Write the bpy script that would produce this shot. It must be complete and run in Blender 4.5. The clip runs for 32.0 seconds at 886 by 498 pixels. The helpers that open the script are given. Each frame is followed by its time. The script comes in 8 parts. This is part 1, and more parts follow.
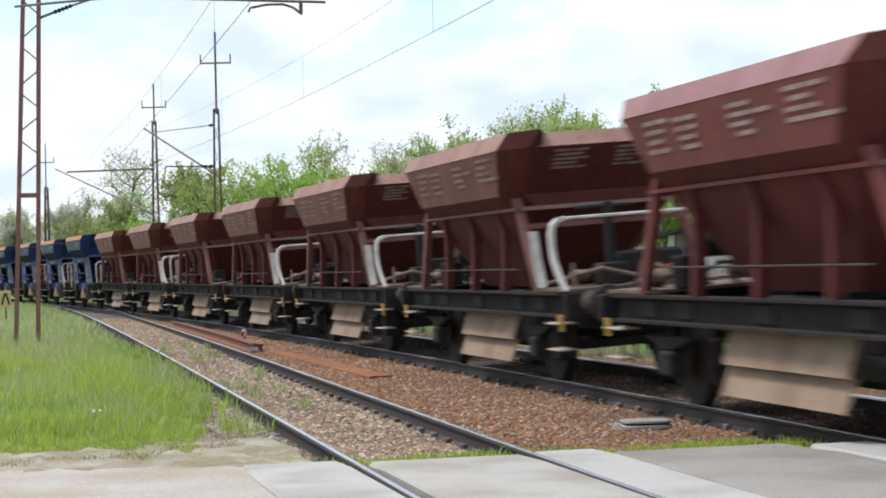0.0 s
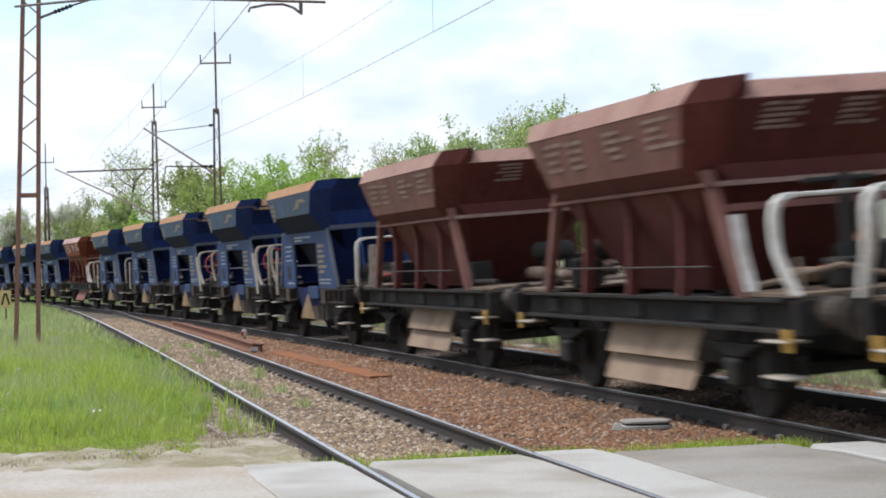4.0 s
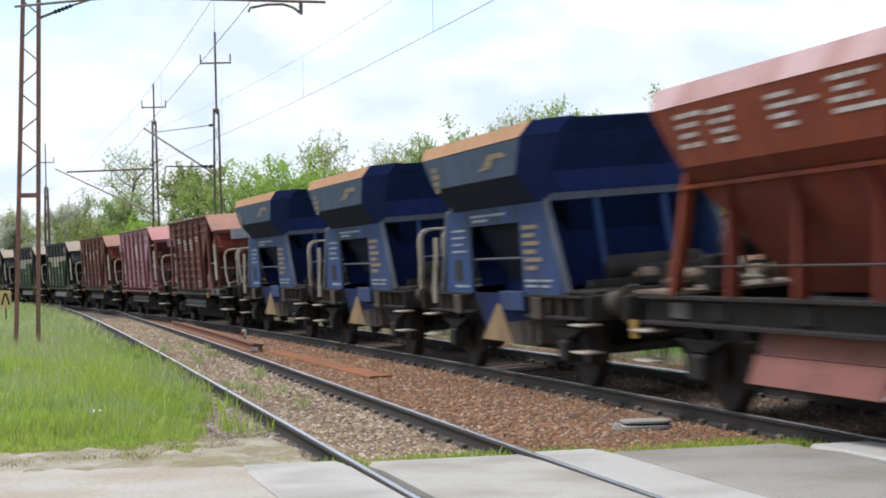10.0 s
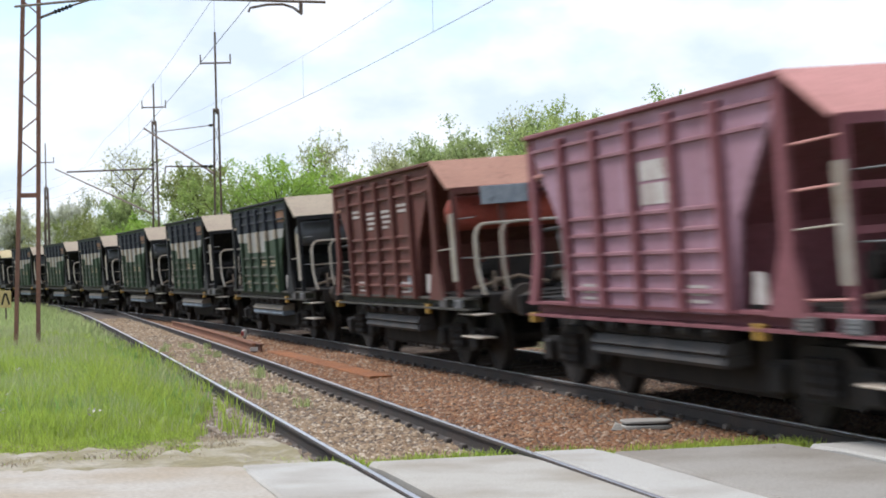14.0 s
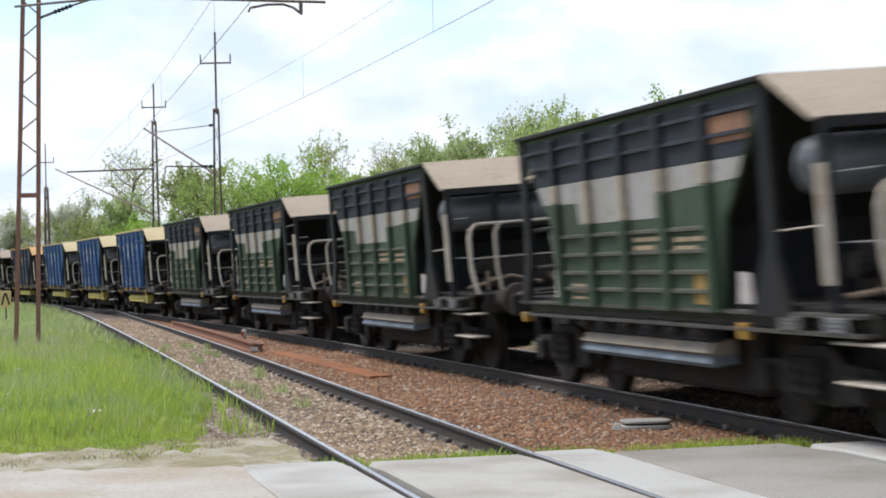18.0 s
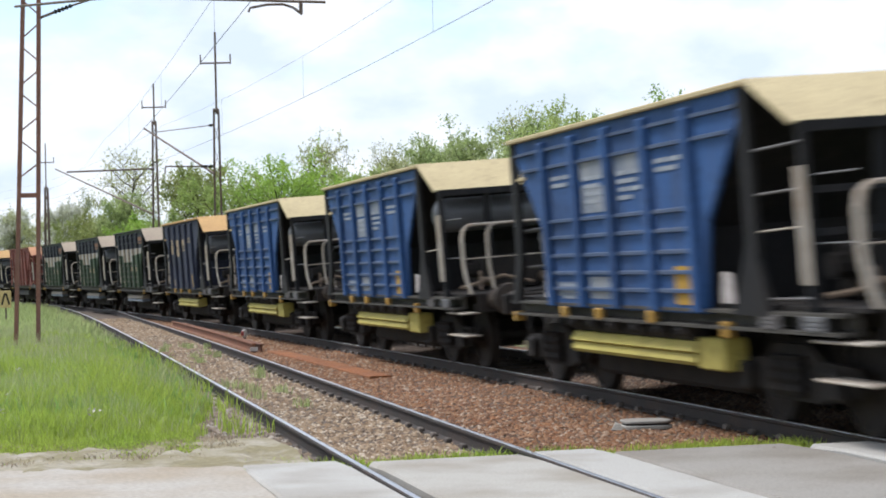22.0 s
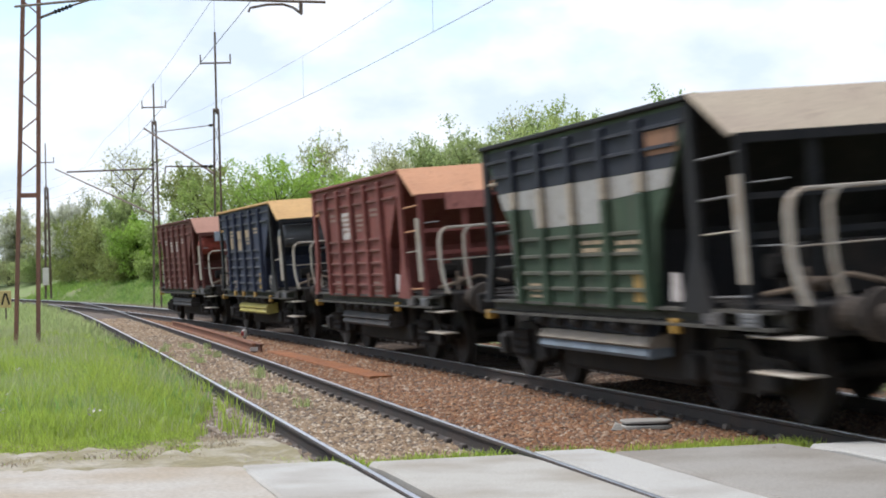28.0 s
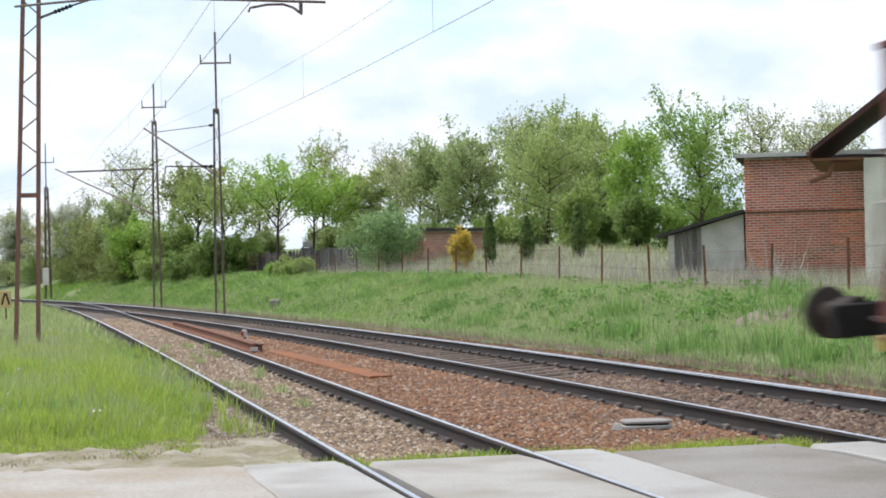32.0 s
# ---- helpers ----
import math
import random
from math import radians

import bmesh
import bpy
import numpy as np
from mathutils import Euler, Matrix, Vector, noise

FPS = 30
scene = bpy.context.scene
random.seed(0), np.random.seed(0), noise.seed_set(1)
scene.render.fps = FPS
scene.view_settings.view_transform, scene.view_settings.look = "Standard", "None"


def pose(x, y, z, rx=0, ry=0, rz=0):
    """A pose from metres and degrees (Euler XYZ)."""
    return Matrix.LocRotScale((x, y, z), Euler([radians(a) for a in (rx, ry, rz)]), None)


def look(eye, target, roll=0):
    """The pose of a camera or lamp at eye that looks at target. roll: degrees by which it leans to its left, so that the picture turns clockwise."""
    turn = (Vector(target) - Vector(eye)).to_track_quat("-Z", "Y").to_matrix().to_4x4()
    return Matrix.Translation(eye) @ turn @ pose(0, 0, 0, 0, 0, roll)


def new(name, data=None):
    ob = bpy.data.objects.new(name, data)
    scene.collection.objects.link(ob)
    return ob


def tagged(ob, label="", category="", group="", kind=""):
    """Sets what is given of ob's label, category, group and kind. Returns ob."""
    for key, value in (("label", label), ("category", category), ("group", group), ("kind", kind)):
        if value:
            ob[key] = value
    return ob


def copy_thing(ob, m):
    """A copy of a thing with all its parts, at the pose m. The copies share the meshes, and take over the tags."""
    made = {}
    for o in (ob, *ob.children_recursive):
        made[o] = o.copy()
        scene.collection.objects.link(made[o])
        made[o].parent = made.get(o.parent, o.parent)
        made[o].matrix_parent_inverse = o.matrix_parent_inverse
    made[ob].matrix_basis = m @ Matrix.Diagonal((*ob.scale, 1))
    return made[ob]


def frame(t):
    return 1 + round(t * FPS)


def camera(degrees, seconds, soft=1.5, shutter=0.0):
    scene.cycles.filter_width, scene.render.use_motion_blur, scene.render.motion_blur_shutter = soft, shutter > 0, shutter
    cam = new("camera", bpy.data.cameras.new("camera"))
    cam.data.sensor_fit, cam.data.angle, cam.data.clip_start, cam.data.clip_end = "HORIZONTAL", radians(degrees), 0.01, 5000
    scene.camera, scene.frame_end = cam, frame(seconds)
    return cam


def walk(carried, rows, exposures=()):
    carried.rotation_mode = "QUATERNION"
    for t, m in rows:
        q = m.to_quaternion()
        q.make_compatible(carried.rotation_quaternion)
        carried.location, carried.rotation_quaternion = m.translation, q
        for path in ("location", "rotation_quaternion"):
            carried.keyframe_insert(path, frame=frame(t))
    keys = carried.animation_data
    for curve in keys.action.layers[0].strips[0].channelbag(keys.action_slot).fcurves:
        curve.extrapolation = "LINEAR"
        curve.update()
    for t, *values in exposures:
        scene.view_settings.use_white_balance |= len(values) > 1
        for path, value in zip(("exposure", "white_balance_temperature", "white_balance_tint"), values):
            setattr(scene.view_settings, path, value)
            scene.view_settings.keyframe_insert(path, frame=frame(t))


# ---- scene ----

cam = camera(28.085, 32.0, soft=1.85, shutter=0.7)
EYE = Vector((0.0, 0.0, 1.50))
HERE = Matrix.Translation(EYE) @ pose(0, 0, 0, 90.590, 0, 0) @ pose(0, 0, 0, 0, 0, -1.283)
walk(cam, [(0.0, HERE), (32.0, HERE)], [(0.0, 0.44, 6180, 10), (32.0, 0.44, 6180, 10)])

# ---------------------------------------------------------------- light
world = bpy.data.worlds.new("sky")
scene.world = world
world.use_nodes = True
wn, wl = world.node_tree.nodes, world.node_tree.links
wn.clear()
SUN_EL, SUN_AZ = radians(60), radians(-66)      # azimuth from +Y towards +X
sky = wn.new("ShaderNodeTexSky")
sky.sky_type, sky.sun_disc = "NISHITA", False
sky.sun_elevation, sky.sun_rotation = SUN_EL, SUN_AZ
sky.air_density, sky.dust_density = 1.0, 0.6
blue = wn.new("ShaderNodeBackground")
blue.inputs["Strength"].default_value = 0.15
wl.new(sky.outputs[0], blue.inputs["Color"])
cloud = wn.new("ShaderNodeBackground")
lift = wn.new("ShaderNodeMapRange")              # a thin overcast is brighter overhead than at the horizon
lift.inputs["From Min"].default_value, lift.inputs["From Max"].default_value = 0.15, 0.95
lift.inputs["To Min"].default_value, lift.inputs["To Max"].default_value = 0.83, 1.35
wl.new(lift.outputs[0], cloud.inputs["Strength"])
coord = wn.new("ShaderNodeTexCoord")
billow = wn.new("ShaderNodeTexNoise")            # grey undersides of the clouds
billow.inputs["Scale"].default_value, billow.inputs["Detail"].default_value = 11.0, 5
shade = wn.new("ShaderNodeMix")
shade.data_type = "RGBA"
shade.inputs["A"].default_value, shade.inputs["B"].default_value = (0.73, 0.82, 0.94, 1), (0.96, 0.99, 1.045, 1)
steep = wn.new("ShaderNodeMapRange")
steep.inputs["From Min"].default_value, steep.inputs["From Max"].default_value = 0.38, 0.56
squash = wn.new("ShaderNodeMapping")
squash.inputs["Scale"].default_value = (1.0, 1.0, 1.9)
squash.inputs["Location"].default_value = (0.35, 0.1, 0.22)
wl.new(coord.outputs["Generated"], squash.inputs["Vector"])
wl.new(squash.outputs[0], billow.inputs["Vector"])
wl.new(billow.outputs["Fac"], steep.inputs["Value"])
wl.new(steep.outputs[0], shade.inputs["Factor"])
wl.new(shade.outputs["Result"], cloud.inputs["Color"])
puffs = wn.new("ShaderNodeTexNoise")
puffs.inputs["Scale"].default_value = 6.0
puffs.inputs["Detail"].default_value = 6
puffs.inputs["Roughness"].default_value = 0.52
wl.new(squash.outputs[0], puffs.inputs["Vector"])
part_xyz = wn.new("ShaderNodeSeparateXYZ")
wl.new(coord.outputs["Generated"], part_xyz.inputs[0])
deep = wn.new("ShaderNodeMapRange")              # clouds close up towards the horizon
deep.inputs["From Min"].default_value, deep.inputs["From Max"].default_value = 0.02, 0.45
deep.inputs["To Min"].default_value, deep.inputs["To Max"].default_value = 0.085, 0.0
wl.new(part_xyz.outputs["Z"], deep.inputs["Value"])
wl.new(part_xyz.outputs["Z"], lift.inputs["Value"])
density = wn.new("ShaderNodeMath")
wl.new(puffs.outputs["Fac"], density.inputs[0])
wl.new(deep.outputs[0], density.inputs[1])
cover = wn.new("ShaderNodeMapRange")
cover.interpolation_type = "SMOOTHSTEP"
cover.inputs["From Min"].default_value = 0.43
cover.inputs["From Max"].default_value = 0.56
cover.inputs["To Min"].default_value = 0.25
wl.new(density.outputs[0], cover.inputs["Value"])
both = wn.new("ShaderNodeMixShader")
wl.new(cover.outputs[0], both.inputs[0])
wl.new(blue.outputs[0], both.inputs[1])
wl.new(cloud.outputs[0], both.inputs[2])
wout = wn.new("ShaderNodeOutputWorld")
wl.new(both.outputs[0], wout.inputs["Surface"])

sun = new("sun", bpy.data.lights.new("sun", "SUN"))
sun.data.energy, sun.data.angle, sun.data.color = 2.9, radians(18.0), (1.0, 0.965, 0.93)
sun_way = Vector((math.cos(SUN_EL) * math.sin(SUN_AZ), math.cos(SUN_EL) * math.cos(SUN_AZ), math.sin(SUN_EL)))
sun.matrix_world = look(sun_way * 200, (0, 0, 0))


# ---------------------------------------------------------------- materials
def material(name, base, rough=0.7, metal=0.0, stain=None, amount=0.5, scale=3.0, grain=40.0, bump=0.15, vary=0.0,
             island=0.0, stretch=(1, 1, 1), spec=0.4, low=0.42, high=0.68):
    """A node material: base colour, stains at one scale, fine grain and relief at another."""
    m = bpy.data.materials.new(name)
    m.use_nodes = True
    n, l = m.node_tree.nodes, m.node_tree.links
    b = n["Principled BSDF"]
    b.inputs["Roughness"].default_value = rough
    b.inputs["Metallic"].default_value = metal
    b.inputs["Specular IOR Level"].default_value = spec
    tc = n.new("ShaderNodeTexCoord")
    mp = n.new("ShaderNodeMapping")
    mp.inputs["Scale"].default_value = stretch
    l.new(tc.outputs["Object"], mp.inputs["Vector"])
    big = n.new("ShaderNodeTexNoise")
    big.inputs["Scale"].default_value, big.inputs["Detail"].default_value = scale, 5
    fine = n.new("ShaderNodeTexNoise")
    fine.inputs["Scale"].default_value, fine.inputs["Detail"].default_value = grain, 3
    l.new(mp.outputs[0], big.inputs["Vector"])
    l.new(mp.outputs[0], fine.inputs["Vector"])
    ramp = n.new("ShaderNodeMapRange")
    ramp.inputs["From Min"].default_value, ramp.inputs["From Max"].default_value = low, high
    ramp.inputs["To Max"].default_value = amount
    l.new(big.outputs["Fac"], ramp.inputs["Value"])
    mix = n.new("ShaderNodeMix")
    mix.data_type = "RGBA"
    stain = stain or tuple(c * 0.55 for c in base)
    mix.inputs["A"].default_value = (*base, 1)
    mix.inputs["B"].default_value = (*stain, 1)
    l.new(ramp.outputs[0], mix.inputs["Factor"])
    tone = n.new("ShaderNodeHueSaturation")
    l.new(mix.outputs["Result"], tone.inputs["Color"])
    value = n.new("ShaderNodeMapRange")
    value.inputs["From Min"].default_value, value.inputs["From Max"].default_value = 0.25, 0.75
    value.inputs["To Min"].default_value, value.inputs["To Max"].default_value = 0.82, 1.18
    l.new(fine.outputs["Fac"], value.inputs["Value"])
    last = value.outputs[0]
    if vary or island:
        info = n.new("ShaderNodeObjectInfo") if vary else n.new("ShaderNodeNewGeometry")
        rand = info.outputs["Random"] if vary else info.outputs["Random Per Island"]
        spread = n.new("ShaderNodeMapRange")
        k = vary or island
        spread.inputs["To Min"].default_value, spread.inputs["To Max"].default_value = 1 - k, 1 + k
        l.new(rand, spread.inputs["Value"])
        times = n.new("ShaderNodeMath")
        times.operation = "MULTIPLY"
        l.new(last, times.inputs[0])
        l.new(spread.outputs[0], times.inputs[1])
        last = times.outputs[0]
    l.new(last, tone.inputs["Value"])
    l.new(tone.outputs[0], b.inputs["Base Color"])
    if bump:
        bp = n.new("ShaderNodeBump")
        bp.inputs["Strength"].default_value, bp.inputs["Distance"].default_value = bump, 0.02
        l.new(fine.outputs["Fac"], bp.inputs["Height"])
        l.new(bp.outputs[0], b.inputs["Normal"])
    return m


def leafy(name, base, second, island=0.22):
    m = material(name, base, rough=0.55, stain=second, amount=0.8, scale=0.5, grain=6, bump=0, island=island, spec=0.3)
    n, l = m.node_tree.nodes, m.node_tree.links
    b = n["Principled BSDF"]
    glow = n.new("ShaderNodeBsdfTranslucent")
    l.new(b.inputs["Base Color"].links[0].from_socket, glow.inputs["Color"])
    mix = n.new("ShaderNodeMixShader")
    mix.inputs[0].default_value = 0.56
    l.new(b.outputs[0], mix.inputs[1])
    l.new(glow.outputs[0], mix.inputs[2])
    l.new(mix.outputs[0], n["Material Output"].inputs["Surface"])
    return m


def paint(name, base, stain, amount=0.75, scale=1.6, rough=0.72, dust=0.30):
    """Weathered wagon paint: stains, run-down streaks of dust and small scuffs."""
    m = material(name, base, rough=rough, stain=stain, amount=amount, scale=scale, grain=35, bump=0.06, stretch=(1, 1, 0.45), spec=0.16)
    n, l = m.node_tree.nodes, m.node_tree.links
    b = n["Principled BSDF"]
    tc = [k for k in n if k.bl_idname == "ShaderNodeTexCoord"][0]
    last = b.inputs["Base Color"].links[0].from_socket
    dusty = tuple(0.5 * c + 0.5 * d for c, d in zip(base, (0.19, 0.150, 0.118)))
    worn = tuple(0.45 * c for c in stain)
    for stretch, size, low, high, top, colour in (((4.5, 4.5, 0.40), 1.5, 0.50, 0.72, dust, dusty), ((1.0, 1.0, 1.0), 7.0, 0.56, 0.70, 0.5, worn)):
        mp = n.new("ShaderNodeMapping")
        mp.inputs["Scale"].default_value = stretch
        l.new(tc.outputs["Object"], mp.inputs["Vector"])
        tex = n.new("ShaderNodeTexNoise")
        tex.inputs["Scale"].default_value, tex.inputs["Detail"].default_value, tex.inputs["Roughness"].default_value = size, 6, 0.62
        l.new(mp.outputs[0], tex.inputs["Vector"])
        ramp = n.new("ShaderNodeMapRange")
        ramp.inputs["From Min"].default_value, ramp.inputs["From Max"].default_value, ramp.inputs["To Max"].default_value = low, high, top
        l.new(tex.outputs["Fac"], ramp.inputs["Value"])
        mix = n.new("ShaderNodeMix")
        mix.data_type = "RGBA"
        l.new(ramp.outputs[0], mix.inputs["Factor"])
        l.new(last, mix.inputs["A"])
        mix.inputs["B"].default_value = (*colour, 1)
        last = mix.outputs["Result"]
    l.new(last, b.inputs["Base Color"])
    return m


M = {}
M["grass"] = leafy("grass", (0.33, 0.39, 0.15), (0.38, 0.40, 0.20))
M["dry_grass"] = leafy("dry_grass", (0.39, 0.39, 0.21), (0.34, 0.38, 0.17))
M["reed"] = leafy("reed", (0.42, 0.38, 0.30), (0.33, 0.30, 0.22), 0.3)
M["ballast"] = material("ballast", (0.10, 0.078, 0.058), rough=0.95, stain=(0.075, 0.043, 0.027), amount=0.9, scale=0.8, grain=9, bump=0.8)
M["rail_side"] = material("rail_side", (0.0315, 0.0252, 0.021), rough=0.85, stain=(0.0595, 0.035, 0.0224), scale=2, grain=30)
M["rail_head"] = material("rail_head", (0.64, 0.64, 0.655), rough=0.34, metal=1.0, stain=(0.42, 0.40, 0.39), scale=4, grain=60, bump=0.03)
M["clip"] = material("clip", (0.115, 0.095, 0.078), rough=0.9, stain=(0.06, 0.047, 0.038), scale=5, grain=40, vary=0.3)
M["sleeper"] = material("sleeper", (0.112, 0.0805, 0.0595), rough=0.95, scale=2, grain=30, bump=0.4, vary=0.25, stretch=(1, 6, 6))
M["concrete"] = material("concrete", (0.31, 0.288, 0.25), rough=0.9, stain=(0.20, 0.168, 0.126), amount=0.85, scale=0.9, grain=60, bump=0.12)
M["slab_light"] = material("slab_light", (0.33, 0.312, 0.28), rough=0.9, stain=(0.225, 0.20, 0.165), amount=0.8, scale=1.1, grain=70, bump=0.12)
M["slab_grey"] = material("slab_grey", (0.232, 0.211, 0.182), rough=0.92, stain=(0.16, 0.135, 0.105), amount=0.85, scale=0.8, grain=60, bump=0.15)
M["rust"] = material("rust", (0.14, 0.0595, 0.0315), rough=0.85, stain=(0.077, 0.0315, 0.0196), scale=3, grain=40)
M["rust_light"] = material("rust_light", (0.165, 0.066, 0.032), rough=0.9, stain=(0.115, 0.052, 0.032), scale=2.5, grain=30)
M["mast"] = material("mast", (0.17, 0.085, 0.062), rough=0.85, stain=(0.25, 0.11, 0.07), scale=2, grain=25)
M["mast_grey"] = material("mast_grey", (0.115, 0.085, 0.068), rough=0.8, stain=(0.17, 0.095, 0.06), scale=2, grain=25)
M["wire"] = material("wire", (0.091, 0.091, 0.098), rough=0.5, metal=0.6, bump=0)
M["bark"] = material("bark", (0.0595, 0.0434, 0.0315), rough=0.95, scale=4, grain=30, bump=0.5)
M["leaf"] = leafy("leaf", (0.275, 0.365, 0.098), (0.350, 0.415, 0.135))
M["leaf_dark"] = leafy("leaf_dark", (0.20, 0.285, 0.075), (0.25, 0.325, 0.10))
M["leaf_bright"] = leafy("leaf_bright", (0.314, 0.448, 0.084), (0.269, 0.392, 0.084))
M["leaf_pale"] = leafy("leaf_pale", (0.39, 0.41, 0.20), (0.35, 0.355, 0.17))
M["blossom"] = leafy("blossom", (0.55, 0.55, 0.45), (0.30, 0.33, 0.18))
M["leaf_yellow"] = leafy("leaf_yellow", (0.60, 0.45, 0.09), (0.50, 0.42, 0.11))
M["conifer"] = leafy("conifer", (0.15, 0.21, 0.065), (0.19, 0.24, 0.08))
M["brick"] = material("brick", (0.41, 0.105, 0.058), rough=0.9, stain=(0.60, 0.155, 0.048), amount=0.9, scale=0.9, grain=30, bump=0.3, vary=0.28)
M["mortar"] = material("mortar", (0.60, 0.54, 0.47), rough=0.95, scale=2, grain=40)
M["render_grey"] = material("render_grey", (0.48, 0.46, 0.41), rough=0.95, stain=(0.30, 0.275, 0.235), amount=0.8, scale=1.2, grain=20, bump=0.3)
M["rust_dust"] = material("rust_dust", (0.225, 0.080, 0.024), rough=0.95, stain=(0.15, 0.06, 0.024), amount=0.8, scale=1.6, grain=26, bump=0.5)
M["cream"] = material("cream", (0.66, 0.62, 0.53), rough=0.9, scale=1.5, grain=30, stain=(0.4, 0.368, 0.304))
M["roof"] = material("roof", (0.0385, 0.035, 0.035), rough=0.9, scale=2, grain=20, stain=(0.063, 0.049, 0.042))
M["plank"] = material("plank", (0.105, 0.096, 0.088), rough=0.95, scale=3, grain=30, vary=0.45, stretch=(8, 8, 1))
M["black"] = material("black", (0.019, 0.0178, 0.0172), rough=0.75, spec=0.18, stain=(0.035, 0.0266, 0.021), scale=4, grain=30)
M["buffer"] = material("buffer", (0.040, 0.032, 0.026), rough=0.8, spec=0.2, stain=(0.085, 0.060, 0.042), scale=4, grain=30)
M["under"] = material("under", (0.021, 0.019, 0.0175), rough=0.9, spec=0.15, stain=(0.045, 0.034, 0.026), scale=4, grain=30)
M["wheel"] = material("wheel", (0.022, 0.019, 0.017), rough=0.75, spec=0.2, stain=(0.04, 0.028, 0.02), scale=5, grain=40)
M["white"] = material("white", (0.518, 0.49, 0.448), rough=0.6, stain=(0.35, 0.28, 0.217), amount=0.7, scale=5, grain=30, bump=0.05)
M["rail_cream"] = material("rail_cream", (0.32, 0.28, 0.23), rough=0.65, stain=(0.24, 0.175, 0.12), amount=0.7, scale=5, grain=30, bump=0.05)
M["orange_yellow"] = material("orange_yellow", (0.34, 0.19, 0.03), rough=0.6, stain=(0.315, 0.189, 0.042), scale=6, grain=30)
M["red_paint"] = material("red_paint", (0.31, 0.037, 0.032), rough=0.5, scale=6, grain=40, bump=0.05)
M["sign_yellow"] = material("sign_yellow", (0.504, 0.364, 0.154), rough=0.6, scale=5, grain=30, bump=0.05)


# ---------------------------------------------------------------- mesh helpers
def mesh_of(bm, name, mat, smooth=False):
    me = bpy.data.meshes.new(name)
    bm.normal_update()
    bm.to_mesh(me)
    bm.free()
    me.materials.append(mat)
    if smooth:
        me.polygons.foreach_set("use_smooth", [True] * len(me.polygons))
    return me


def part(name, bm, mat, parent=None, label="", smooth=False):
    ob = new(name, mesh_of(bm, name, mat, smooth))
    ob.parent = parent
    if label:
        ob["label"] = label
    return ob


def thing(name, label, category, group="", kind=""):
    return tagged(new(name), label, category, group, kind)


def loft(bm, rings, cap=True, closed=True):
    vs = [[bm.verts.new(p) for p in r] for r in rings]
    n = len(vs[0])
    for a, b in zip(vs, vs[1:]):
        for i in range(n if closed else n - 1):
            bm.faces.new((a[i], a[(i + 1) % n], b[(i + 1) % n], b[i]))
    if cap:
        bm.faces.new(vs[0][::-1])
        bm.faces.new(vs[-1])
    return bm


def box(bm, x0, x1, y0, y1, z0, z1, c=0.0):
    """A block; c chamfers its upright and lengthwise edges."""
    x0, x1, y0, y1, z0, z1 = min(x0, x1), max(x0, x1), min(y0, y1), max(y0, y1), min(z0, z1), max(z0, z1)
    if c <= 0:
        return loft(bm, [[(x, y0, z0), (x, y1, z0), (x, y1, z1), (x, y0, z1)] for x in (x0, x1)])
    def ring(x, k):
        a, b, d, e = y0 + k, y1 - k, z0 + k, z1 - k
        return [(x, a + c, d), (x, b - c, d), (x, b, d + c), (x, b, e - c), (x, b - c, e), (x, a + c, e), (x, a, e - c), (x, a, d + c)]
    return loft(bm, [ring(x0, c * 0.6), ring(x0 + c, 0), ring(x1 - c, 0), ring(x1, c * 0.6)])


def beam(bm, p, q, w, h, up=(0, 0, 1)):
    """A rectangular bar from p to q, w wide and h high."""
    p, q, up = Vector(p), Vector(q), Vector(up)
    d = (q - p).normalized()
    s = d.cross(up)
    s = s.normalized() if s.length > 1e-4 else d.cross(Vector((1, 0, 0))).normalized()
    u = s.cross(d).normalized()
    return loft(bm, [[o + s * a * w / 2 + u * b * h / 2 for a, b in ((-1, -1), (1, -1), (1, 1), (-1, 1))] for o in (p, q)])


def tube(bm, pts, r, n=8, radii=None):
    pts = [Vector(p) for p in pts]
    rings, side = [], None
    for i, p in enumerate(pts):
        d = (pts[min(i + 1, len(pts) - 1)] - pts[max(i - 1, 0)]).normalized()
        if side is None:
            side = d.orthogonal().normalized()
        side = (side - d * side.dot(d)).normalized()
        o = d.cross(side)
        k = radii[i] if radii else r
        rings.append([p + (side * math.cos(a) + o * math.sin(a)) * k for a in (2 * math.pi * j / n for j in range(n))])
    return loft(bm, rings)


def ribbon(bm, pts, w, thick, across):
    """A flat bent bar along pts, w wide in the direction across."""
    pts, across = [Vector(p) for p in pts], Vector(across).normalized()
    rings = []
    for i, p in enumerate(pts):
        d = (pts[min(i + 1, len(pts) - 1)] - pts[max(i - 1, 0)]).normalized()
        nn = d.cross(across).normalized()
        rings.append([p + across * a * w / 2 + nn * b * thick / 2 for a, b in ((-1, -1), (1, -1), (1, 1), (-1, 1))])
    return loft(bm, rings)


def plate(bm, pts, thick):
    """A flat plate with the outline pts, grown by thick along its normal."""
    pts = [Vector(p) for p in pts]
    nn = (pts[1] - pts[0]).cross(pts[2] - pts[0]).normalized() * thick
    return loft(bm, [pts, [p + nn for p in pts]])


def lathe_y(bm, prof, n=20, x=0.0, z=0.0):
    """A body turned round an axle along y: prof is a list of (y, radius)."""
    return loft(bm, [[(x + r * math.cos(a), y, z + r * math.sin(a)) for a in (2 * math.pi * j / n for j in range(n))] for y, r in prof])


def lathe_x(bm, prof, n=16, y=0.0, z=0.0):
    return loft(bm, [[(x, y + r * math.cos(a), z + r * math.sin(a)) for a in (2 * math.pi * j / n for j in range(n))] for x, r in prof])


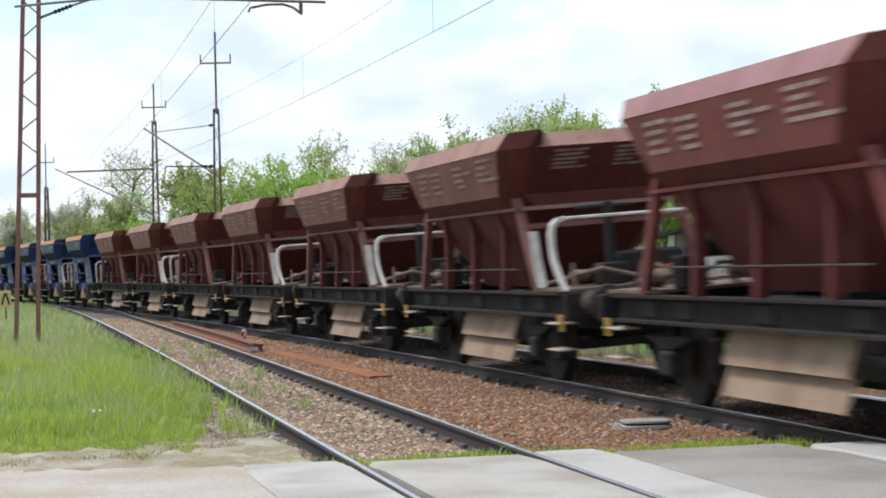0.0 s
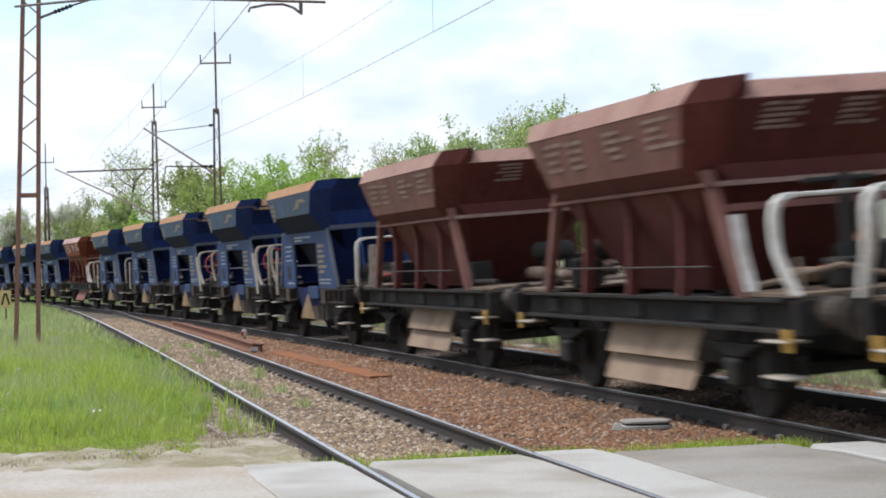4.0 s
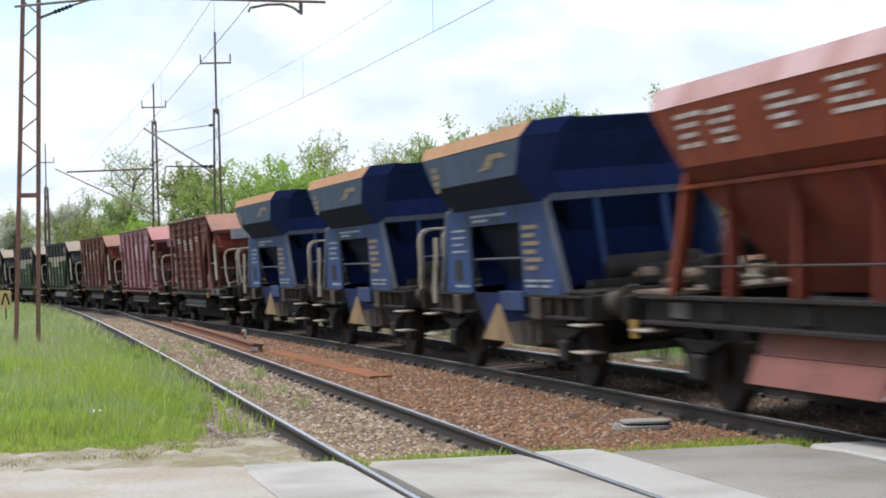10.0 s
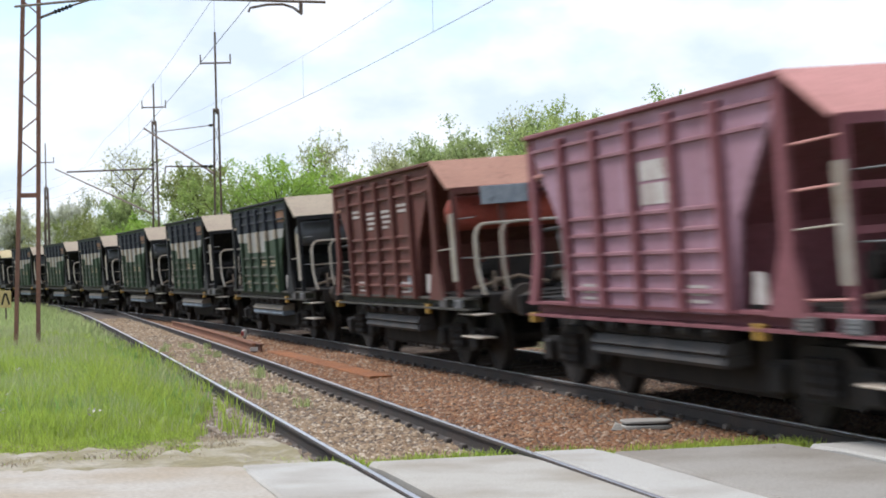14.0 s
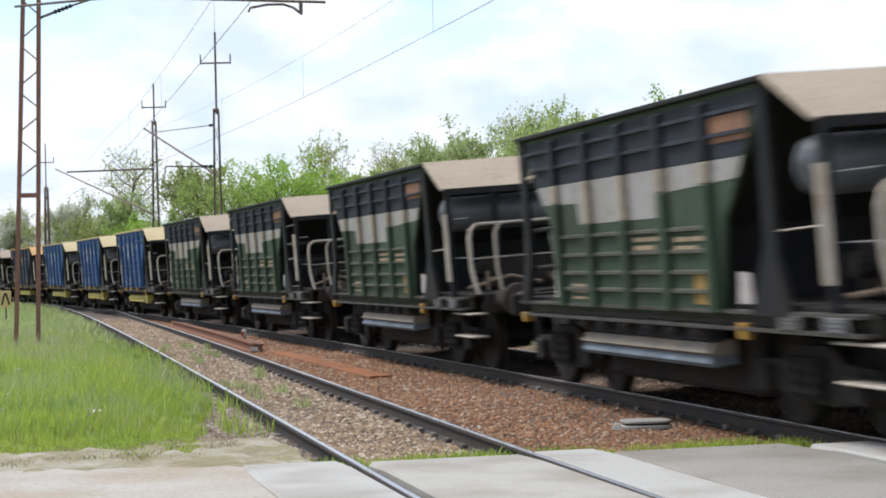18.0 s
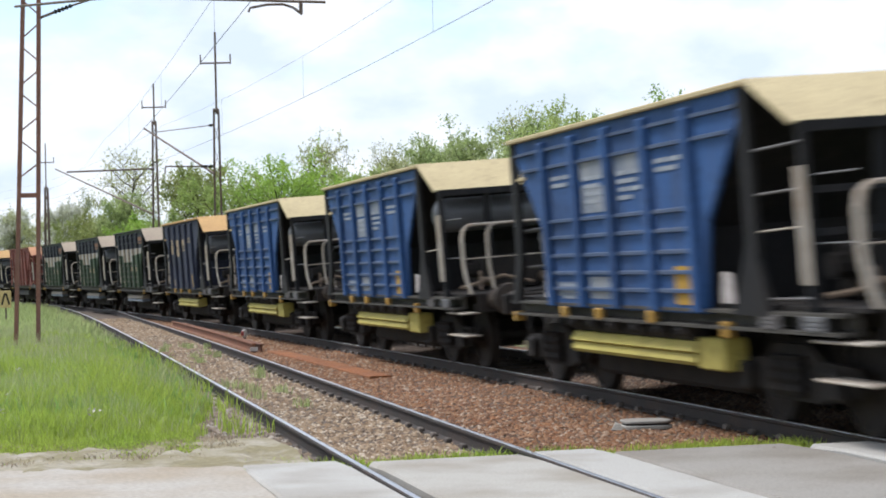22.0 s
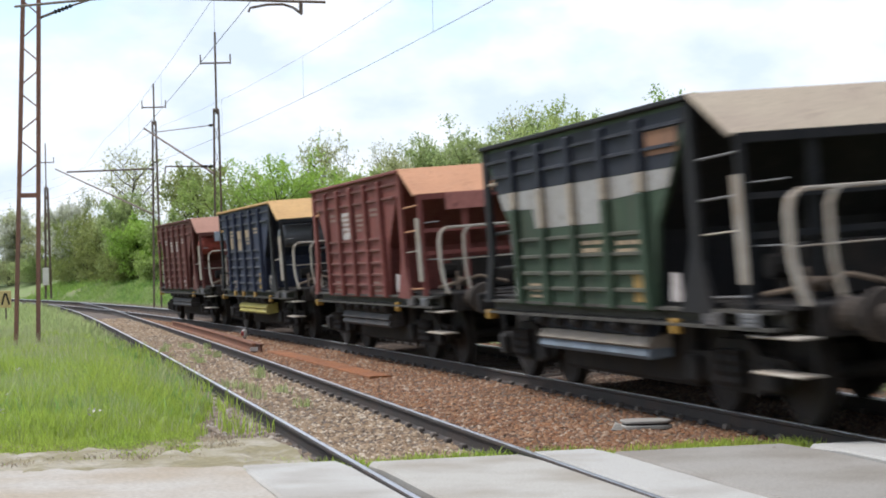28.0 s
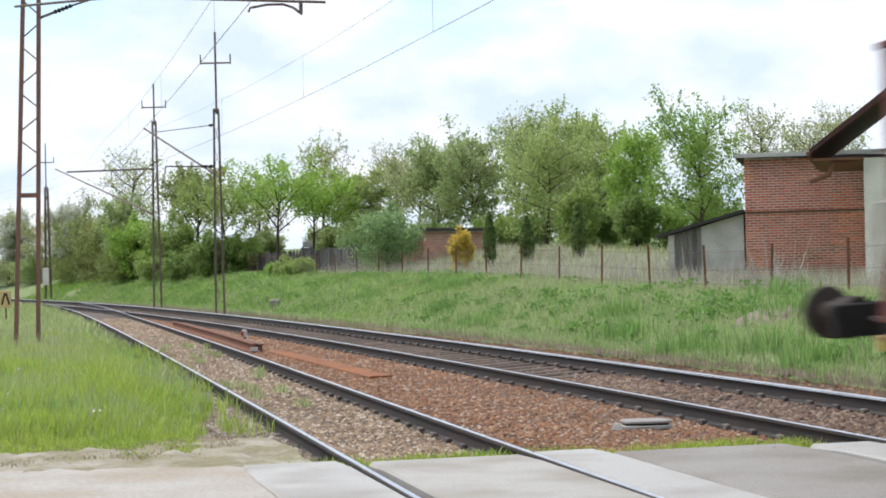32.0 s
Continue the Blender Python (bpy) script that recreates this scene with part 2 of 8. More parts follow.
def from_arrays(name, verts, faces, mat):
    me = bpy.data.meshes.new(name)
    k = faces.shape[1]
    me.vertices.add(len(verts))
    me.vertices.foreach_set("co", np.ascontiguousarray(verts, dtype=np.float32).ravel())
    me.loops.add(faces.size)
    me.loops.foreach_set("vertex_index", np.ascontiguousarray(faces, dtype=np.int32).ravel())
    me.polygons.add(len(faces))
    me.polygons.foreach_set("loop_start", np.arange(0, faces.size, k, dtype=np.int32))
    me.update(calc_edges=True)
    me.validate()
    me.materials.append(mat)
    return me


# ---------------------------------------------------------------- the line of the main track
GAUGE = 0.7535                 # half the distance between the rail heads
CANT = 0.0593                  # the far rail lies higher
SA = np.arange(-420.0, 640.0, 0.25)
sc = np.clip(SA, -5.0, 150.0)
KAPPA = -0.001787 + 2.3163e-5 * sc - 2.735e-7 * sc ** 2
I0 = int(np.argmin(np.abs(SA)))
TH = np.cumsum(KAPPA) * 0.25
TH = TH - TH[I0] - 0.21737
TX = np.cumsum(np.sin(TH)) * 0.25
TY = np.cumsum(np.cos(TH)) * 0.25
TX, TY = TX - TX[I0] + 7.8188, TY - TY[I0]


def line_at(s):
    return float(np.interp(s, SA, TX)), float(np.interp(s, SA, TY)), float(np.interp(s, SA, TH))


def place(s, l, z=0.0):
    """A point s metres along the main track and l metres to its right."""
    x, y, th = line_at(s)
    return Vector((x + l * math.cos(th), y - l * math.sin(th), z))


def cant_z(l):
    return (l + GAUGE) * math.sin(CANT)


def siding_l(s):
    return float(np.interp(s, SL_S, SL_L))


SL_S = np.arange(-60.0, 102.0, 1.0)
knots_s = np.array([-60, 6, 21, 41, 61, 81, 96, 101.0])
knots_l = np.array([-4.6, -4.39, -4.22, -3.61, -2.62, -1.24, -0.16, 0.0])
SL_L = np.polyval(np.polyfit(knots_s[1:7], knots_l[1:7], 3), SL_S)
SL_L = np.where(SL_S < 6, -4.39 - 0.003 * (6 - SL_S), np.minimum(SL_L, 0.0))


def nearest(x, y):
    """Along and across for arrays of points near the line."""
    idx = np.arange(0, len(SA), 8)
    best = np.full(x.shape, 1e18)
    arg = np.zeros(x.shape, int)
    for i in idx:
        d = (x - TX[i]) ** 2 + (y - TY[i]) ** 2
        m = d < best
        best[m], arg[m] = d[m], i
    th = TH[arg]
    dx, dy = x - TX[arg], y - TY[arg]
    return SA[arg] + dx * np.sin(th) + dy * np.cos(th), dx * np.cos(th) - dy * np.sin(th)


def smooth(a, b, v):
    t = np.clip((v - a) / (b - a), 0, 1)
    return t * t * (3 - 2 * t)


def ground_z(s, l):
    """The height of the ground."""
    z = -0.24 + 0.0 * l
    z = z + 0.055 * smooth(-1.3, 1.3, l) * (1 - smooth(1.6, 3.2, l))            # canted bed
    z = z - 0.22 * smooth(1.9, 3.4, l)                                          # far shoulder and ditch
    top = 0.70 + 0.012 * np.clip(s - 43, 0, 70) + 0.10 * np.sin(s * 0.13) * smooth(30, 60, s)
    z = z + (top + 0.46) * (0.45 * smooth(3.6, 5.6, l) + 0.55 * smooth(4.6, 9.6, l))
    z = z + 1.1 * smooth(10, 19, l) * smooth(52, 86, s) + 1.0 * smooth(20, 45, l) * smooth(70, 120, s)
    left = np.interp(s, SL_S, SL_L)
    z = z + 0.14 * smooth(1.3, 2.5, left - l)                                  # grass beside the siding
    z = z - 0.02 * (1 - smooth(16.5, 18.5, s)) * smooth(0.9, 2.2, left - l)
    return z


# ---------------------------------------------------------------- ground
def axis(lo, hi, step, far, grow=1.22):
    a = list(np.arange(lo, hi + 1e-6, step))
    d = step
    while a[-1] < far[1]:
        d *= grow
        a.append(a[-1] + d)
    d = step
    while a[0] > far[0]:
        d *= grow
        a.insert(0, a[0] - d)
    return np.array(a)


def make_ground():
    gx, gy = axis(-38, 16, 0.45, (-2600, 2600)), axis(9, 140, 0.45, (-2600, 3200))
    X, Y = np.meshgrid(gx, gy)
    s, l = nearest(X.ravel(), Y.ravel())
    far = np.hypot(X.ravel(), Y.ravel())
    z = ground_z(np.clip(s, -400, 400), np.clip(l, -60, 60))
    rough = np.array([noise.noise((x * 0.9, y * 0.9, 0.0)) for x, y in zip(X.ravel(), Y.ravel())])
    off = np.minimum(np.abs(l), np.abs(l - np.interp(s, SL_S, SL_L)))
    z = z + rough * 0.06 * smooth(1.6, 3.0, off) * (s > 16.5)
    z = np.where(far > 260, z * 0.4 + 0.2, z)
    v = np.c_[X.ravel(), Y.ravel(), z]
    nx, ny = len(gx), len(gy)
    i = np.arange((ny - 1) * (nx - 1))
    r, c = i // (nx - 1), i % (nx - 1)
    a = r * nx + c
    f = np.c_[a, a + 1, a + nx + 1, a + nx]
    m = material("soil", (0.14, 0.185, 0.06), rough=0.95, stain=(0.19, 0.19, 0.095), amount=0.8, scale=0.35, grain=5, bump=0.5)
    ob = tagged(new("ground", from_arrays("ground", v, f, m)), "grassy ground with a low bank beside the railway", "ground", kind="structure")
    return ob


make_ground()


def strip(name, s0, s1, step, edge0, edge1, zf, mat, label, across=6, wobble=0.0):
    """A sheet that follows the line from s0 to s1 between two edges."""
    ss = np.arange(s0, s1 + 1e-6, step)
    v, f = [], []
    for s in ss:
        a, b = edge0(s), edge1(s)
        for k in range(across + 1):
            l = a + (b - a) * k / across
            if wobble and k in (0, across):
                l += wobble * noise.noise((s * 0.8, k, 3.0))
            v.append(place(s, l, zf(s, l)))
    n = across + 1
    for i in range(len(ss) - 1):
        for k in range(across):
            a = i * n + k
            f.append((a, a + 1, a + n + 1, a + n))
    me = from_arrays(name, np.array([tuple(p) for p in v]), np.array(f), mat)
    return tagged(new(name, me), label, "ballast", kind="structure")


def bed_z(s, l):
    return -0.165 + 0.055 * float(smooth(-1.3, 1.3, l)) - 0.25 * float(smooth(1.75, 3.3, l)) - 0.02 * float(smooth(-3.0, -2.2, -abs(l + 2.2))) - 0.045 * float(smooth(2.6, 3.3, -l))


strip("ballast_bed", -30, 130, 1.0, lambda s: siding_l(min(s, 100)) - 1.35 - (0 if s < 40 else 0.3), lambda s: 4.15, bed_z, M["ballast"],
      "brown crushed-stone ballast bed under the tracks", across=12, wobble=0.25)

# rails
RAIL = [(-0.070, -0.172), (0.070, -0.172), (0.070, -0.160), (0.012, -0.140), (0.010, -0.045), (0.036, -0.032), (0.036, -0.010), (0.028, -0.005), (-0.028, -0.005), (-0.036, -0.010),
        (-0.036, -0.032), (-0.010, -0.045), (-0.012, -0.140), (-0.070, -0.160)]


def rail(name, lf, zf, s0, s1, label, parent, tilt=0.0):
    ss = np.concatenate([np.arange(s0, min(s1, 110), 1.0), [s1]]) if s1 <= 110 else np.concatenate([np.arange(s0, 140, 1.0), np.arange(140, s1, 5.0)])
    worn = -0.022 if tilt else -0.009            # the gauge face of the far rail is polished too
    for nm, prof, mat in (("rail_web", RAIL, M["rail_side"]), ("rail_head", [(-0.0375 if tilt else -0.022, worn), (0.022, -0.009), (0.021, -0.002), (0.016, 0.0), (-0.016, 0.0), (-0.034 if tilt else -0.021, -0.002)], M["rail_head"])):
        bm = bmesh.new()
        loft(bm, [[place(s, lf(s) + a, zf(s) + b) for a, b in prof] for s in ss])
        part(nm, bm, mat, parent, label if nm == "rail_head" else "")


def siding_z(s):
    return -0.05 * (1 - float(smooth(50, 95, s)))


tracks = thing("main_track", "standard-gauge main railway track with worn bright rail heads", "railway track", kind="structure")
for side in (-1, 1):
    rail("rail", lambda s, k=side: k * GAUGE, lambda s, k=side: cant_z(k * GAUGE), -70, 330, "polished steel rail head", tracks, side > 0)
siding = thing("siding_track", "siding track that joins the main line at a turnout", "railway track", kind="structure")
for side in (-1, 1):
    rail("rail", lambda s, k=side: siding_l(s) + k * GAUGE, lambda s, k=side: siding_z(s) + cant_z(k * GAUGE) * float(smooth(60, 98, s)), -40, 99, "polished steel rail head", siding)

# sleepers
bm = bmesh.new()
box(bm, -1.28, 1.28, -0.12, 0.12, -0.16, 0.0, 0.02)
sleeper_mesh = mesh_of(bm, "sleeper", M["sleeper"])
bm = bmesh.new()
for k in (-1, 1):
    for o in (-1, 1):
        box(bm, k * GAUGE + o * 0.075 - 0.03, k * GAUGE + o * 0.075 + 0.03, -0.055, 0.055, 0.0, 0.055, 0.012)
clip_mesh = mesh_of(bm, "fastening", M["clip"])


def sleepers(parent, lf, zf, s0, s1, tilt):
    s = s0
    while s < s1:
        x, y, th = line_at(s)
        p = place(s, lf(s), zf(s) - 0.172)
        m = Matrix.Translation(p) @ Euler((0, -tilt, -th)).to_matrix().to_4x4()
        for me, nm in ((sleeper_mesh, "sleeper"), (clip_mesh, "fastening")):
            ob = new(nm, me)
            ob.parent = parent
            ob.matrix_basis = m @ pose(0, random.uniform(-0.02, 0.02) if nm == "sleeper" else 0, 0, 0, 0, random.uniform(-0.8, 0.8) if nm == "sleeper" else 0)
        s += 0.623


sleepers(tracks, lambda s: 0.0, lambda s: cant_z(0), 9.0, 100, CANT)
sleepers(siding, siding_l, siding_z, 15.6, 70, 0.0)


# ---------------------------------------------------------------- level crossing
def slab(name, label, s0, s1, l0, l1, z0, z1, mat, lean=0.0, parent=None):
    """A concrete slab with worn edges, its sides along the track."""
    bm = bmesh.new()
    rings = []
    n = max(2, int((s1 - s0) / 0.6))
    for i in range(n + 1):
        t = i / n
        s = s0 + (s1 - s0) * t
        k = 0.02 if 0 < i < n else 0.035
        w = 0.012 * noise.noise((s * 2.1, l0, 0.5))
        a = l0 + lean * (1 - t) + w
        zt = z1 - (0.0 if 0 < i < n else 0.012)
        rings.append([place(s, a, z0), place(s, l1, z0), place(s, l1, zt - k), place(s, l1 - k, zt), place(s, a + k, zt), place(s, a, zt - k)])
    loft(bm, rings)
    return tagged(part(name, bm, mat), label, "concrete slab", "slabs of the level crossing")


def make_crossing():
    L = siding_l(14)
    slab("crossing_slab", "pale blue-grey concrete slab beside the siding rail", 6, 16.25, L - 1.62, L - GAUGE - 0.045, -0.35, -0.058, M["slab_light"], 0.0)
    slab("crossing_slab", "wide pale concrete slab with a worn brown edge between rails", 6, 15.85, L - GAUGE + 0.115, L + GAUGE - 0.10, -0.35, -0.035, M["concrete"])
    slab("crossing_slab", "light concrete slab strip outside the siding rail", 9.2, 16.1, L + GAUGE + 0.05, L + GAUGE + 0.62, -0.35, -0.045, M["slab_light"])
    slab("crossing_slab", "light concrete slab strip outside the siding rail", 5, 9.17, L + GAUGE + 0.05, L + GAUGE + 0.62, -0.35, -0.045, M["slab_light"])
    slab("crossing_slab", "grey weathered concrete slab between the two tracks", 5, 15.75, L + GAUGE + 0.65, -1.40, -0.35, -0.04, M["slab_grey"])
    slab("crossing_slab", "light concrete slab beside the main rail", 5, 15.35, -1.37, -GAUGE - 0.05, -0.35, -0.012, M["slab_light"])
    slab("crossing_slab", "grey concrete slab between the main rails", 5, 13.6, -GAUGE + 0.11, GAUGE - 0.11, -0.35, 0.02, M["slab_grey"])
    # trodden road surface with a ragged sandy edge
    ls = np.concatenate([np.arange(-60, -12, 4.0), np.arange(-12, L - 1.6, 0.22), [L - 1.6]])
    v, f = [], []
    for l in ls:
        edge = 17.9 + 0.7 * noise.noise((l * 1.3, 0.0, 2.0)) + 0.45 * noise.noise((l * 4.0, 1.0, 2.0)) + 0.09 * max(0.0, min(-l - 5.9, 12))
        for k in range(9):
            s = -8 + (edge + 8) * (k / 8) ** 0.6
            z = -0.085 + 0.03 * noise.noise((l * 0.7, s * 0.7, 0.0)) - (0.05 if k == 8 else 0.0) + 0.02 * min(1, (L - 1.6 - l))
            v.append(tuple(place(s, l, z)))
    for i in range(len(ls) - 1):
        for k in range(8):
            a = i * 9 + k
            f.append((a, a + 9, a + 10, a + 1))
    m = material("dusty_road", (0.325, 0.293, 0.250), rough=0.95, stain=(0.26, 0.205, 0.14), amount=0.9, scale=0.7, grain=25, bump=0.25)
    tagged(new("road", from_arrays("road", np.array(v), np.array(f), m)), "dusty pale road surface leading over the crossing", "road", kind="structure")
    # bare soil between the road and the meadow
    v, f = [], []
    ls = np.arange(-14.0, L - 1.0, 0.09)
    for l in ls:
        lo = 16.3 + 0.35 * noise.noise((l * 1.7, 3.0, 2.0)) + 0.25 * noise.noise((l * 6.0, 4.0, 2.0)) - 0.5 * float(smooth(-6.6, -5.8, np.array(l)))
        hi = 19.0 + 0.5 * noise.noise((l * 1.1, 7.0, 2.0)) + 0.09 * max(0.0, min(-l - 5.9, 12))
        for k in range(11):
            s = lo + (hi - lo) * k / 10
            hump = math.sin(math.pi * k / 10)
            z = -0.108 + 0.05 * hump + 0.05 * hump * noise.noise((l * 2.6, s * 2.6, 1.0)) + 0.03 * hump * noise.noise((l * 9.0, s * 9.0, 5.0))
            v.append(tuple(place(s, l, z)))
    for i in range(len(ls) - 1):
        for k in range(10):
            a = i * 11 + k
            f.append((a, a + 11, a + 12, a + 1))
    m = material("verge_soil", (0.185, 0.155, 0.085), rough=0.97, stain=(0.30, 0.265, 0.205), amount=1.0, scale=2.6, grain=16, bump=0.9)
    tagged(new("verge", from_arrays("verge", np.array(v), np.array(f), m)), "bare sandy soil along the edge of the meadow", "soil", kind="structure")
    # cable pit cover
    pit = thing("pit_cover", "round-ended concrete pit cover in the ballast", "pit cover")
    c = place(18.85, -1.5, 0)
    _, _, th = line_at(18.85)
    base = Matrix.Translation((c.x, c.y, -0.17)) @ pose(0, 0, 0, 0, 0, 6)
    for nm, hw, hd, z0, z1, mat in (("frame", 0.26, 0.21, 0.0, 0.035, M["concrete"]), ("gap", 0.225, 0.18, 0.036, 0.055, M["black"]), ("lid", 0.245, 0.195, 0.056, 0.08, M["slab_grey"])):
        bm = bmesh.new()
        pts = [(hw * math.copysign(abs(math.cos(a)) ** 0.5, math.cos(a)), hd * math.copysign(abs(math.sin(a)) ** 0.5, math.sin(a))) for a in (2 * math.pi * j / 20 for j in range(20))]
        loft(bm, [[base @ Vector((x * k, y * k, z)) for x, y in pts] for z, k in ((z0, 1), (z1 - 0.01, 1), (z1, 0.97))])
        part(nm, bm, mat, pit)
    bm = bmesh.new()
    loft(bm, [[base @ Vector((x, y, z)) for x, y in q] for z, q in ((0.0, ((-0.40, -0.2), (-0.27, -0.19), (-0.28, 0.08), (-0.34, 0.02))), (0.06, ((-0.33, -0.14), (-0.285, -0.14), (-0.29, 0.02), (-0.31, 0.0))))])
    part("mortar_lump", bm, M["slab_light"], pit)


make_crossing()


def make_trackside():
    # spare rail lying beside the siding
    ob = thing("spare_rail", "rusty spare rail lying on timbers beside the siding", "rail")
    bm = bmesh.new()
    loft(bm, [[place(s, -2.45 + (s - 38.4) * 0.048 + a * 1.15, 0.02 + b * 1.1) for a, b in RAIL] for s in np.linspace(38.4, 57.5, 12)])
    part("rail_web", bm, M["rust_light"], ob)
    bm = bmesh.new()
    loft(bm, [[place(s, -2.28 + (s - 38.4) * 0.048 + a * 1.15, 0.0 + b * 1.1) for a, b in RAIL] for s in np.linspace(38.5, 56.0, 12)])
    part("rail_web", bm, M["rust"], ob)
    bm = bmesh.new()
    p, q = place(38.35, -2.54), place(38.35, -2.38)
    beam(bm, (p.x, p.y, -0.10), (q.x, q.y, -0.10), 0.03, 0.08)
    part("end_plate", bm, M["white"], ob, "white-painted rail end")
    # long rusty cover plates
    for s0, s1, l0, l1 in ((28.5, 33.3, -2.26, -2.22), (33.34, 38.2, -2.22, -2.19)):
        ob = thing("cable_trough", "long flat rusty steel trough lid sunk in the ballast", "cable trough", "cable troughs by the track")
        bm = bmesh.new()
        wave = lambda s, k: 0.035 * noise.noise((s * 2.3, k, 6.0)) + 0.03 * noise.noise((s * 6.1, k, 2.0))
        loft(bm, [[place(s, l0 + (l1 - l0) * (s - s0) / (s1 - s0) + a + wave(s, k), z) for a, z, k in ((-0.03, -0.22, 0), (0.36, -0.22, 3), (0.36, -0.15, 3), (0.31, -0.139, 3), (0.02, -0.139, 0), (-0.03, -0.15, 0))] for s in np.linspace(s0, s1, 40)])
        part("lid", bm, M["rust_dust"], ob)
    # dwarf marker post
    ob = thing("marker_post", "short trackside marker post with a white and red top", "marker post")
    c = place(44.9, -1.56)
    bm = bmesh.new()
    tube(bm, [(c.x, c.y, -0.35), (c.x, c.y, -0.07)], 0.035, 8)
    part("post", bm, M["black"], ob)
    bm = bmesh.new()
    lathe = [(-0.10, 0.04), (-0.08, 0.06), (0.06, 0.065), (0.09, 0.05), (0.10, 0.01)]
    loft(bm, [[(c.x + r * math.cos(a), c.y + r * math.sin(a), z) for a in (2 * math.pi * j / 10 for j in range(10))] for z, r in lathe])
    part("head", bm, M["white"], ob, "white rounded head")
    bm = bmesh.new()
    box(bm, c.x - 0.07, c.x - 0.01, c.y - 0.075, c.y - 0.055, -0.05, 0.06)
    part("reflector", bm, M["red_paint"], ob)
    # yellow board at the far turnout
    ob = thing("track_sign", "yellow square trackside board with a black chevron", "sign")
    x, y = -14.85, 60.0
    bm = bmesh.new()
    box(bm, x - 0.19, x + 0.19, y - 0.012, y + 0.012, 0.46, 1.04, 0.01)
    part("board", bm, M["sign_yellow"], ob)
    bm = bmesh.new()
    for k in (-1, 1):
        beam(bm, (x + k * 0.13, y - 0.016, 0.56), (x + k * 0.02, y - 0.016, 0.95), 0.06, 0.006, (0, 1, 0))
    part("chevron", bm, M["black"], ob)
    bm = bmesh.new()
    tube(bm, [(x, y + 0.03, -0.2), (x, y + 0.03, 0.7)], 0.03, 8)
    part("post", bm, M["mast_grey"], ob)


make_trackside()


# ---------------------------------------------------------------- overhead line
def lattice_mast(x, y, z0, z1, w0, w1, d, pitch, mat, label, width=0.055, battens=(), slant=0.0, laced=None):
    ob = thing("catenary_mast", label, "catenary mast", "overhead line masts")
    def leg(k, j, z):
        w = w0 + (w1 - w0) * (z - z0) / (z1 - z0)
        return Vector((x + slant * (z - z0) + k * w / 2, y + j * d / 2, z))
    for k in (-1, 1):
        for j in (-1,) if d < 0.1 else (-1, 1):
            bm = bmesh.new()
            beam(bm, leg(k, j, z0 - 0.3), leg(k, j, z1), width, width, (0, 1, 0))
            part("leg", bm, mat, ob)
    for j in (-1,) if d < 0.1 else (-1, 1):
        z, k = laced or z0 + 0.4, -1 if j < 0 else 1
        while z + pitch < z1:
            bm = bmesh.new()
            beam(bm, leg(k, j, z), leg(-k, j, z + pitch * (0.6 if laced else 1.0)), width * 0.36, width * 0.25, (0, 1, 0))
            part("lacing", bm, mat, ob)
            z, k = z + pitch, -k
    for b in battens:
        bm = bmesh.new()
        beam(bm, leg(-1, -1, b), leg(1, -1, b), 0.06, 0.10)
        part("batten", bm, mat, ob)
    return ob


def insulator(parent, p, q, r=0.055, n=5):
    p, q = Vector(p), Vector(q)
    bm = bmesh.new()
    pts, rad = [], []
    for i in range(n * 2 + 1):
        pts.append(p.lerp(q, i / (2 * n)))
        rad.append(r if i % 2 else r * 0.4)
    tube(bm, pts, r, 8, rad)
    part("insulator", bm, M["black"], parent)


def rod(parent, pts, r, mat, name="stay"):
    bm = bmesh.new()
    tube(bm, pts, r, 6)
    part(name, bm, mat, parent)


def mast_head(ob, x, y, z0, z1, arm_z, half, mat):
    rod(ob, [(x, y, z0 - 0.2), (x, y, z1)], 0.045, mat, "top_pole")
    rod(ob, [(x - half, y, arm_z), (x + half, y, arm_z)], 0.035, mat, "cross_arm")
    for k in (-1, 1):
        rod(ob, [(x + k * half, y, arm_z - 0.05), (x + k * half, y, arm_z + 0.34)], 0.03, mat, "pin")


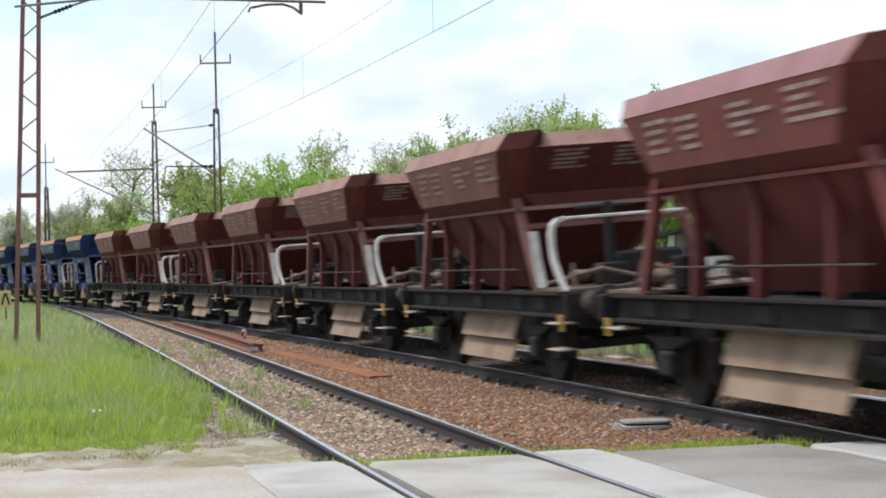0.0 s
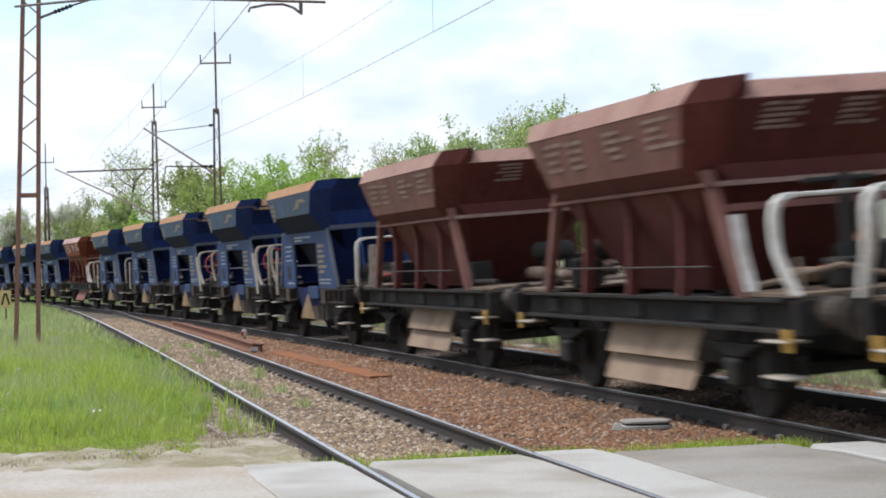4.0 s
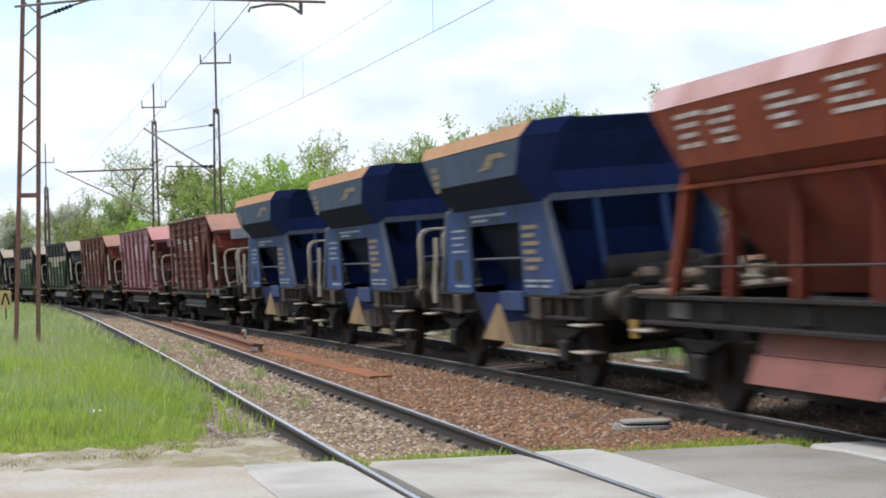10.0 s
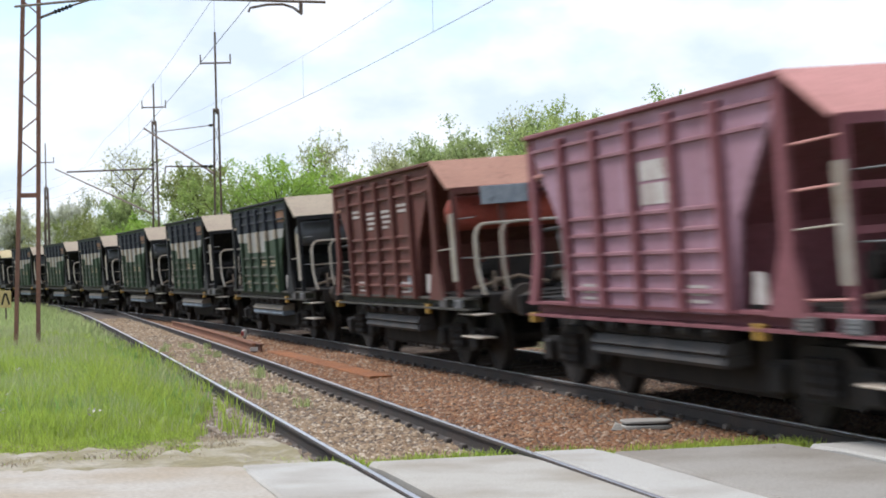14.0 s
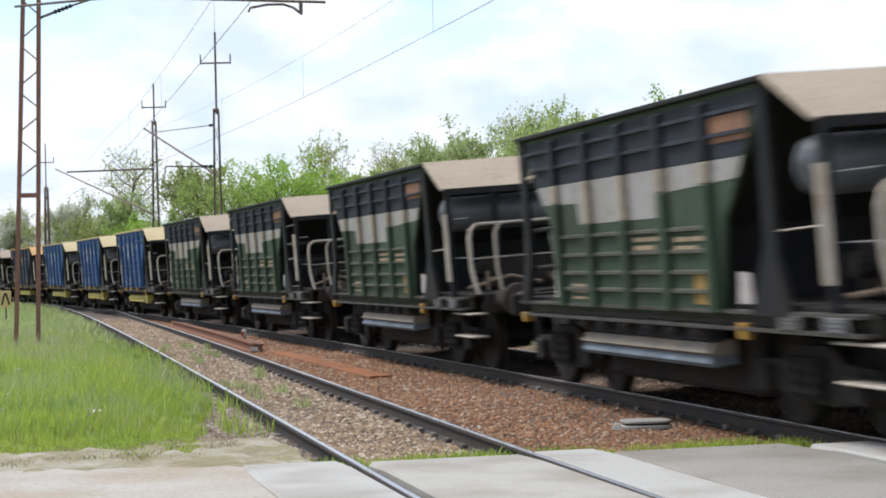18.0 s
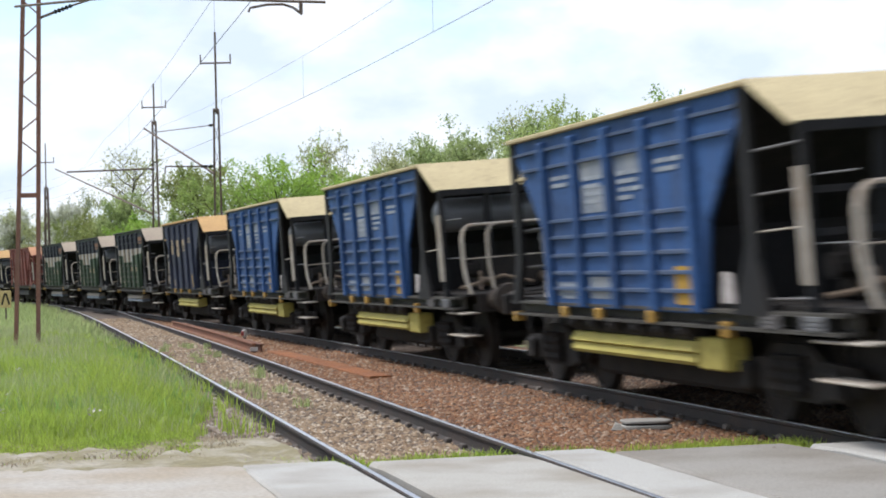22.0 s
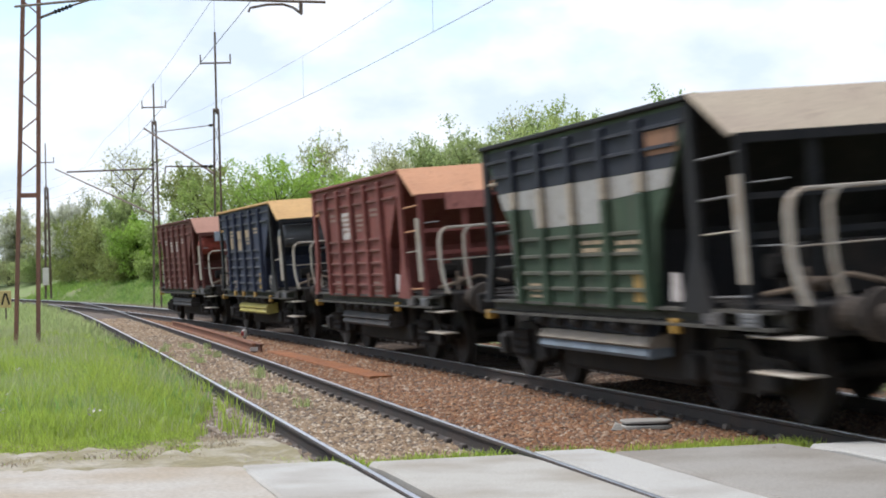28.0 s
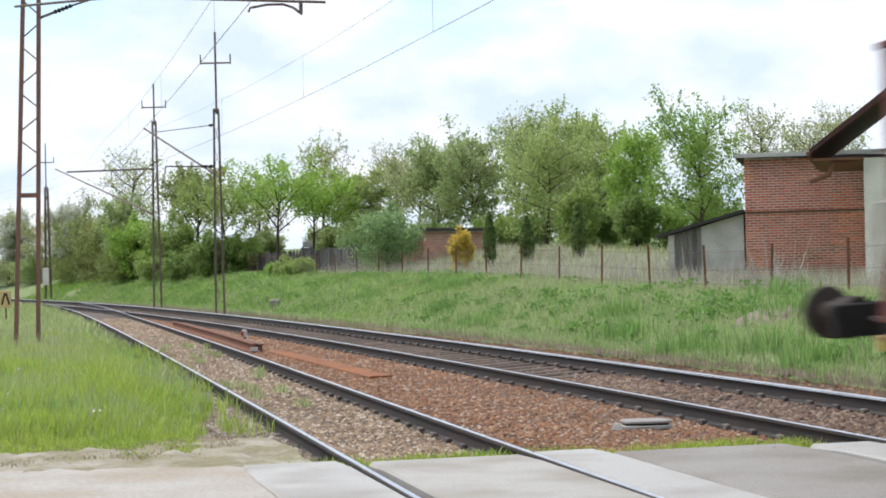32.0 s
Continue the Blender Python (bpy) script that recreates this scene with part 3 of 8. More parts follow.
def make_overhead():
    m1 = lattice_mast(-8.96, 38.0, -0.1, 9.4, 0.48, 0.30, 0.05, 0.50, M["mast"], "rusty lattice catenary mast standing in the grass", 0.08, (3.24,), 0.0305, 3.62)
    insulator(m1, (-8.25, 38, 7.16), (-7.85, 38, 7.30))
    rod(m1, [(-8.55, 38, 7.05), (-8.25, 38, 7.16)], 0.03, M["mast_grey"])
    rod(m1, [(-7.85, 38, 7.30), (-7.0, 38, 7.56), (-5.2, 38.4, 8.2)], 0.022, M["mast_grey"])
    m2 = lattice_mast(-8.85, 70.0, -0.3, 7.95, 0.34, 0.18, 0.30, 0.8, M["mast_grey"], "slender lattice catenary mast with a cross arm on top", 0.042)
    mast_head(m2, -8.84, 70.0, 7.95, 11.0, 9.78, 0.59, M["mast_grey"])
    rod(m2, [(-8.95, 70, 5.69), (-10.9, 70, 5.73)], 0.03, M["mast_grey"], "cantilever")
    insulator(m2, (-9.0, 70, 5.69), (-9.5, 70, 5.70), 0.07)
    rod(m2, [(-10.9, 70, 5.73), (-10.92, 70, 5.45)], 0.03, M["mast_grey"], "dropper_arm")
    rod(m2, [(-8.92, 70, 7.33), (-13.95, 87, 8.46)], 0.02, M["mast_grey"], "stay_wire")
    insulator(m2, (-9.10, 70.6, 7.37), (-9.25, 71.1, 7.405), 0.06)
    bm = bmesh.new()
    box(bm, -8.96, -8.74, 69.83, 70.17, 7.84, 7.97, 0.02)
    part("mast_cap", bm, M["mast_grey"], m2)
    m3 = lattice_mast(-14.06, 87.0, 0.1, 9.0, 0.36, 0.16, 0.30, 0.85, M["mast_grey"], "slender lattice catenary mast on the bank", 0.044)
    mast_head(m3, -14.06, 87.0, 9.0, 10.85, 9.68, 0.58, M["mast_grey"])
    rod(m3, [(-14.1, 87, 6.66), (-18.4, 87, 6.59)], 0.045, M["mast_grey"], "cantilever")
    rod(m3, [(-14.56, 87, 8.66), (-14.1, 86.4, 8.35), (-8.96, 70, 5.39)], 0.045, M["mast_grey"], "stay")
    m4 = lattice_mast(-26.34, 118.0, 0.3, 7.4, 0.36, 0.16, 0.3, 0.9, M["mast_grey"], "far lattice catenary mast with a pale equipment box", 0.07)
    mast_head(m4, -26.36, 118.0, 7.4, 10.35, 9.07, 0.54, M["mast_grey"])
    rod(m4, [(-25.71, 118, 8.62), (-14.17, 87, 4.41)], 0.045, M["mast_grey"], "stay")
    bm = bmesh.new()
    box(bm, -26.62, -26.22, 117.6, 117.8, 0.9, 2.05, 0.02)
    part("equipment_box", bm, M["cream"], m4)
    # arm of the near mast, out of the picture, with its steady arm
    arm = thing("registration_arm", "grey catenary registration arm above the siding", "overhead line")
    rod(arm, [(-5.3, 30, 6.22), (-3.73, 30, 6.13), (-1.9, 30, 6.04)], 0.024, M["mast_grey"], "arm_tube")
    rod(arm, [(-3.21, 30, 5.90), (-3.18, 30, 5.97), (-2.9, 30, 6.02), (-2.62, 30, 6.02), (-2.45, 30, 5.96), (-2.30, 30, 5.84)], 0.022, M["mast_grey"], "steady_arm")
    rod(arm, [(-2.32, 30, 6.06), (-2.32, 30, 5.85)], 0.035, M["mast_grey"], "clamp")
    rod(arm, [(-5.3, 30, 6.22), (-8.6, 36, 7.0)], 0.025, M["mast_grey"], "arm_stay")
    # wires with sag between supports
    def wire(name, label, lf, z0, sag, s0, s1, r):
        ob = thing(name, label, "overhead wire", "overhead wires")
        bm = bmesh.new()
        pts = []
        for s in np.arange(s0, s1, 4.0):
            t = ((s - 14) % 56) / 56
            pts.append(place(s, lf(s), z0 - sag * 4 * t * (1 - t)))
        tube(bm, pts, r, 5)
        part("strand", bm, M["wire"], ob)
    wire("contact_wire", "thin copper contact wire above the main track", lambda s: 0.0, 5.78, 0.05, -30, 230, 0.006)
    wire("catenary_wire", "sagging catenary wire above the main track", lambda s: 0.1, 7.1, 0.30, -30, 230, 0.004)
    wire("contact_wire", "thin copper contact wire above the siding", lambda s: siding_l(min(s, 100)), 5.52, 0.05, -30, 120, 0.006)
    wire("catenary_wire", "sagging catenary wire above the siding", lambda s: siding_l(min(s, 100)), 6.6, 0.30, -30, 120, 0.004)
    for l, label in ((lambda s: 0.05, "main"), (siding_l, "siding")):
        for s in (33, 45, 57):
            ob = thing("dropper", "thin dropper between catenary and contact wire", "overhead wire", "droppers")
            t = ((s - 14) % 56) / 56
            top, low = (7.1, 5.78) if label == "main" else (6.6, 5.52)
            rod(ob, [place(s, l(s), low - 0.2 * t * (1 - t)), place(s, l(s), top - 1.2 * t * (1 - t))], 0.003, M["wire"], "strand")


make_overhead()


# ---------------------------------------------------------------- trees and bushes
rng = np.random.default_rng(7)


def leaf_quads(p, size):
    """One small four-cornered leaf at each point."""
    n = len(p)
    a = rng.normal(0, 1, (n, 3))
    a /= np.linalg.norm(a, axis=1)[:, None]
    b = np.cross(a, rng.normal(0, 1, (n, 3)))
    b /= np.linalg.norm(b, axis=1)[:, None]
    k = size * rng.uniform(0.55, 1.4, (n, 1))
    a, b = a * k, b * k * 0.6
    v = np.stack([p - a, p - b - a * 0.1, p + a, p + b - a * 0.1], 1).reshape(-1, 3)
    return v, np.arange(n * 4).reshape(-1, 4)


def around(centres, radii, per, flat=0.75):
    n = len(centres) * per
    c, r = np.repeat(centres, per, 0), np.repeat(radii, per)[:, None]
    return c + np.clip(rng.normal(0, 0.5, (n, 3)), -1.1, 1.1) * r * np.array([1, 1, flat])


WORDS = {"leaf": "green", "leaf_dark": "dark green", "leaf_bright": "fresh bright green", "leaf_pale": "pale olive", "leaf_olive": "olive green", "leaf_umber": "brownish olive", "leaf_blue": "grey-green", "leaf_rich": "rich green",
         "blossom": "white-blossoming", "leaf_mix": "light green", "leaf_yellow": "yellow-leaved", "conifer": "dark columnar conifer"}


def make_tree(kind, x, y, top, w, name="tree"):
    style, mat = (kind.split("_", 1) + [""])[:2] if kind.startswith(("sparse", "open")) else ("full", kind)
    s_, l_ = nearest(np.array([x]), np.array([y]))
    z = float(ground_z(np.clip(s_, -400, 400), np.clip(l_, -60, 60))[0])
    h, R = top - z, w * (0.61 if name == "tree" else 0.52)
    what = name if mat != "conifer" else "shrub"
    look_of = {"full": "dense spring foliage", "sparse": "thin young foliage and bare twigs", "open": "an open crown and visible limbs"}[style]
    ob = thing(name, f"{WORDS[mat]} {what} with {look_of}", name)
    tree = name == "tree"
    low = (0.12 if style == "full" else 0.24) if tree else 0.02
    lean = rng.uniform(-0.04, 0.04, 2) * h
    r0 = max(0.035, 0.016 * h)
    bm = bmesh.new()
    axis_at = lambda t: Vector((x + lean[0] * t + 0.02 * h * math.sin(5 * t + x), y + lean[1] * t, z + h * t))
    tube(bm, [axis_at(-0.04)] + [axis_at(t) for t in (0.12, 0.28, 0.45, 0.62, 0.8, 0.95)], r0, 7, [r0 * 1.3, r0 * 1.05, r0 * 0.9, r0 * 0.65, r0 * 0.42, r0 * 0.2, r0 * 0.05])
    trunk = part("trunk", bm, M["bark"], ob)
    if mat == "conifer":
        n = 420
        t = rng.uniform(0.03, 1, n)
        a = rng.uniform(0, 6.28, n)
        rr = R * 0.85 * np.minimum(1, (1.02 - t) * 2.2) * np.minimum(1, 0.55 + 2 * t)
        c = np.c_[x + np.cos(a) * rr, y + np.sin(a) * rr, z + t * h]
        v, f = leaf_quads(around(c, np.full(n, 0.07), 10), 0.05)
        crown = new("crown", from_arrays("crown", v, f, M[mat]))
        crown.parent = ob
        return
    limbs = (15 if tree else 11) if style != "open" else 9
    clumps, sizes, sprays = [], [], []
    for i in range(limbs):
        t = low + (0.92 - low) * ((i + 0.5) / limbs) ** 0.9 * (0.82 if tree else 0.6)
        a = 2.4 * i + rng.uniform(-0.5, 0.5)
        u = min(1.0, (t - low * 0.6) / 0.3)
        reach = R * (0.45 + 0.55 * u) * (1.08 - 0.75 * t ** 1.6) * rng.uniform(0.72, 1.18)
        if style == "open":
            reach = R * rng.uniform(0.75, 1.1)
            t = 0.36 + 0.28 * i / limbs
        rise = h * (rng.uniform(0.12, 0.26) + (0.16 if style == "open" else 0.0))
        base = axis_at(t)
        tip = base + Vector((math.cos(a) * reach, math.sin(a) * reach, rise))
        tip.z = min(tip.z, z + h * 0.94)
        mid = base.lerp(tip, 0.5) + Vector((0, 0, 0.02 * h * (1 if i % 2 else -1)))
        bm = bmesh.new()
        tube(bm, [base, mid, tip], r0, 5, [r0 * 0.42, r0 * 0.26, r0 * 0.07])
        for k in range(5):
            q = base.lerp(mid, rng.uniform(0.5, 1)) if k == 0 else mid.lerp(tip, rng.uniform(0.0, 1.0))
            d = Vector(rng.normal(0, 1, 3)) * R * 0.24
            d.z = abs(d.z) * 1.2
            tube(bm, [q, q + d * 0.6, q + d], r0, 4, [r0 * 0.17, r0 * 0.1, r0 * 0.03])
            clumps.append(q + d * 0.8)
            sizes.append(rng.uniform(0.11, 0.2))
            sprays.append((q + d * 0.6, d))
        part("limb", bm, M["bark"], trunk)
        clumps += [tip, mid.lerp(tip, 0.5), mid]
        sizes += [0.15, 0.19, 0.17]
        sprays += [(tip, tip - mid), (tip, Vector((0, 0, R * 0.5)))]
    for t in (0.7, 0.8, 0.88, 0.94):
        clumps.append(axis_at(t))
        sizes.append(0.2 * (1.15 - t) + 0.06)
        sprays.append((axis_at(t), Vector((rng.normal() * R * 0.4, rng.normal() * R * 0.4, R * 0.7))))
    if style == "full":
        # denser heart of the crown, cut by gaps
        n = 60 if tree else 70
        t = rng.uniform(low + 0.02, 0.86, n)
        a = rng.uniform(0, 6.28, n)
        rr = R * np.sqrt(rng.uniform(0, 1, n)) * (0.9 - 0.7 * t ** 2)
        for p in zip(x + np.cos(a) * rr, y + np.sin(a) * rr, z + t * h):
            if noise.noise((p[0] * 0.9, p[1] * 0.9, p[2] * 0.9)) > -0.12:
                clumps.append(Vector(p))
                sizes.append(rng.uniform(0.10, 0.18))
    c = np.array([tuple(p) for p in clumps])
    c[:, 2] = np.maximum(c[:, 2], z + 0.12 * h * (1 if tree else 0.3))
    per = {"full": 68, "open": 58, "sparse": 20}[style]
    pts = [around(c, np.array(sizes) * max(w, 0.55 * h), per)]
    for p, d in sprays:
        n = 26 if style != "sparse" else 11
        d = d.normalized() * 0.15 * max(w, 0.6 * h) * rng.uniform(0.6, 1.5) + Vector((0, 0, 0.03 * h))
        along = rng.uniform(0, 1, (n, 1))
        pts.append(np.array(p) + along * np.array(d) + rng.normal(0, 0.045, (n, 3)))
    pts = np.concatenate(pts)
    pts = pts[pts[:, 2] > z + 0.04]
    size = (0.066 if h > 3 else 0.052) * (1.15 if y > 96 else 1)
    v, f = leaf_quads(pts, size)
    crown = new("crown", from_arrays("crown", v, f, M[mat]))
    crown.parent = ob
    return ob


M["leaf_mix"] = leafy("leaf_mix", (0.325, 0.405, 0.125), (0.42, 0.46, 0.19))
M["leaf_olive"] = leafy("leaf_olive", (0.31, 0.385, 0.145), (0.39, 0.425, 0.20))
M["leaf_umber"] = leafy("leaf_umber", (0.225, 0.27, 0.08), (0.29, 0.30, 0.11))
M["leaf_blue"] = leafy("leaf_blue", (0.25, 0.35, 0.145), (0.31, 0.40, 0.17))
M["leaf_rich"] = leafy("leaf_rich", (0.235, 0.345, 0.075), (0.31, 0.41, 0.11))
PLANTS = [
    ("blossom", -33.7, 140.0, 6.2, 2.9, "tree"), ("sparse_leaf_pale", -34.4, 140.6, 6.8, 3.1, "tree"), ("blossom", -27.0, 128.0, 6.8, 3.2, "tree"), ("sparse_leaf_pale", -30.6, 135.4, 5.7, 3.0, "tree"),
    ("leaf_umber", -25.1, 124.3, 6.1, 4.5, "bush"), ("leaf_umber", -22.7, 118.8, 5.2, 3.5, "bush"), ("leaf_umber", -27.6, 130.7, 4.4, 3.0, "bush"), ("leaf_umber", -19.9, 112.3, 3.5, 2.5, "bush"), ("sparse_leaf_pale", -21.6, 122.0, 9.8, 4.3, "tree"), ("leaf_olive", -21.0, 116.0, 6.5, 3.3, "tree"),
    ("leaf_bright", -19.1, 110.7, 5.3, 3.1, "bush"), ("leaf", -16.1, 106.0, 5.3, 3.0, "bush"), ("open_leaf_umber", -14.3, 104.0, 7.6, 3.2, "tree"), ("sparse_leaf_pale", -17.0, 118.0, 8.0, 3.0, "tree"),
    ("open_leaf", -12.2, 99.0, 6.5, 3.4, "tree"), ("sparse_leaf_pale", -10.8, 106.0, 6.9, 3.0, "tree"), ("leaf_dark", -12.9, 97.0, 3.8, 2.2, "bush"), ("open_leaf_bright", -8.7, 95.0, 7.5, 4.1, "tree"), ("open_leaf_bright", -7.2, 99.0, 6.6, 3.3, "tree"),
    ("sparse_leaf_pale", -7.5, 112.0, 9.6, 3.2, "tree"), ("leaf_mix", -4.7, 101.0, 7.0, 3.2, "tree"), ("leaf", -4.7, 96.0, 4.7, 2.0, "bush"), ("sparse_blossom", -3.5, 122.0, 9.8, 3.9, "tree"),
    ("sparse_leaf_pale", -2.9, 112.0, 8.3, 3.4, "tree"), ("leaf_blue", -2.6, 84.0, 4.5, 3.3, "bush"), ("leaf_olive", -0.3, 104.0, 8.8, 3.9, "tree"), ("leaf_olive", 1.9, 100.0, 8.8, 3.8, "tree"),
    ("open_leaf_pale", -1.4, 108.0, 8.0, 3.4, "tree"), ("sparse_leaf_pale", 4.7, 112.0, 11.0, 3.6, "tree"), ("leaf_olive", 5.4, 104.0, 10.2, 4.0, "tree"), ("leaf_mix", 7.7, 100.0, 10.2, 3.7, "tree"),
    ("leaf_mix", 5.5, 93.0, 8.4, 4.5, "tree"), ("leaf_mix", 8.5, 95.0, 8.8, 3.0, "tree"), ("leaf", 6.9, 90.0, 5.5, 2.2, "bush"), ("leaf_bright", 9.7, 88.0, 8.2, 2.5, "tree"),
    ("leaf_dark", 9.3, 85.0, 5.2, 1.9, "bush"), ("leaf_dark", 8.8, 92.0, 4.3, 1.6, "bush"), ("leaf_rich", 12.0, 82.0, 8.6, 3.9, "tree"), ("sparse_leaf_pale", 19.7, 108.0, 10.6, 3.4, "tree"),
    ("sparse_leaf_pale", 23.2, 112.0, 10.2, 3.0, "tree"), ("sparse_leaf_pale", 25.3, 112.0, 11.1, 3.2, "tree"), ("leaf_dark", -0.5, 98.0, 4.0, 2.0, "bush"), ("leaf", 3.2, 97.0, 4.3, 2.6, "bush"),
    ("leaf_dark", 4.8, 95.0, 4.1, 2.4, "bush"), ("leaf", -11.4, 98.0, 3.6, 2.4, "bush"), ("leaf_olive", -6.8, 104.0, 4.0, 2.6, "bush"), ("leaf_rich", 10.9, 86.0, 4.6, 2.4, "bush"), ("leaf", 13.4, 88.0, 5.2, 2.6, "bush"), ("leaf_olive", 7.4, 98.0, 4.6, 2.6, "bush"), ("leaf_olive", -10.3, 103.0, 4.1, 2.0, "bush"), ("leaf_umber", -19.8, 111.8, 2.8, 3.6, "bush"), ("leaf", -16.8, 105.1, 2.4, 2.7, "bush"), ("leaf_dark", -14.6, 100.5, 2.4, 2.4, "bush"), ("leaf_umber", -26.2, 126.8, 2.8, 4.2, "bush"), ("leaf_pale", -34.7, 141.0, 3.1, 5.0, "bush"), ("leaf_olive", -31.4, 136.3, 2.9, 3.4, "bush"), ("leaf", -7.2, 86.9, 1.85, 1.6, "bush"), ("leaf_rich", -8.4, 90.4, 1.75, 1.3, "bush"), ("conifer", 2.0, 76.0, 3.8, 0.5, "shrub"), ("conifer", 3.6, 76.0, 3.6, 0.6, "shrub"),
    ("conifer", 5.8, 76.0, 4.1, 0.6, "shrub"), ("leaf_yellow", 0.75, 75.0, 3.25, 0.85, "shrub"),
]
for row in PLANTS:
    make_tree(*row)


# ---------------------------------------------------------------- houses and fences
def brick_face(parent, o, along, out, width, height, mat, bl=0.26, bh=0.085, name="brickwork", skip=(), single=None):
    """Courses of single bricks laid proud of a wall, joined in one part."""
    o, along, out = Vector(o), Vector(along).normalized(), Vector(out).normalized()
    v, f, mine = [], [], 0
    if single:
        bm = bmesh.new()
        box(bm, 0.012, bl - 0.012, 0.0, 0.02, 0.015, bh - 0.015)
        one = mesh_of(bm, "brick", M["brick"])
        host = [c for c in parent.children if c.name.startswith("wall")][0]
    for c in range(int(height / bh)):
        x = -bl / 2 if c % 2 else 0.0
        while x < width - 0.02:
            a, b = max(0.0, x + 0.012), min(width, x + bl - 0.012)
            z0, z1 = c * bh + 0.015, (c + 1) * bh - 0.015
            x += bl
            if b - a < 0.03 or any(s[0] < (a + b) / 2 < s[1] and s[2] < z0 < s[3] for s in skip):
                continue
            d = rng.uniform(0.006, 0.016)
            if single and b - a > bl - 0.03 and single[0] < c * bh < single[1] and x - bl < single[2] and mine < 300:
                # a whole brick that can be told apart is a piece of its own
                w = o + along * (x - bl) + out * d
                ob = new("brick", one)
                ob.parent = host
                ob.matrix_basis = Matrix.Translation((w.x, w.y, w.z + c * bh)) @ Matrix((along, -out, Vector((0, 0, 1)))).transposed().to_4x4()
                mine += 1
                continue
            k = len(v)
            for e in (0.0, d):
                for p, q in ((a, z0), (b, z0), (b, z1), (a, z1)):
                    w = o + along * p + out * e
                    v.append((w.x, w.y, w.z + q))
            f += [(k + 4, k + 5, k + 6, k + 7), (k, k + 1, k + 5, k + 4), (k + 1, k + 2, k + 6, k + 5), (k + 2, k + 3, k + 7, k + 6), (k + 3, k, k + 4, k + 7)]
    ob = new(name, from_arrays(name, np.array(v), np.array(f), mat))
    ob.parent = parent
    ob["kind"] = "stuff"
    return ob


M["old_board"] = material("old_board", (0.16, 0.145, 0.13), rough=0.95, stain=(0.055, 0.05, 0.046), scale=2, grain=25, vary=0.3, stretch=(6, 6, 1))
M["brick_i"] = material("brick_i", (0.39, 0.098, 0.055), rough=0.9, stain=(0.62, 0.155, 0.045), amount=0.95, scale=0.75, grain=30, bump=0.3, island=0.28)
M["brick_shed"] = material("brick_shed", (0.50, 0.15, 0.075), rough=0.9, stain=(0.33, 0.14, 0.09), amount=0.7, scale=0.9, grain=30, bump=0.3, island=0.25)


def turn_about(ob, x, y, degrees):
    ob.matrix_basis = Matrix.Translation((x, y, 0)) @ pose(0, 0, 0, 0, 0, degrees) @ Matrix.Translation((-x, -y, 0))


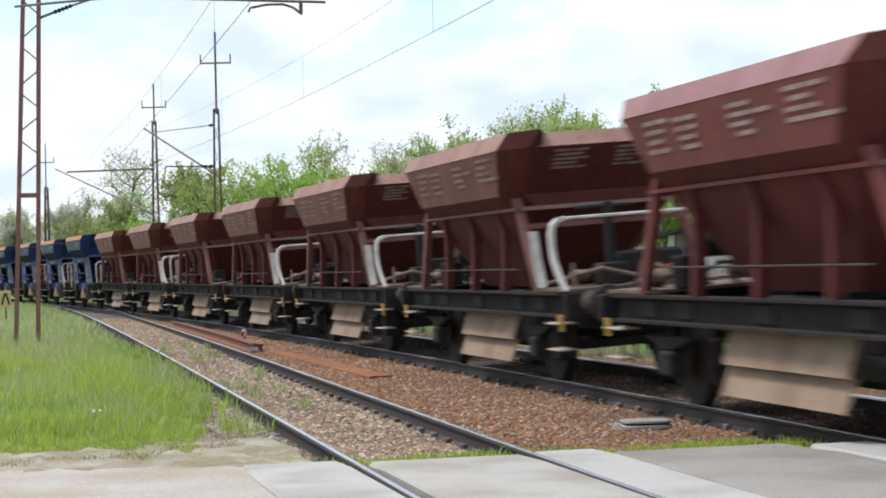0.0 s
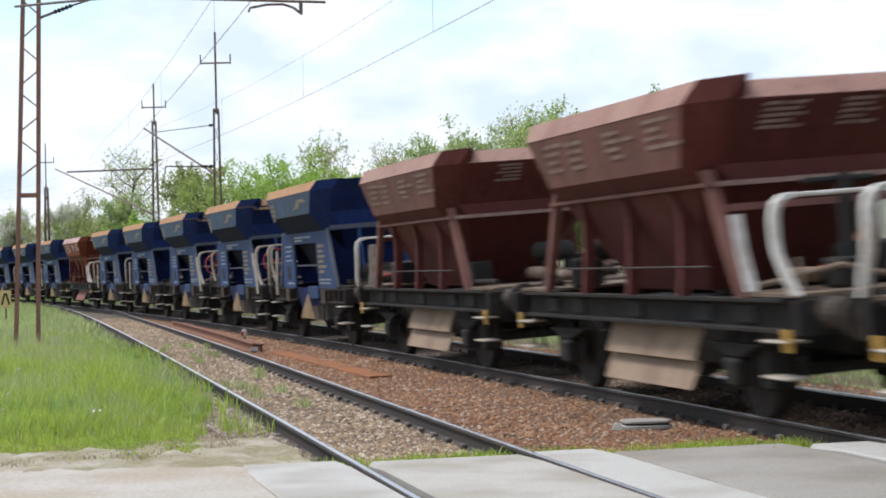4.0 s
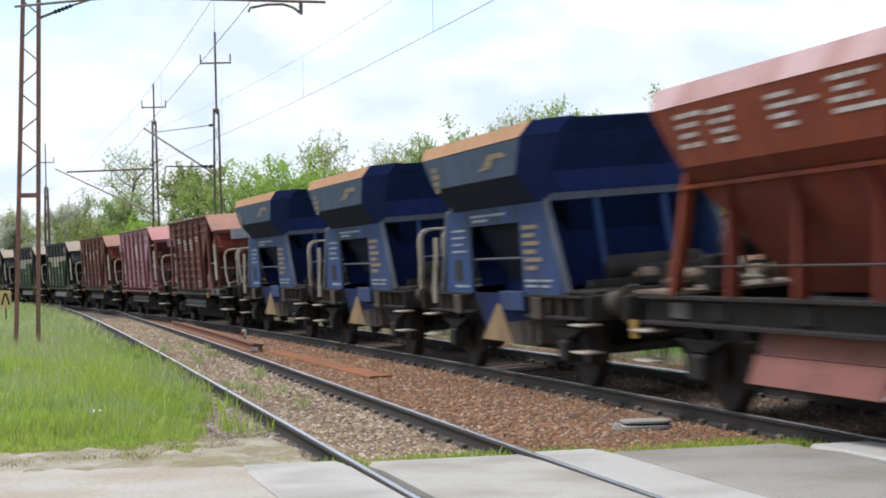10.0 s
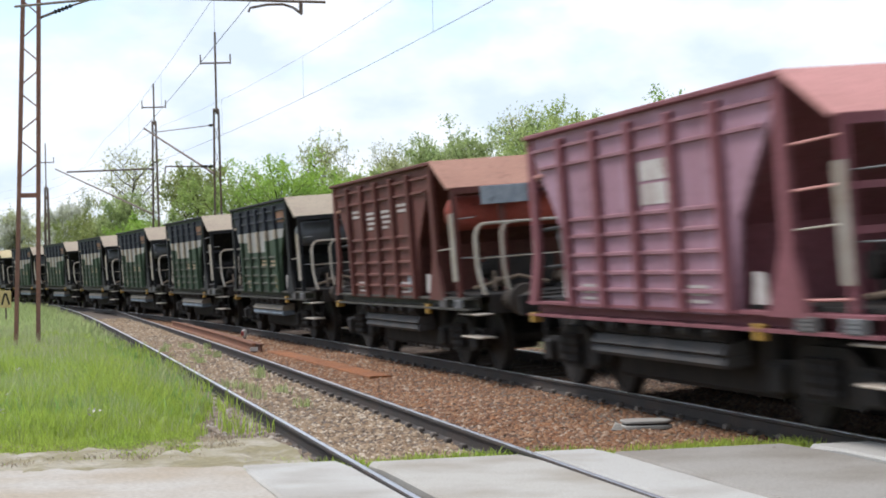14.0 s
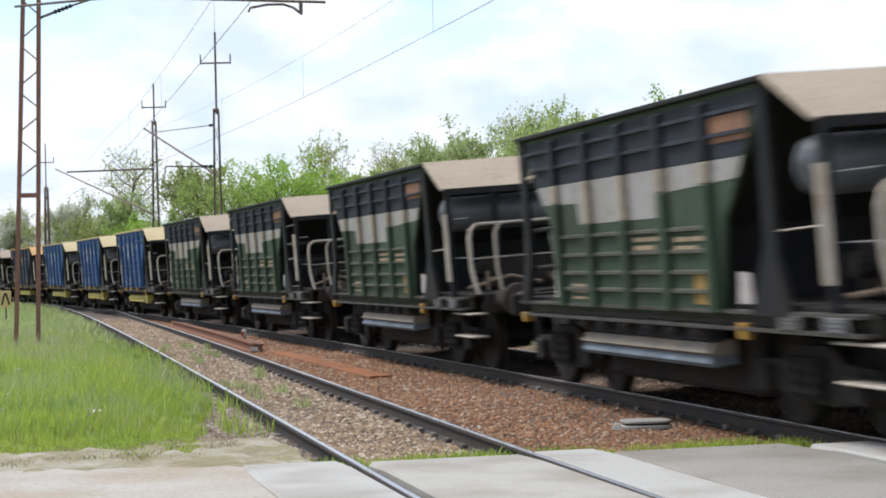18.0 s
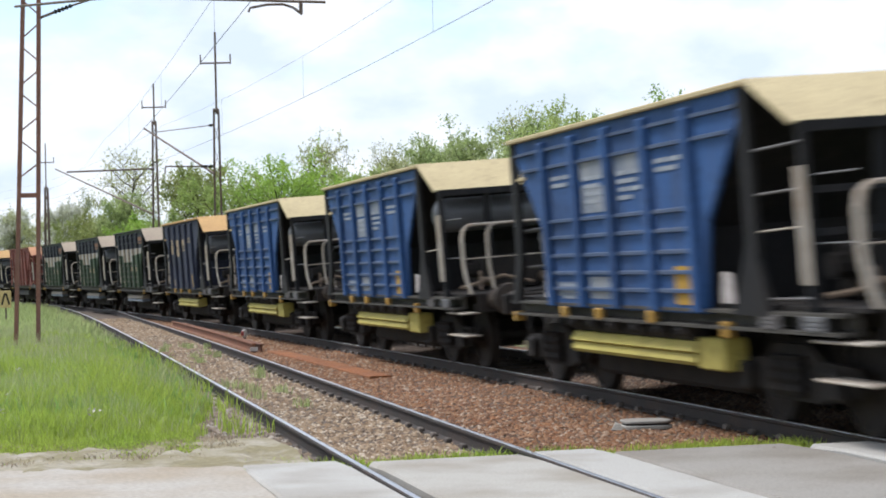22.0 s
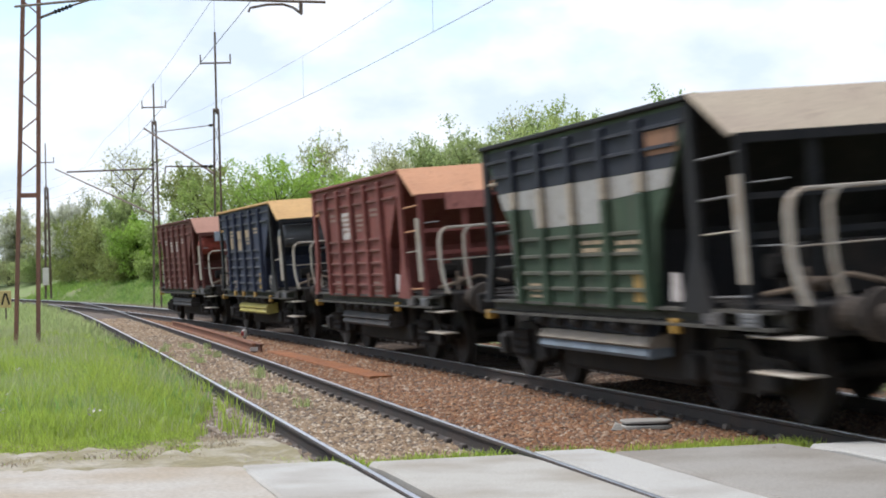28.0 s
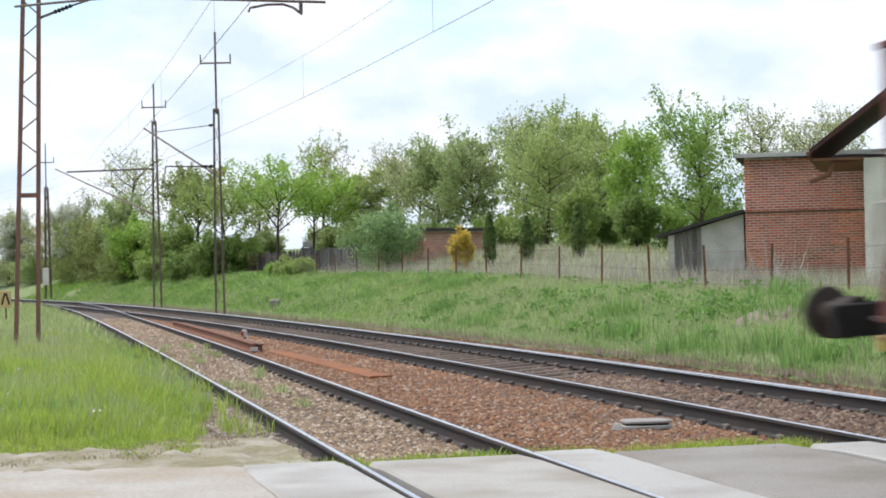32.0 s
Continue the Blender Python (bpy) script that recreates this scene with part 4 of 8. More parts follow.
def make_houses():
    # brick outbuilding, its front square to the view
    h = thing("brick_building", "old red brick outbuilding with a flat dark roof", "building")
    x0, x1, y0, y1, z0, z1 = 9.93, 14.4, 58.0, 63.0, 0.2, 4.86
    bm = bmesh.new()
    box(bm, x0, x1, y0, y1, z0, z1)
    part("wall", bm, M["mortar"], h)
    brick_face(h, (x0, y0, z0), (1, 0, 0), (0, -1, 0), x1 - x0, z1 - z0 - 0.05, M["brick_i"], single=(1.4, 4.4, 2.6))
    brick_face(h, (x0, y1, z0), (0, -1, 0), (-1, 0, 0), y1 - y0, z1 - z0 - 0.05, M["brick_i"])
    bm = bmesh.new()
    box(bm, x0 - 0.02, x1, y0 - 0.045, y0 + 0.0, 3.02, 3.09)
    part("string_course", bm, M["rust"], h)
    bm = bmesh.new()
    loft(bm, [[(x0 - 0.32, y, z1 + 0.0), (x1 + 0.3, y, z1 - 0.18), (x1 + 0.3, y, z1 - 0.06), (x0 - 0.32, y, z1 + 0.13)] for y in (y0 - 0.4, y1 + 0.3)])
    part("roof", bm, M["roof"], h, "dark felt roof with an overhang")
    bm = bmesh.new()
    box(bm, x0 - 0.30, x1 + 0.2, y0 - 0.43, y0 - 0.405, z1 - 0.02, z1 + 0.12)
    part("fascia", bm, M["render_grey"], h)
    turn_about(h, x0, y0, -13)
    # lean-to
    a = thing("lean_to_shed", "grey rendered lean-to with a sloping dark roof", "shed")
    bm = bmesh.new()
    loft(bm, [[(7.42, y, 0.2), (9.90, y, 0.2), (9.90, y, 3.04), (7.42, y, 2.36)] for y in (58.2, 61.5)])
    part("wall", bm, M["render_grey"], a, "stained grey render")
    bm = bmesh.new()
    loft(bm, [[(7.05, y, 2.30), (9.92, y, 3.08), (9.92, y, 3.18), (7.05, y, 2.40)] for y in (57.85, 61.8)])
    part("roof", bm, M["roof"], a)
    bm = bmesh.new()
    box(bm, 7.42, 7.62, 58.12, 58.2, 0.2, 2.38)
    part("corner_post", bm, M["render_grey"], a)
    for i in range(6):
        bm = bmesh.new()
        x = 7.64 + 0.145 * i
        loft(bm, [[(x, y, 0.2), (x + 0.135, y, 0.2), (x + 0.135, y, 2.40 + 0.274 * (x - 7.5)), (x, y, 2.37 + 0.274 * (x - 7.5))] for y in (58.16 - 0.01 * (i % 2), 58.2)])
        part("board", bm, M["old_board"], a, "dark weathered board" if i == 0 else "")
    turn_about(a, 9.9, 58.2, -13)
    # rendered house with an eave and gutter
    e = thing("rendered_house", "cream rendered house with a brown eave and gutter", "house")
    bm = bmesh.new()
    box(bm, 11.68, 16.5, 50.0, 56.0, 0.0, 4.3)
    part("wall", bm, M["cream"], e)
    bm = bmesh.new()
    loft(bm, [[(10.24, y, 4.42), (10.22, y, 4.54), (12.6, y, 6.35), (15.8, y, 4.1), (15.7, y, 3.98), (12.6, y, 6.15)] for y in (49.2, 56.5)])
    part("roof", bm, paint("brown_roof", (0.075, 0.034, 0.028), (0.05, 0.027, 0.024)), e, "brown boarded roof with deep eaves")
    bm = bmesh.new()
    tube(bm, [(10.2, 49.1, 4.42), (10.2, 56.4, 4.40)], 0.06, 8)
    part("gutter", bm, M["rust"], e)
    bm = bmesh.new()
    tube(bm, [(10.22, 49.3, 3.66), (10.75, 49.4, 3.84), (10.86, 49.42, 4.14), (11.5, 49.7, 4.22)], 0.085, 10)
    part("downpipe", bm, M["rust"], e)
    bm = bmesh.new()
    box(bm, 10.3, 11.7, 49.25, 55.9, 4.22, 4.29)
    part("soffit", bm, M["rust"], e, "brown boarded soffit under the eave")
    turn_about(e, 10.05, 49.2, -14)
    # garden shed
    g = thing("garden_shed", "small brick garden shed with a dark flat roof", "shed")
    bm = bmesh.new()
    loft(bm, [[(-0.95, 85.0, z), (1.95, 87.6, z), (0.6, 89.6, z), (-2.2, 87.0, z)] for z in (1.2, 3.25)])
    part("wall", bm, M["mortar"], g)
    d = Vector((2.9, 2.6, 0)).normalized()
    o = Vector((d.y, -d.x, 0))
    brick_face(g, (-0.95, 85.0, 1.2), d, o, 3.89, 2.05, M["brick_shed"], 0.25, 0.08)
    d2 = Vector((1.25, -2.0, 0)).normalized()
    brick_face(g, (-2.2, 87.0, 1.2), d2, Vector((d2.y, -d2.x, 0)), 2.35, 2.05, M["brick_shed"], 0.25, 0.08)
    bm = bmesh.new()
    loft(bm, [[(-0.95, 84.5, z), (2.3, 87.5, z), (0.7, 90.0, z), (-2.65, 87.0, z)] for z in (3.25, 3.40)])
    part("roof", bm, M["roof"], g)
    bm = bmesh.new()
    c = Vector((-1.55, 86.0, 2.45)) - Vector((0.83, 0.55, 0)) * 0.08
    box(bm, c.x - 0.30, c.x + 0.30, c.y - 0.06, c.y + 0.06, c.z, c.z + 0.28)
    part("vent_window", bm, M["black"], g)


make_houses()


def on_ground(s, l):
    p = place(s, l)
    p.z = float(ground_z(np.array([s]), np.array([l]))[0])
    return p


def make_fences():
    # wire fence parallel to the line
    fence = thing("wire_fence", "old wire mesh fence on rusty posts along the bank", "fence")
    posts = []
    for i in range(23):
        s = 24.9 + 3.66 * i - 0.012 * i * i
        p = on_ground(s, 9.75)
        posts.append(p)
        bm = bmesh.new()
        lean = rng.uniform(-0.05, 0.05)
        beam(bm, (p.x, p.y, p.z - 0.2), (p.x + lean, p.y, p.z + 1.18 + rng.uniform(-0.05, 0.08)), 0.055, 0.055)
        part("post", bm, M["rust"], fence)
    for z in (0.25, 0.6, 1.05):
        bm = bmesh.new()
        tube(bm, [p + Vector((0, 0, z)) for p in posts], 0.006, 4)
        part("wire", bm, M["mast_grey"], fence)
    v, f = [], []
    for a, b in zip(posts, posts[1:]):
        for k in range(22):
            for flip in (0, 1):
                t0 = k / 22
                t1 = t0 + (0.2 if flip else -0.2)
                if not 0 <= t1 <= 1:
                    continue
                p, q = a.lerp(b, t0) + Vector((0, 0, 0.1)), a.lerp(b, t1) + Vector((0, 0, 1.05))
                n = len(v)
                v += [tuple(p), (p.x, p.y, p.z + 0.007), (q.x, q.y, q.z + 0.007), tuple(q)]
                f.append((n, n + 1, n + 2, n + 3))
    mesh = new("wire_mesh", from_arrays("wire_mesh", np.array(v), np.array(f), M["mast_grey"]))
    mesh.parent = fence
    mesh["kind"] = "stuff"
    # weathered board fence
    board = thing("board_fence", "weathered grey wooden board fence with uneven boards", "fence")
    bm = bmesh.new()
    box(bm, -0.07, 0.07, -0.012, 0.012, 0, 1.25)
    plank = mesh_of(bm, "board", M["plank"])
    a, b, c = Vector((-10.9, 98.5, 1.25)), Vector((-6.6, 92.5, 1.35)), Vector((-2.7, 86.5, 1.60))
    for p, q in ((a, b), (b, c)):
        n = int((q - p).length / 0.155)
        for i in range(n):
            w = p.lerp(q, i / n)
            if p is a and rng.uniform() < 0.12:
                continue
            o = new("board", plank)
            o.parent = board
            o.matrix_basis = Matrix.Translation(w) @ pose(0, 0, rng.uniform(-0.08, 0.04), 0, rng.uniform(-3, 3), math.degrees(math.atan2(q.y - p.y, q.x - p.x)))
        for z in (0.35, 0.95):
            bm = bmesh.new()
            beam(bm, p + Vector((0.03, 0.04, z)), q + Vector((0.03, 0.04, z)), 0.05, 0.08)
            part("fence_rail", bm, M["plank"], board)
    for x, y in ((-10.75, 98.2), (-8.3, 94.8)):
        bm = bmesh.new()
        z = 1.2
        beam(bm, (x, y - 0.1, z), (x, y - 0.1, z + 1.1), 0.16, 0.16)
        part("fence_post", bm, M["plank"], board)
    # dark old shed boards and a small tank above the fence
    ob = thing("garden_tank", "small pale tank on a dark stand behind the fence", "tank")
    bm = bmesh.new()
    for k in (-1, 1):
        beam(bm, (-7.2 + k * 0.25, 94.2, 1.3), (-7.2 + k * 0.25, 94.2, 2.75), 0.08, 0.08)
    box(bm, -7.55, -6.85, 94.0, 94.4, 2.0, 2.7, 0.03)
    part("stand", bm, M["plank"], ob)
    bm = bmesh.new()
    box(bm, -7.45, -6.98, 94.0, 94.4, 2.72, 3.05, 0.05)
    part("drum", bm, M["slab_light"], ob)


make_fences()


# ---------------------------------------------------------------- stones and grass
def stones(name, label, n, s0, s1, lo, hi, size, mat, zlift=0.0, power=1.7):
    """Loose crushed stones strewn over the bed, thinner with distance."""
    t = rng.uniform(0, 1, n) ** power
    s = s0 + (s1 - s0) * t
    a, b = np.array([lo(v) for v in s]), np.array([hi(v) for v in s])
    l = a + (b - a) * rng.uniform(0, 1, n)
    x = np.interp(s, SA, TX) + l * np.cos(np.interp(s, SA, TH))
    y = np.interp(s, SA, TY) - l * np.sin(np.interp(s, SA, TH))
    z = np.maximum(np.array([bed_z(p, q) for p, q in zip(s, l)]), ground_z(s, l) - 0.01) + zlift + rng.uniform(-0.02, 0.015, n)
    k = size * rng.uniform(0.55, 1.35, n) * (1 + 0.012 * np.clip(s - 20, 0, 60))
    base = np.array([(1, 0.2, 0.1), (0.3, 1, -0.1), (-0.9, 0.5, 0.1), (-0.8, -0.7, 0), (0.4, -0.9, 0.1), (0.2, 0.1, 0.85), (-0.3, 0.0, 0.75)])
    faces = np.array([(0, 1, 5), (1, 6, 5), (1, 2, 6), (2, 3, 6), (3, 4, 6), (4, 5, 6), (4, 0, 5)])
    ang = rng.uniform(0, 6.283, n)
    jit = base[None] * rng.uniform(0.7, 1.25, (n, 7, 3))
    ca, sa = np.cos(ang)[:, None], np.sin(ang)[:, None]
    vx = (jit[:, :, 0] * ca - jit[:, :, 1] * sa) * k[:, None] + x[:, None]
    vy = (jit[:, :, 0] * sa + jit[:, :, 1] * ca) * k[:, None] + y[:, None]
    vz = jit[:, :, 2] * k[:, None] * 0.75 + z[:, None]
    v = np.stack([vx, vy, vz], 2).reshape(-1, 3)
    f = (faces[None] + (np.arange(n) * 7)[:, None, None]).reshape(-1, 3)
    return tagged(new(name, from_arrays(name, v, f, mat)), label, "ballast", kind="stuff")


def stone_mix(name, tones):
    """Crushed stone in several natural tones, one for each stone."""
    m = material(name, tones[0], rough=0.92, scale=0.6, grain=22, bump=0.25, spec=0.25)
    n, l = m.node_tree.nodes, m.node_tree.links
    ramp = n.new("ShaderNodeValToRGB")
    ramp.color_ramp.interpolation = "CONSTANT"
    e = ramp.color_ramp.elements
    e[0].color, e[1].color = (*tones[0], 1), (*tones[1], 1)
    e[1].position = 1 / len(tones)
    for i in range(2, len(tones)):
        e.new(i / len(tones)).color = (*tones[i], 1)
    geo = n.new("ShaderNodeNewGeometry")
    l.new(geo.outputs["Random Per Island"], ramp.inputs["Fac"])
    mix = [k for k in n if k.bl_idname == "ShaderNodeMix"][0]
    l.new(ramp.outputs["Color"], mix.inputs["A"])
    dim = n.new("ShaderNodeHueSaturation")
    dim.inputs["Value"].default_value = 0.66
    l.new(ramp.outputs["Color"], dim.inputs["Color"])
    l.new(dim.outputs["Color"], mix.inputs["B"])
    return m


M["stone_red"] = stone_mix("stone_red", [(0.195, 0.092, 0.042), (0.135, 0.064, 0.034), (0.25, 0.135, 0.070), (0.175, 0.074, 0.032), (0.21, 0.115, 0.062), (0.095, 0.050, 0.031), (0.24, 0.145, 0.088), (0.175, 0.092, 0.050), (0.16, 0.082, 0.042), (0.14, 0.07, 0.038), (0.30, 0.22, 0.155)])
M["stone_oily"] = stone_mix("stone_oily", [(0.135, 0.084, 0.055), (0.092, 0.06, 0.043), (0.17, 0.11, 0.07), (0.115, 0.064, 0.04), (0.21, 0.155, 0.11), (0.065, 0.046, 0.036)])
M["stone_pale"] = stone_mix("stone_pale", [(0.215, 0.150, 0.092), (0.145, 0.10, 0.064), (0.285, 0.212, 0.138), (0.18, 0.118, 0.068), (0.10, 0.07, 0.048), (0.245, 0.172, 0.108), (0.38, 0.315, 0.235), (0.20, 0.13, 0.076)])
M["stone_grey"] = stone_mix("stone_grey", [(0.175, 0.135, 0.10), (0.12, 0.09, 0.066), (0.225, 0.18, 0.135), (0.15, 0.108, 0.076), (0.20, 0.15, 0.105), (0.30, 0.26, 0.21)])
stones("ballast_stones", "rusty brown crushed stones between the two tracks", 48000, 16.2, 75, lambda s: siding_l(s) + 0.95, lambda s: max(-0.85, siding_l(s) + 1.0), 0.025, M["stone_red"])
stones("ballast_stones", "pale beige crushed stones in the siding track", 32000, 16.4, 70, lambda s: siding_l(s) - 0.7, lambda s: siding_l(s) + 0.7, 0.026, M["stone_pale"])
stones("ballast_stones", "grey stones on the shoulder beside the grass", 6000, 17.2, 27, lambda s: siding_l(s) - 2.1 + 0.09 * (s - 17), lambda s: siding_l(s) - 0.82, 0.031, M["stone_grey"], 0.01)
stones("ballast_stones", "dark oily stones between the main rails", 9000, 13.5, 26, lambda s: -0.66, lambda s: 0.66, 0.03, M["stone_oily"], 0.03, 1.0)
stones("ballast_stones", "stones filling the gaps between bare sleepers", 7500, 26, 90, lambda s: -0.66, lambda s: 0.66, 0.03, M["stone_oily"], -0.008, 1.3)
stones("ballast_stones", "brown stones on the far shoulder", 19000, 14, 90, lambda s: 0.85, lambda s: 4.15 + 0.3 * noise.noise((s * 0.7, 0.0, 1.0)), 0.032, M["stone_red"], 0.0)


stones("loose_pebbles", "small pebbles and dirt clods lying on the slabs", 130, 8.5, 15.6, lambda s: -5.4, lambda s: -0.95, 0.013, M["stone_grey"], 0.125, 0.8)


def blades(name, label, s, l, zs, h, w, mat, lean=0.35):
    n = len(s)
    x = np.interp(s, SA, TX) + l * np.cos(np.interp(s, SA, TH))
    y = np.interp(s, SA, TY) - l * np.sin(np.interp(s, SA, TH))
    a = rng.uniform(0, 6.283, n)
    dx, dy = np.cos(a) * w / 2, np.sin(a) * w / 2
    b = rng.uniform(0, 6.283, n)
    zs = np.maximum(zs, -0.185)
    bend = h * lean * rng.uniform(0.1, 1.0, n)
    mx, my = x + np.cos(b) * bend * 0.3, y + np.sin(b) * bend * 0.3
    tx, ty = x + np.cos(b) * bend, y + np.sin(b) * bend
    v = np.stack([np.c_[x - dx, y - dy, zs - 0.03], np.c_[x + dx, y + dy, zs - 0.03], np.c_[mx + dx * 0.8, my + dy * 0.8, zs + h * 0.55], np.c_[mx - dx * 0.8, my - dy * 0.8, zs + h * 0.55],
                  np.c_[tx, ty, zs + h]], 1).reshape(-1, 3)
    k = np.arange(n)[:, None] * 5
    f = np.concatenate([k + np.array([[0, 1, 2]]), k + np.array([[0, 2, 3]]), k + np.array([[3, 2, 4]])])
    return tagged(new(name, from_arrays(name, v, f, mat)), label, "grass", kind="stuff")


def tufts(n, s0, s1, lo, hi, power=1.5, clump=0.0, freq=0.7):
    s = s0 + (s1 - s0) * rng.uniform(0, 1, n) ** power
    a, b = np.array([lo(v) for v in s]), np.array([hi(v) for v in s])
    l = a + (b - a) * rng.uniform(0, 1, n)
    if clump:
        g = np.array([noise.noise((p * freq, q * freq, 5.0)) for p, q in zip(s, l)])
        k = g > rng.uniform(-0.6, 0.6, n) * (1 - clump) + (clump - 0.5) * 0.4
        s, l = s[k], l[k]
    return s, l


M["grass_lush"] = leafy("grass_lush", (0.355, 0.435, 0.075), (0.30, 0.405, 0.065), 0.28)
M["pale_twig"] = material("pale_twig", (0.42, 0.38, 0.33), rough=0.95, scale=6, grain=40)
M["dead"] = leafy("dead", (0.34, 0.27, 0.20), (0.27, 0.24, 0.14), 0.3)
M["bank"] = leafy("bank", (0.31, 0.395, 0.145), (0.39, 0.41, 0.215), 0.22)
M["bank_lush"] = leafy("bank_lush", (0.235, 0.36, 0.075), (0.31, 0.41, 0.11), 0.28)
M["herb"] = leafy("herb", (0.15, 0.27, 0.06), (0.21, 0.32, 0.09), 0.3)
M["weed"] = leafy("weed", (0.20, 0.33, 0.085), (0.26, 0.36, 0.12), 0.3)


def make_grass():
    def edge(s):
        """How near the grass comes to the siding."""
        return siding_l(min(s, 100)) - float(np.interp(s, (16, 18.8, 21, 23.5, 27, 40, 100), (1.85, 1.75, 1.55, 1.2, 1.08, 1.05, 1.0))) + 0.25 * noise.noise((s * 1.7, 0.0, 4.0))
    wide = lambda s: siding_l(s) - 4.9
    s, l = tufts(95000, 17.0, 46, wide, edge, 1.35)
    near = 18.35 + 0.5 * np.array([noise.noise((q * 1.5, 0.0, 9.0)) + noise.noise((q * 4.5, 0.0, 3.0)) for q in l]) + 0.10 * np.clip(-l - 5.9, 0, 10)
    keep = s > near + 1.1 * rng.uniform(-1, 1, len(s)) ** 3
    s, l = s[keep], l[keep]
    rise = smooth(18.2, 20.9, s) * (0.3 + 0.7 * smooth(0.0, 1.1, np.array([edge(v) for v in s]) - l))
    big = 0.8 + np.array([0.55 * noise.noise((p * 0.45, q * 0.45, 1.0)) + 0.6 * noise.noise((p * 1.6, q * 2.2, 7.0)) for p, q in zip(s, l)])
    big = np.clip(big, 0.15, 1.6) * (1 - 0.4 * smooth(28, 36, s))
    blades("meadow_grass", "lush long meadow grass beside the siding", s, l, ground_z(s, l), (0.06 + 0.27 * rise) * rng.uniform(0.4, 1.35, len(s)) * big, 0.006 + 0.00022 * s, M["grass_lush"], 0.85)
    s, l = tufts(32000, 17.9, 60, wide, edge, 1.2, 0.5)
    blades("meadow_grass", "lighter grass stalks in the meadow", s, l, ground_z(s, l), 0.36 * rng.uniform(0.5, 1.4, len(s)) * smooth(17.9, 21, s) * (0.3 + 0.7 * smooth(0.0, 1.1, np.array([edge(v) for v in s]) - l)) * (1 - 0.35 * smooth(28, 36, s)), 0.005 + 0.0002 * s, M["grass"], 0.7)
    s, l = tufts(7000, 18.5, 50, wide, edge, 1.2, 0.7, 0.5)
    blades("meadow_grass", "seed heads and dry stalks in the meadow", s, l, ground_z(s, l), 0.40 * rng.uniform(0.6, 1.3, len(s)) * smooth(18, 21, s), 0.006 + 0.00015 * s, M["dry_grass"], 0.7)
    s, l = tufts(32000, 44, 150, lambda s: siding_l(min(s, 100)) - 18, lambda s: siding_l(min(s, 100)) - 1.1, 1.0)
    blades("meadow_grass", "distant meadow grass along the siding", s, l, ground_z(s, l), rng.uniform(0.12, 0.36, len(s)), 0.05, M["grass"], 0.8)
    s, l = tufts(20000, 17.1, 19.4, lambda s: -9.4, lambda s: -6.05, 0.55, 0.45, 1.1)
    blades("edge_weeds", "sparse short grass on the dusty verge", s, l, np.maximum(ground_z(s, l), -0.075), rng.uniform(0.01, 0.05, len(s)) * (0.4 + 0.6 * smooth(17.2, 18.6, s)), 0.011, M["grass_lush"], 1.3)
    s, l = tufts(7000, 17.0, 19.0, lambda s: -9.5, lambda s: -5.7, 0.8, 0.4, 1.3)
    blades("dry_grass", "trodden dry grass and roots on the verge", s, l, -0.08 + 0 * s, rng.uniform(0.01, 0.045, len(s)), 0.012, M["dead"], 1.8)
    # the bank: soft grass, weeds, dry patches
    s, l = tufts(170000, 22, 118, lambda s: 3.6 + 0.35 * noise.noise((s * 0.8, 2.0, 1.0)), lambda s: 12.0, 1.1)
    blades("bank_grass", "green grass on the railway bank", s, l, ground_z(s, l), rng.uniform(0.05, 0.24, len(s)), 0.010 + 0.00022 * s, M["bank"], 1.1)
    s, l = tufts(42000, 20, 118, lambda s: 3.6, lambda s: 9.5, 1.0, 0.5, 0.3)
    blades("bank_grass", "darker weeds on the railway bank", s, l, ground_z(s, l), rng.uniform(0.06, 0.22, len(s)), 0.034, M["weed"], 1.5)
    s, l = tufts(20000, 22, 112, lambda s: 3.2, lambda s: 4.7, 1.1)
    blades("dry_grass", "low dead grass at the foot of the bank", s, l, ground_z(s, l), rng.uniform(0.03, 0.14, len(s)), 0.014, M["dead"], 1.3)
    s, l = tufts(6000, 40, 92, lambda s: 12.8, lambda s: 20.0, 1.0)
    blades("dry_reeds", "dry stalks in the rough field behind the fence", s, l, ground_z(s, l), rng.uniform(0.2, 0.6, len(s)), 0.03, M["reed"], 0.6)
    s, l = tufts(46000, 16, 84, lambda s: 4.2, lambda s: 10.5, 1.0, 0.45, 0.22)
    blades("dry_grass", "patches of dry straw-coloured grass on the bank", s, l, ground_z(s, l), rng.uniform(0.10, 0.34, len(s)), 0.009 + 0.00015 * s, M["dry_grass"], 0.9)
    s, l = tufts(9500, 20, 90, lambda s: 9.3, lambda s: 13.2, 1.0)
    blades("dry_reeds", "tall dry grey stalks behind the wire fence", s, l, ground_z(s, l), rng.uniform(0.2, 0.95, len(s)) * (0.72 + 0.7 * np.array([noise.noise((p * 0.45, 0.0, 8.0)) for p in s])), 0.010, M["reed"], 0.5)
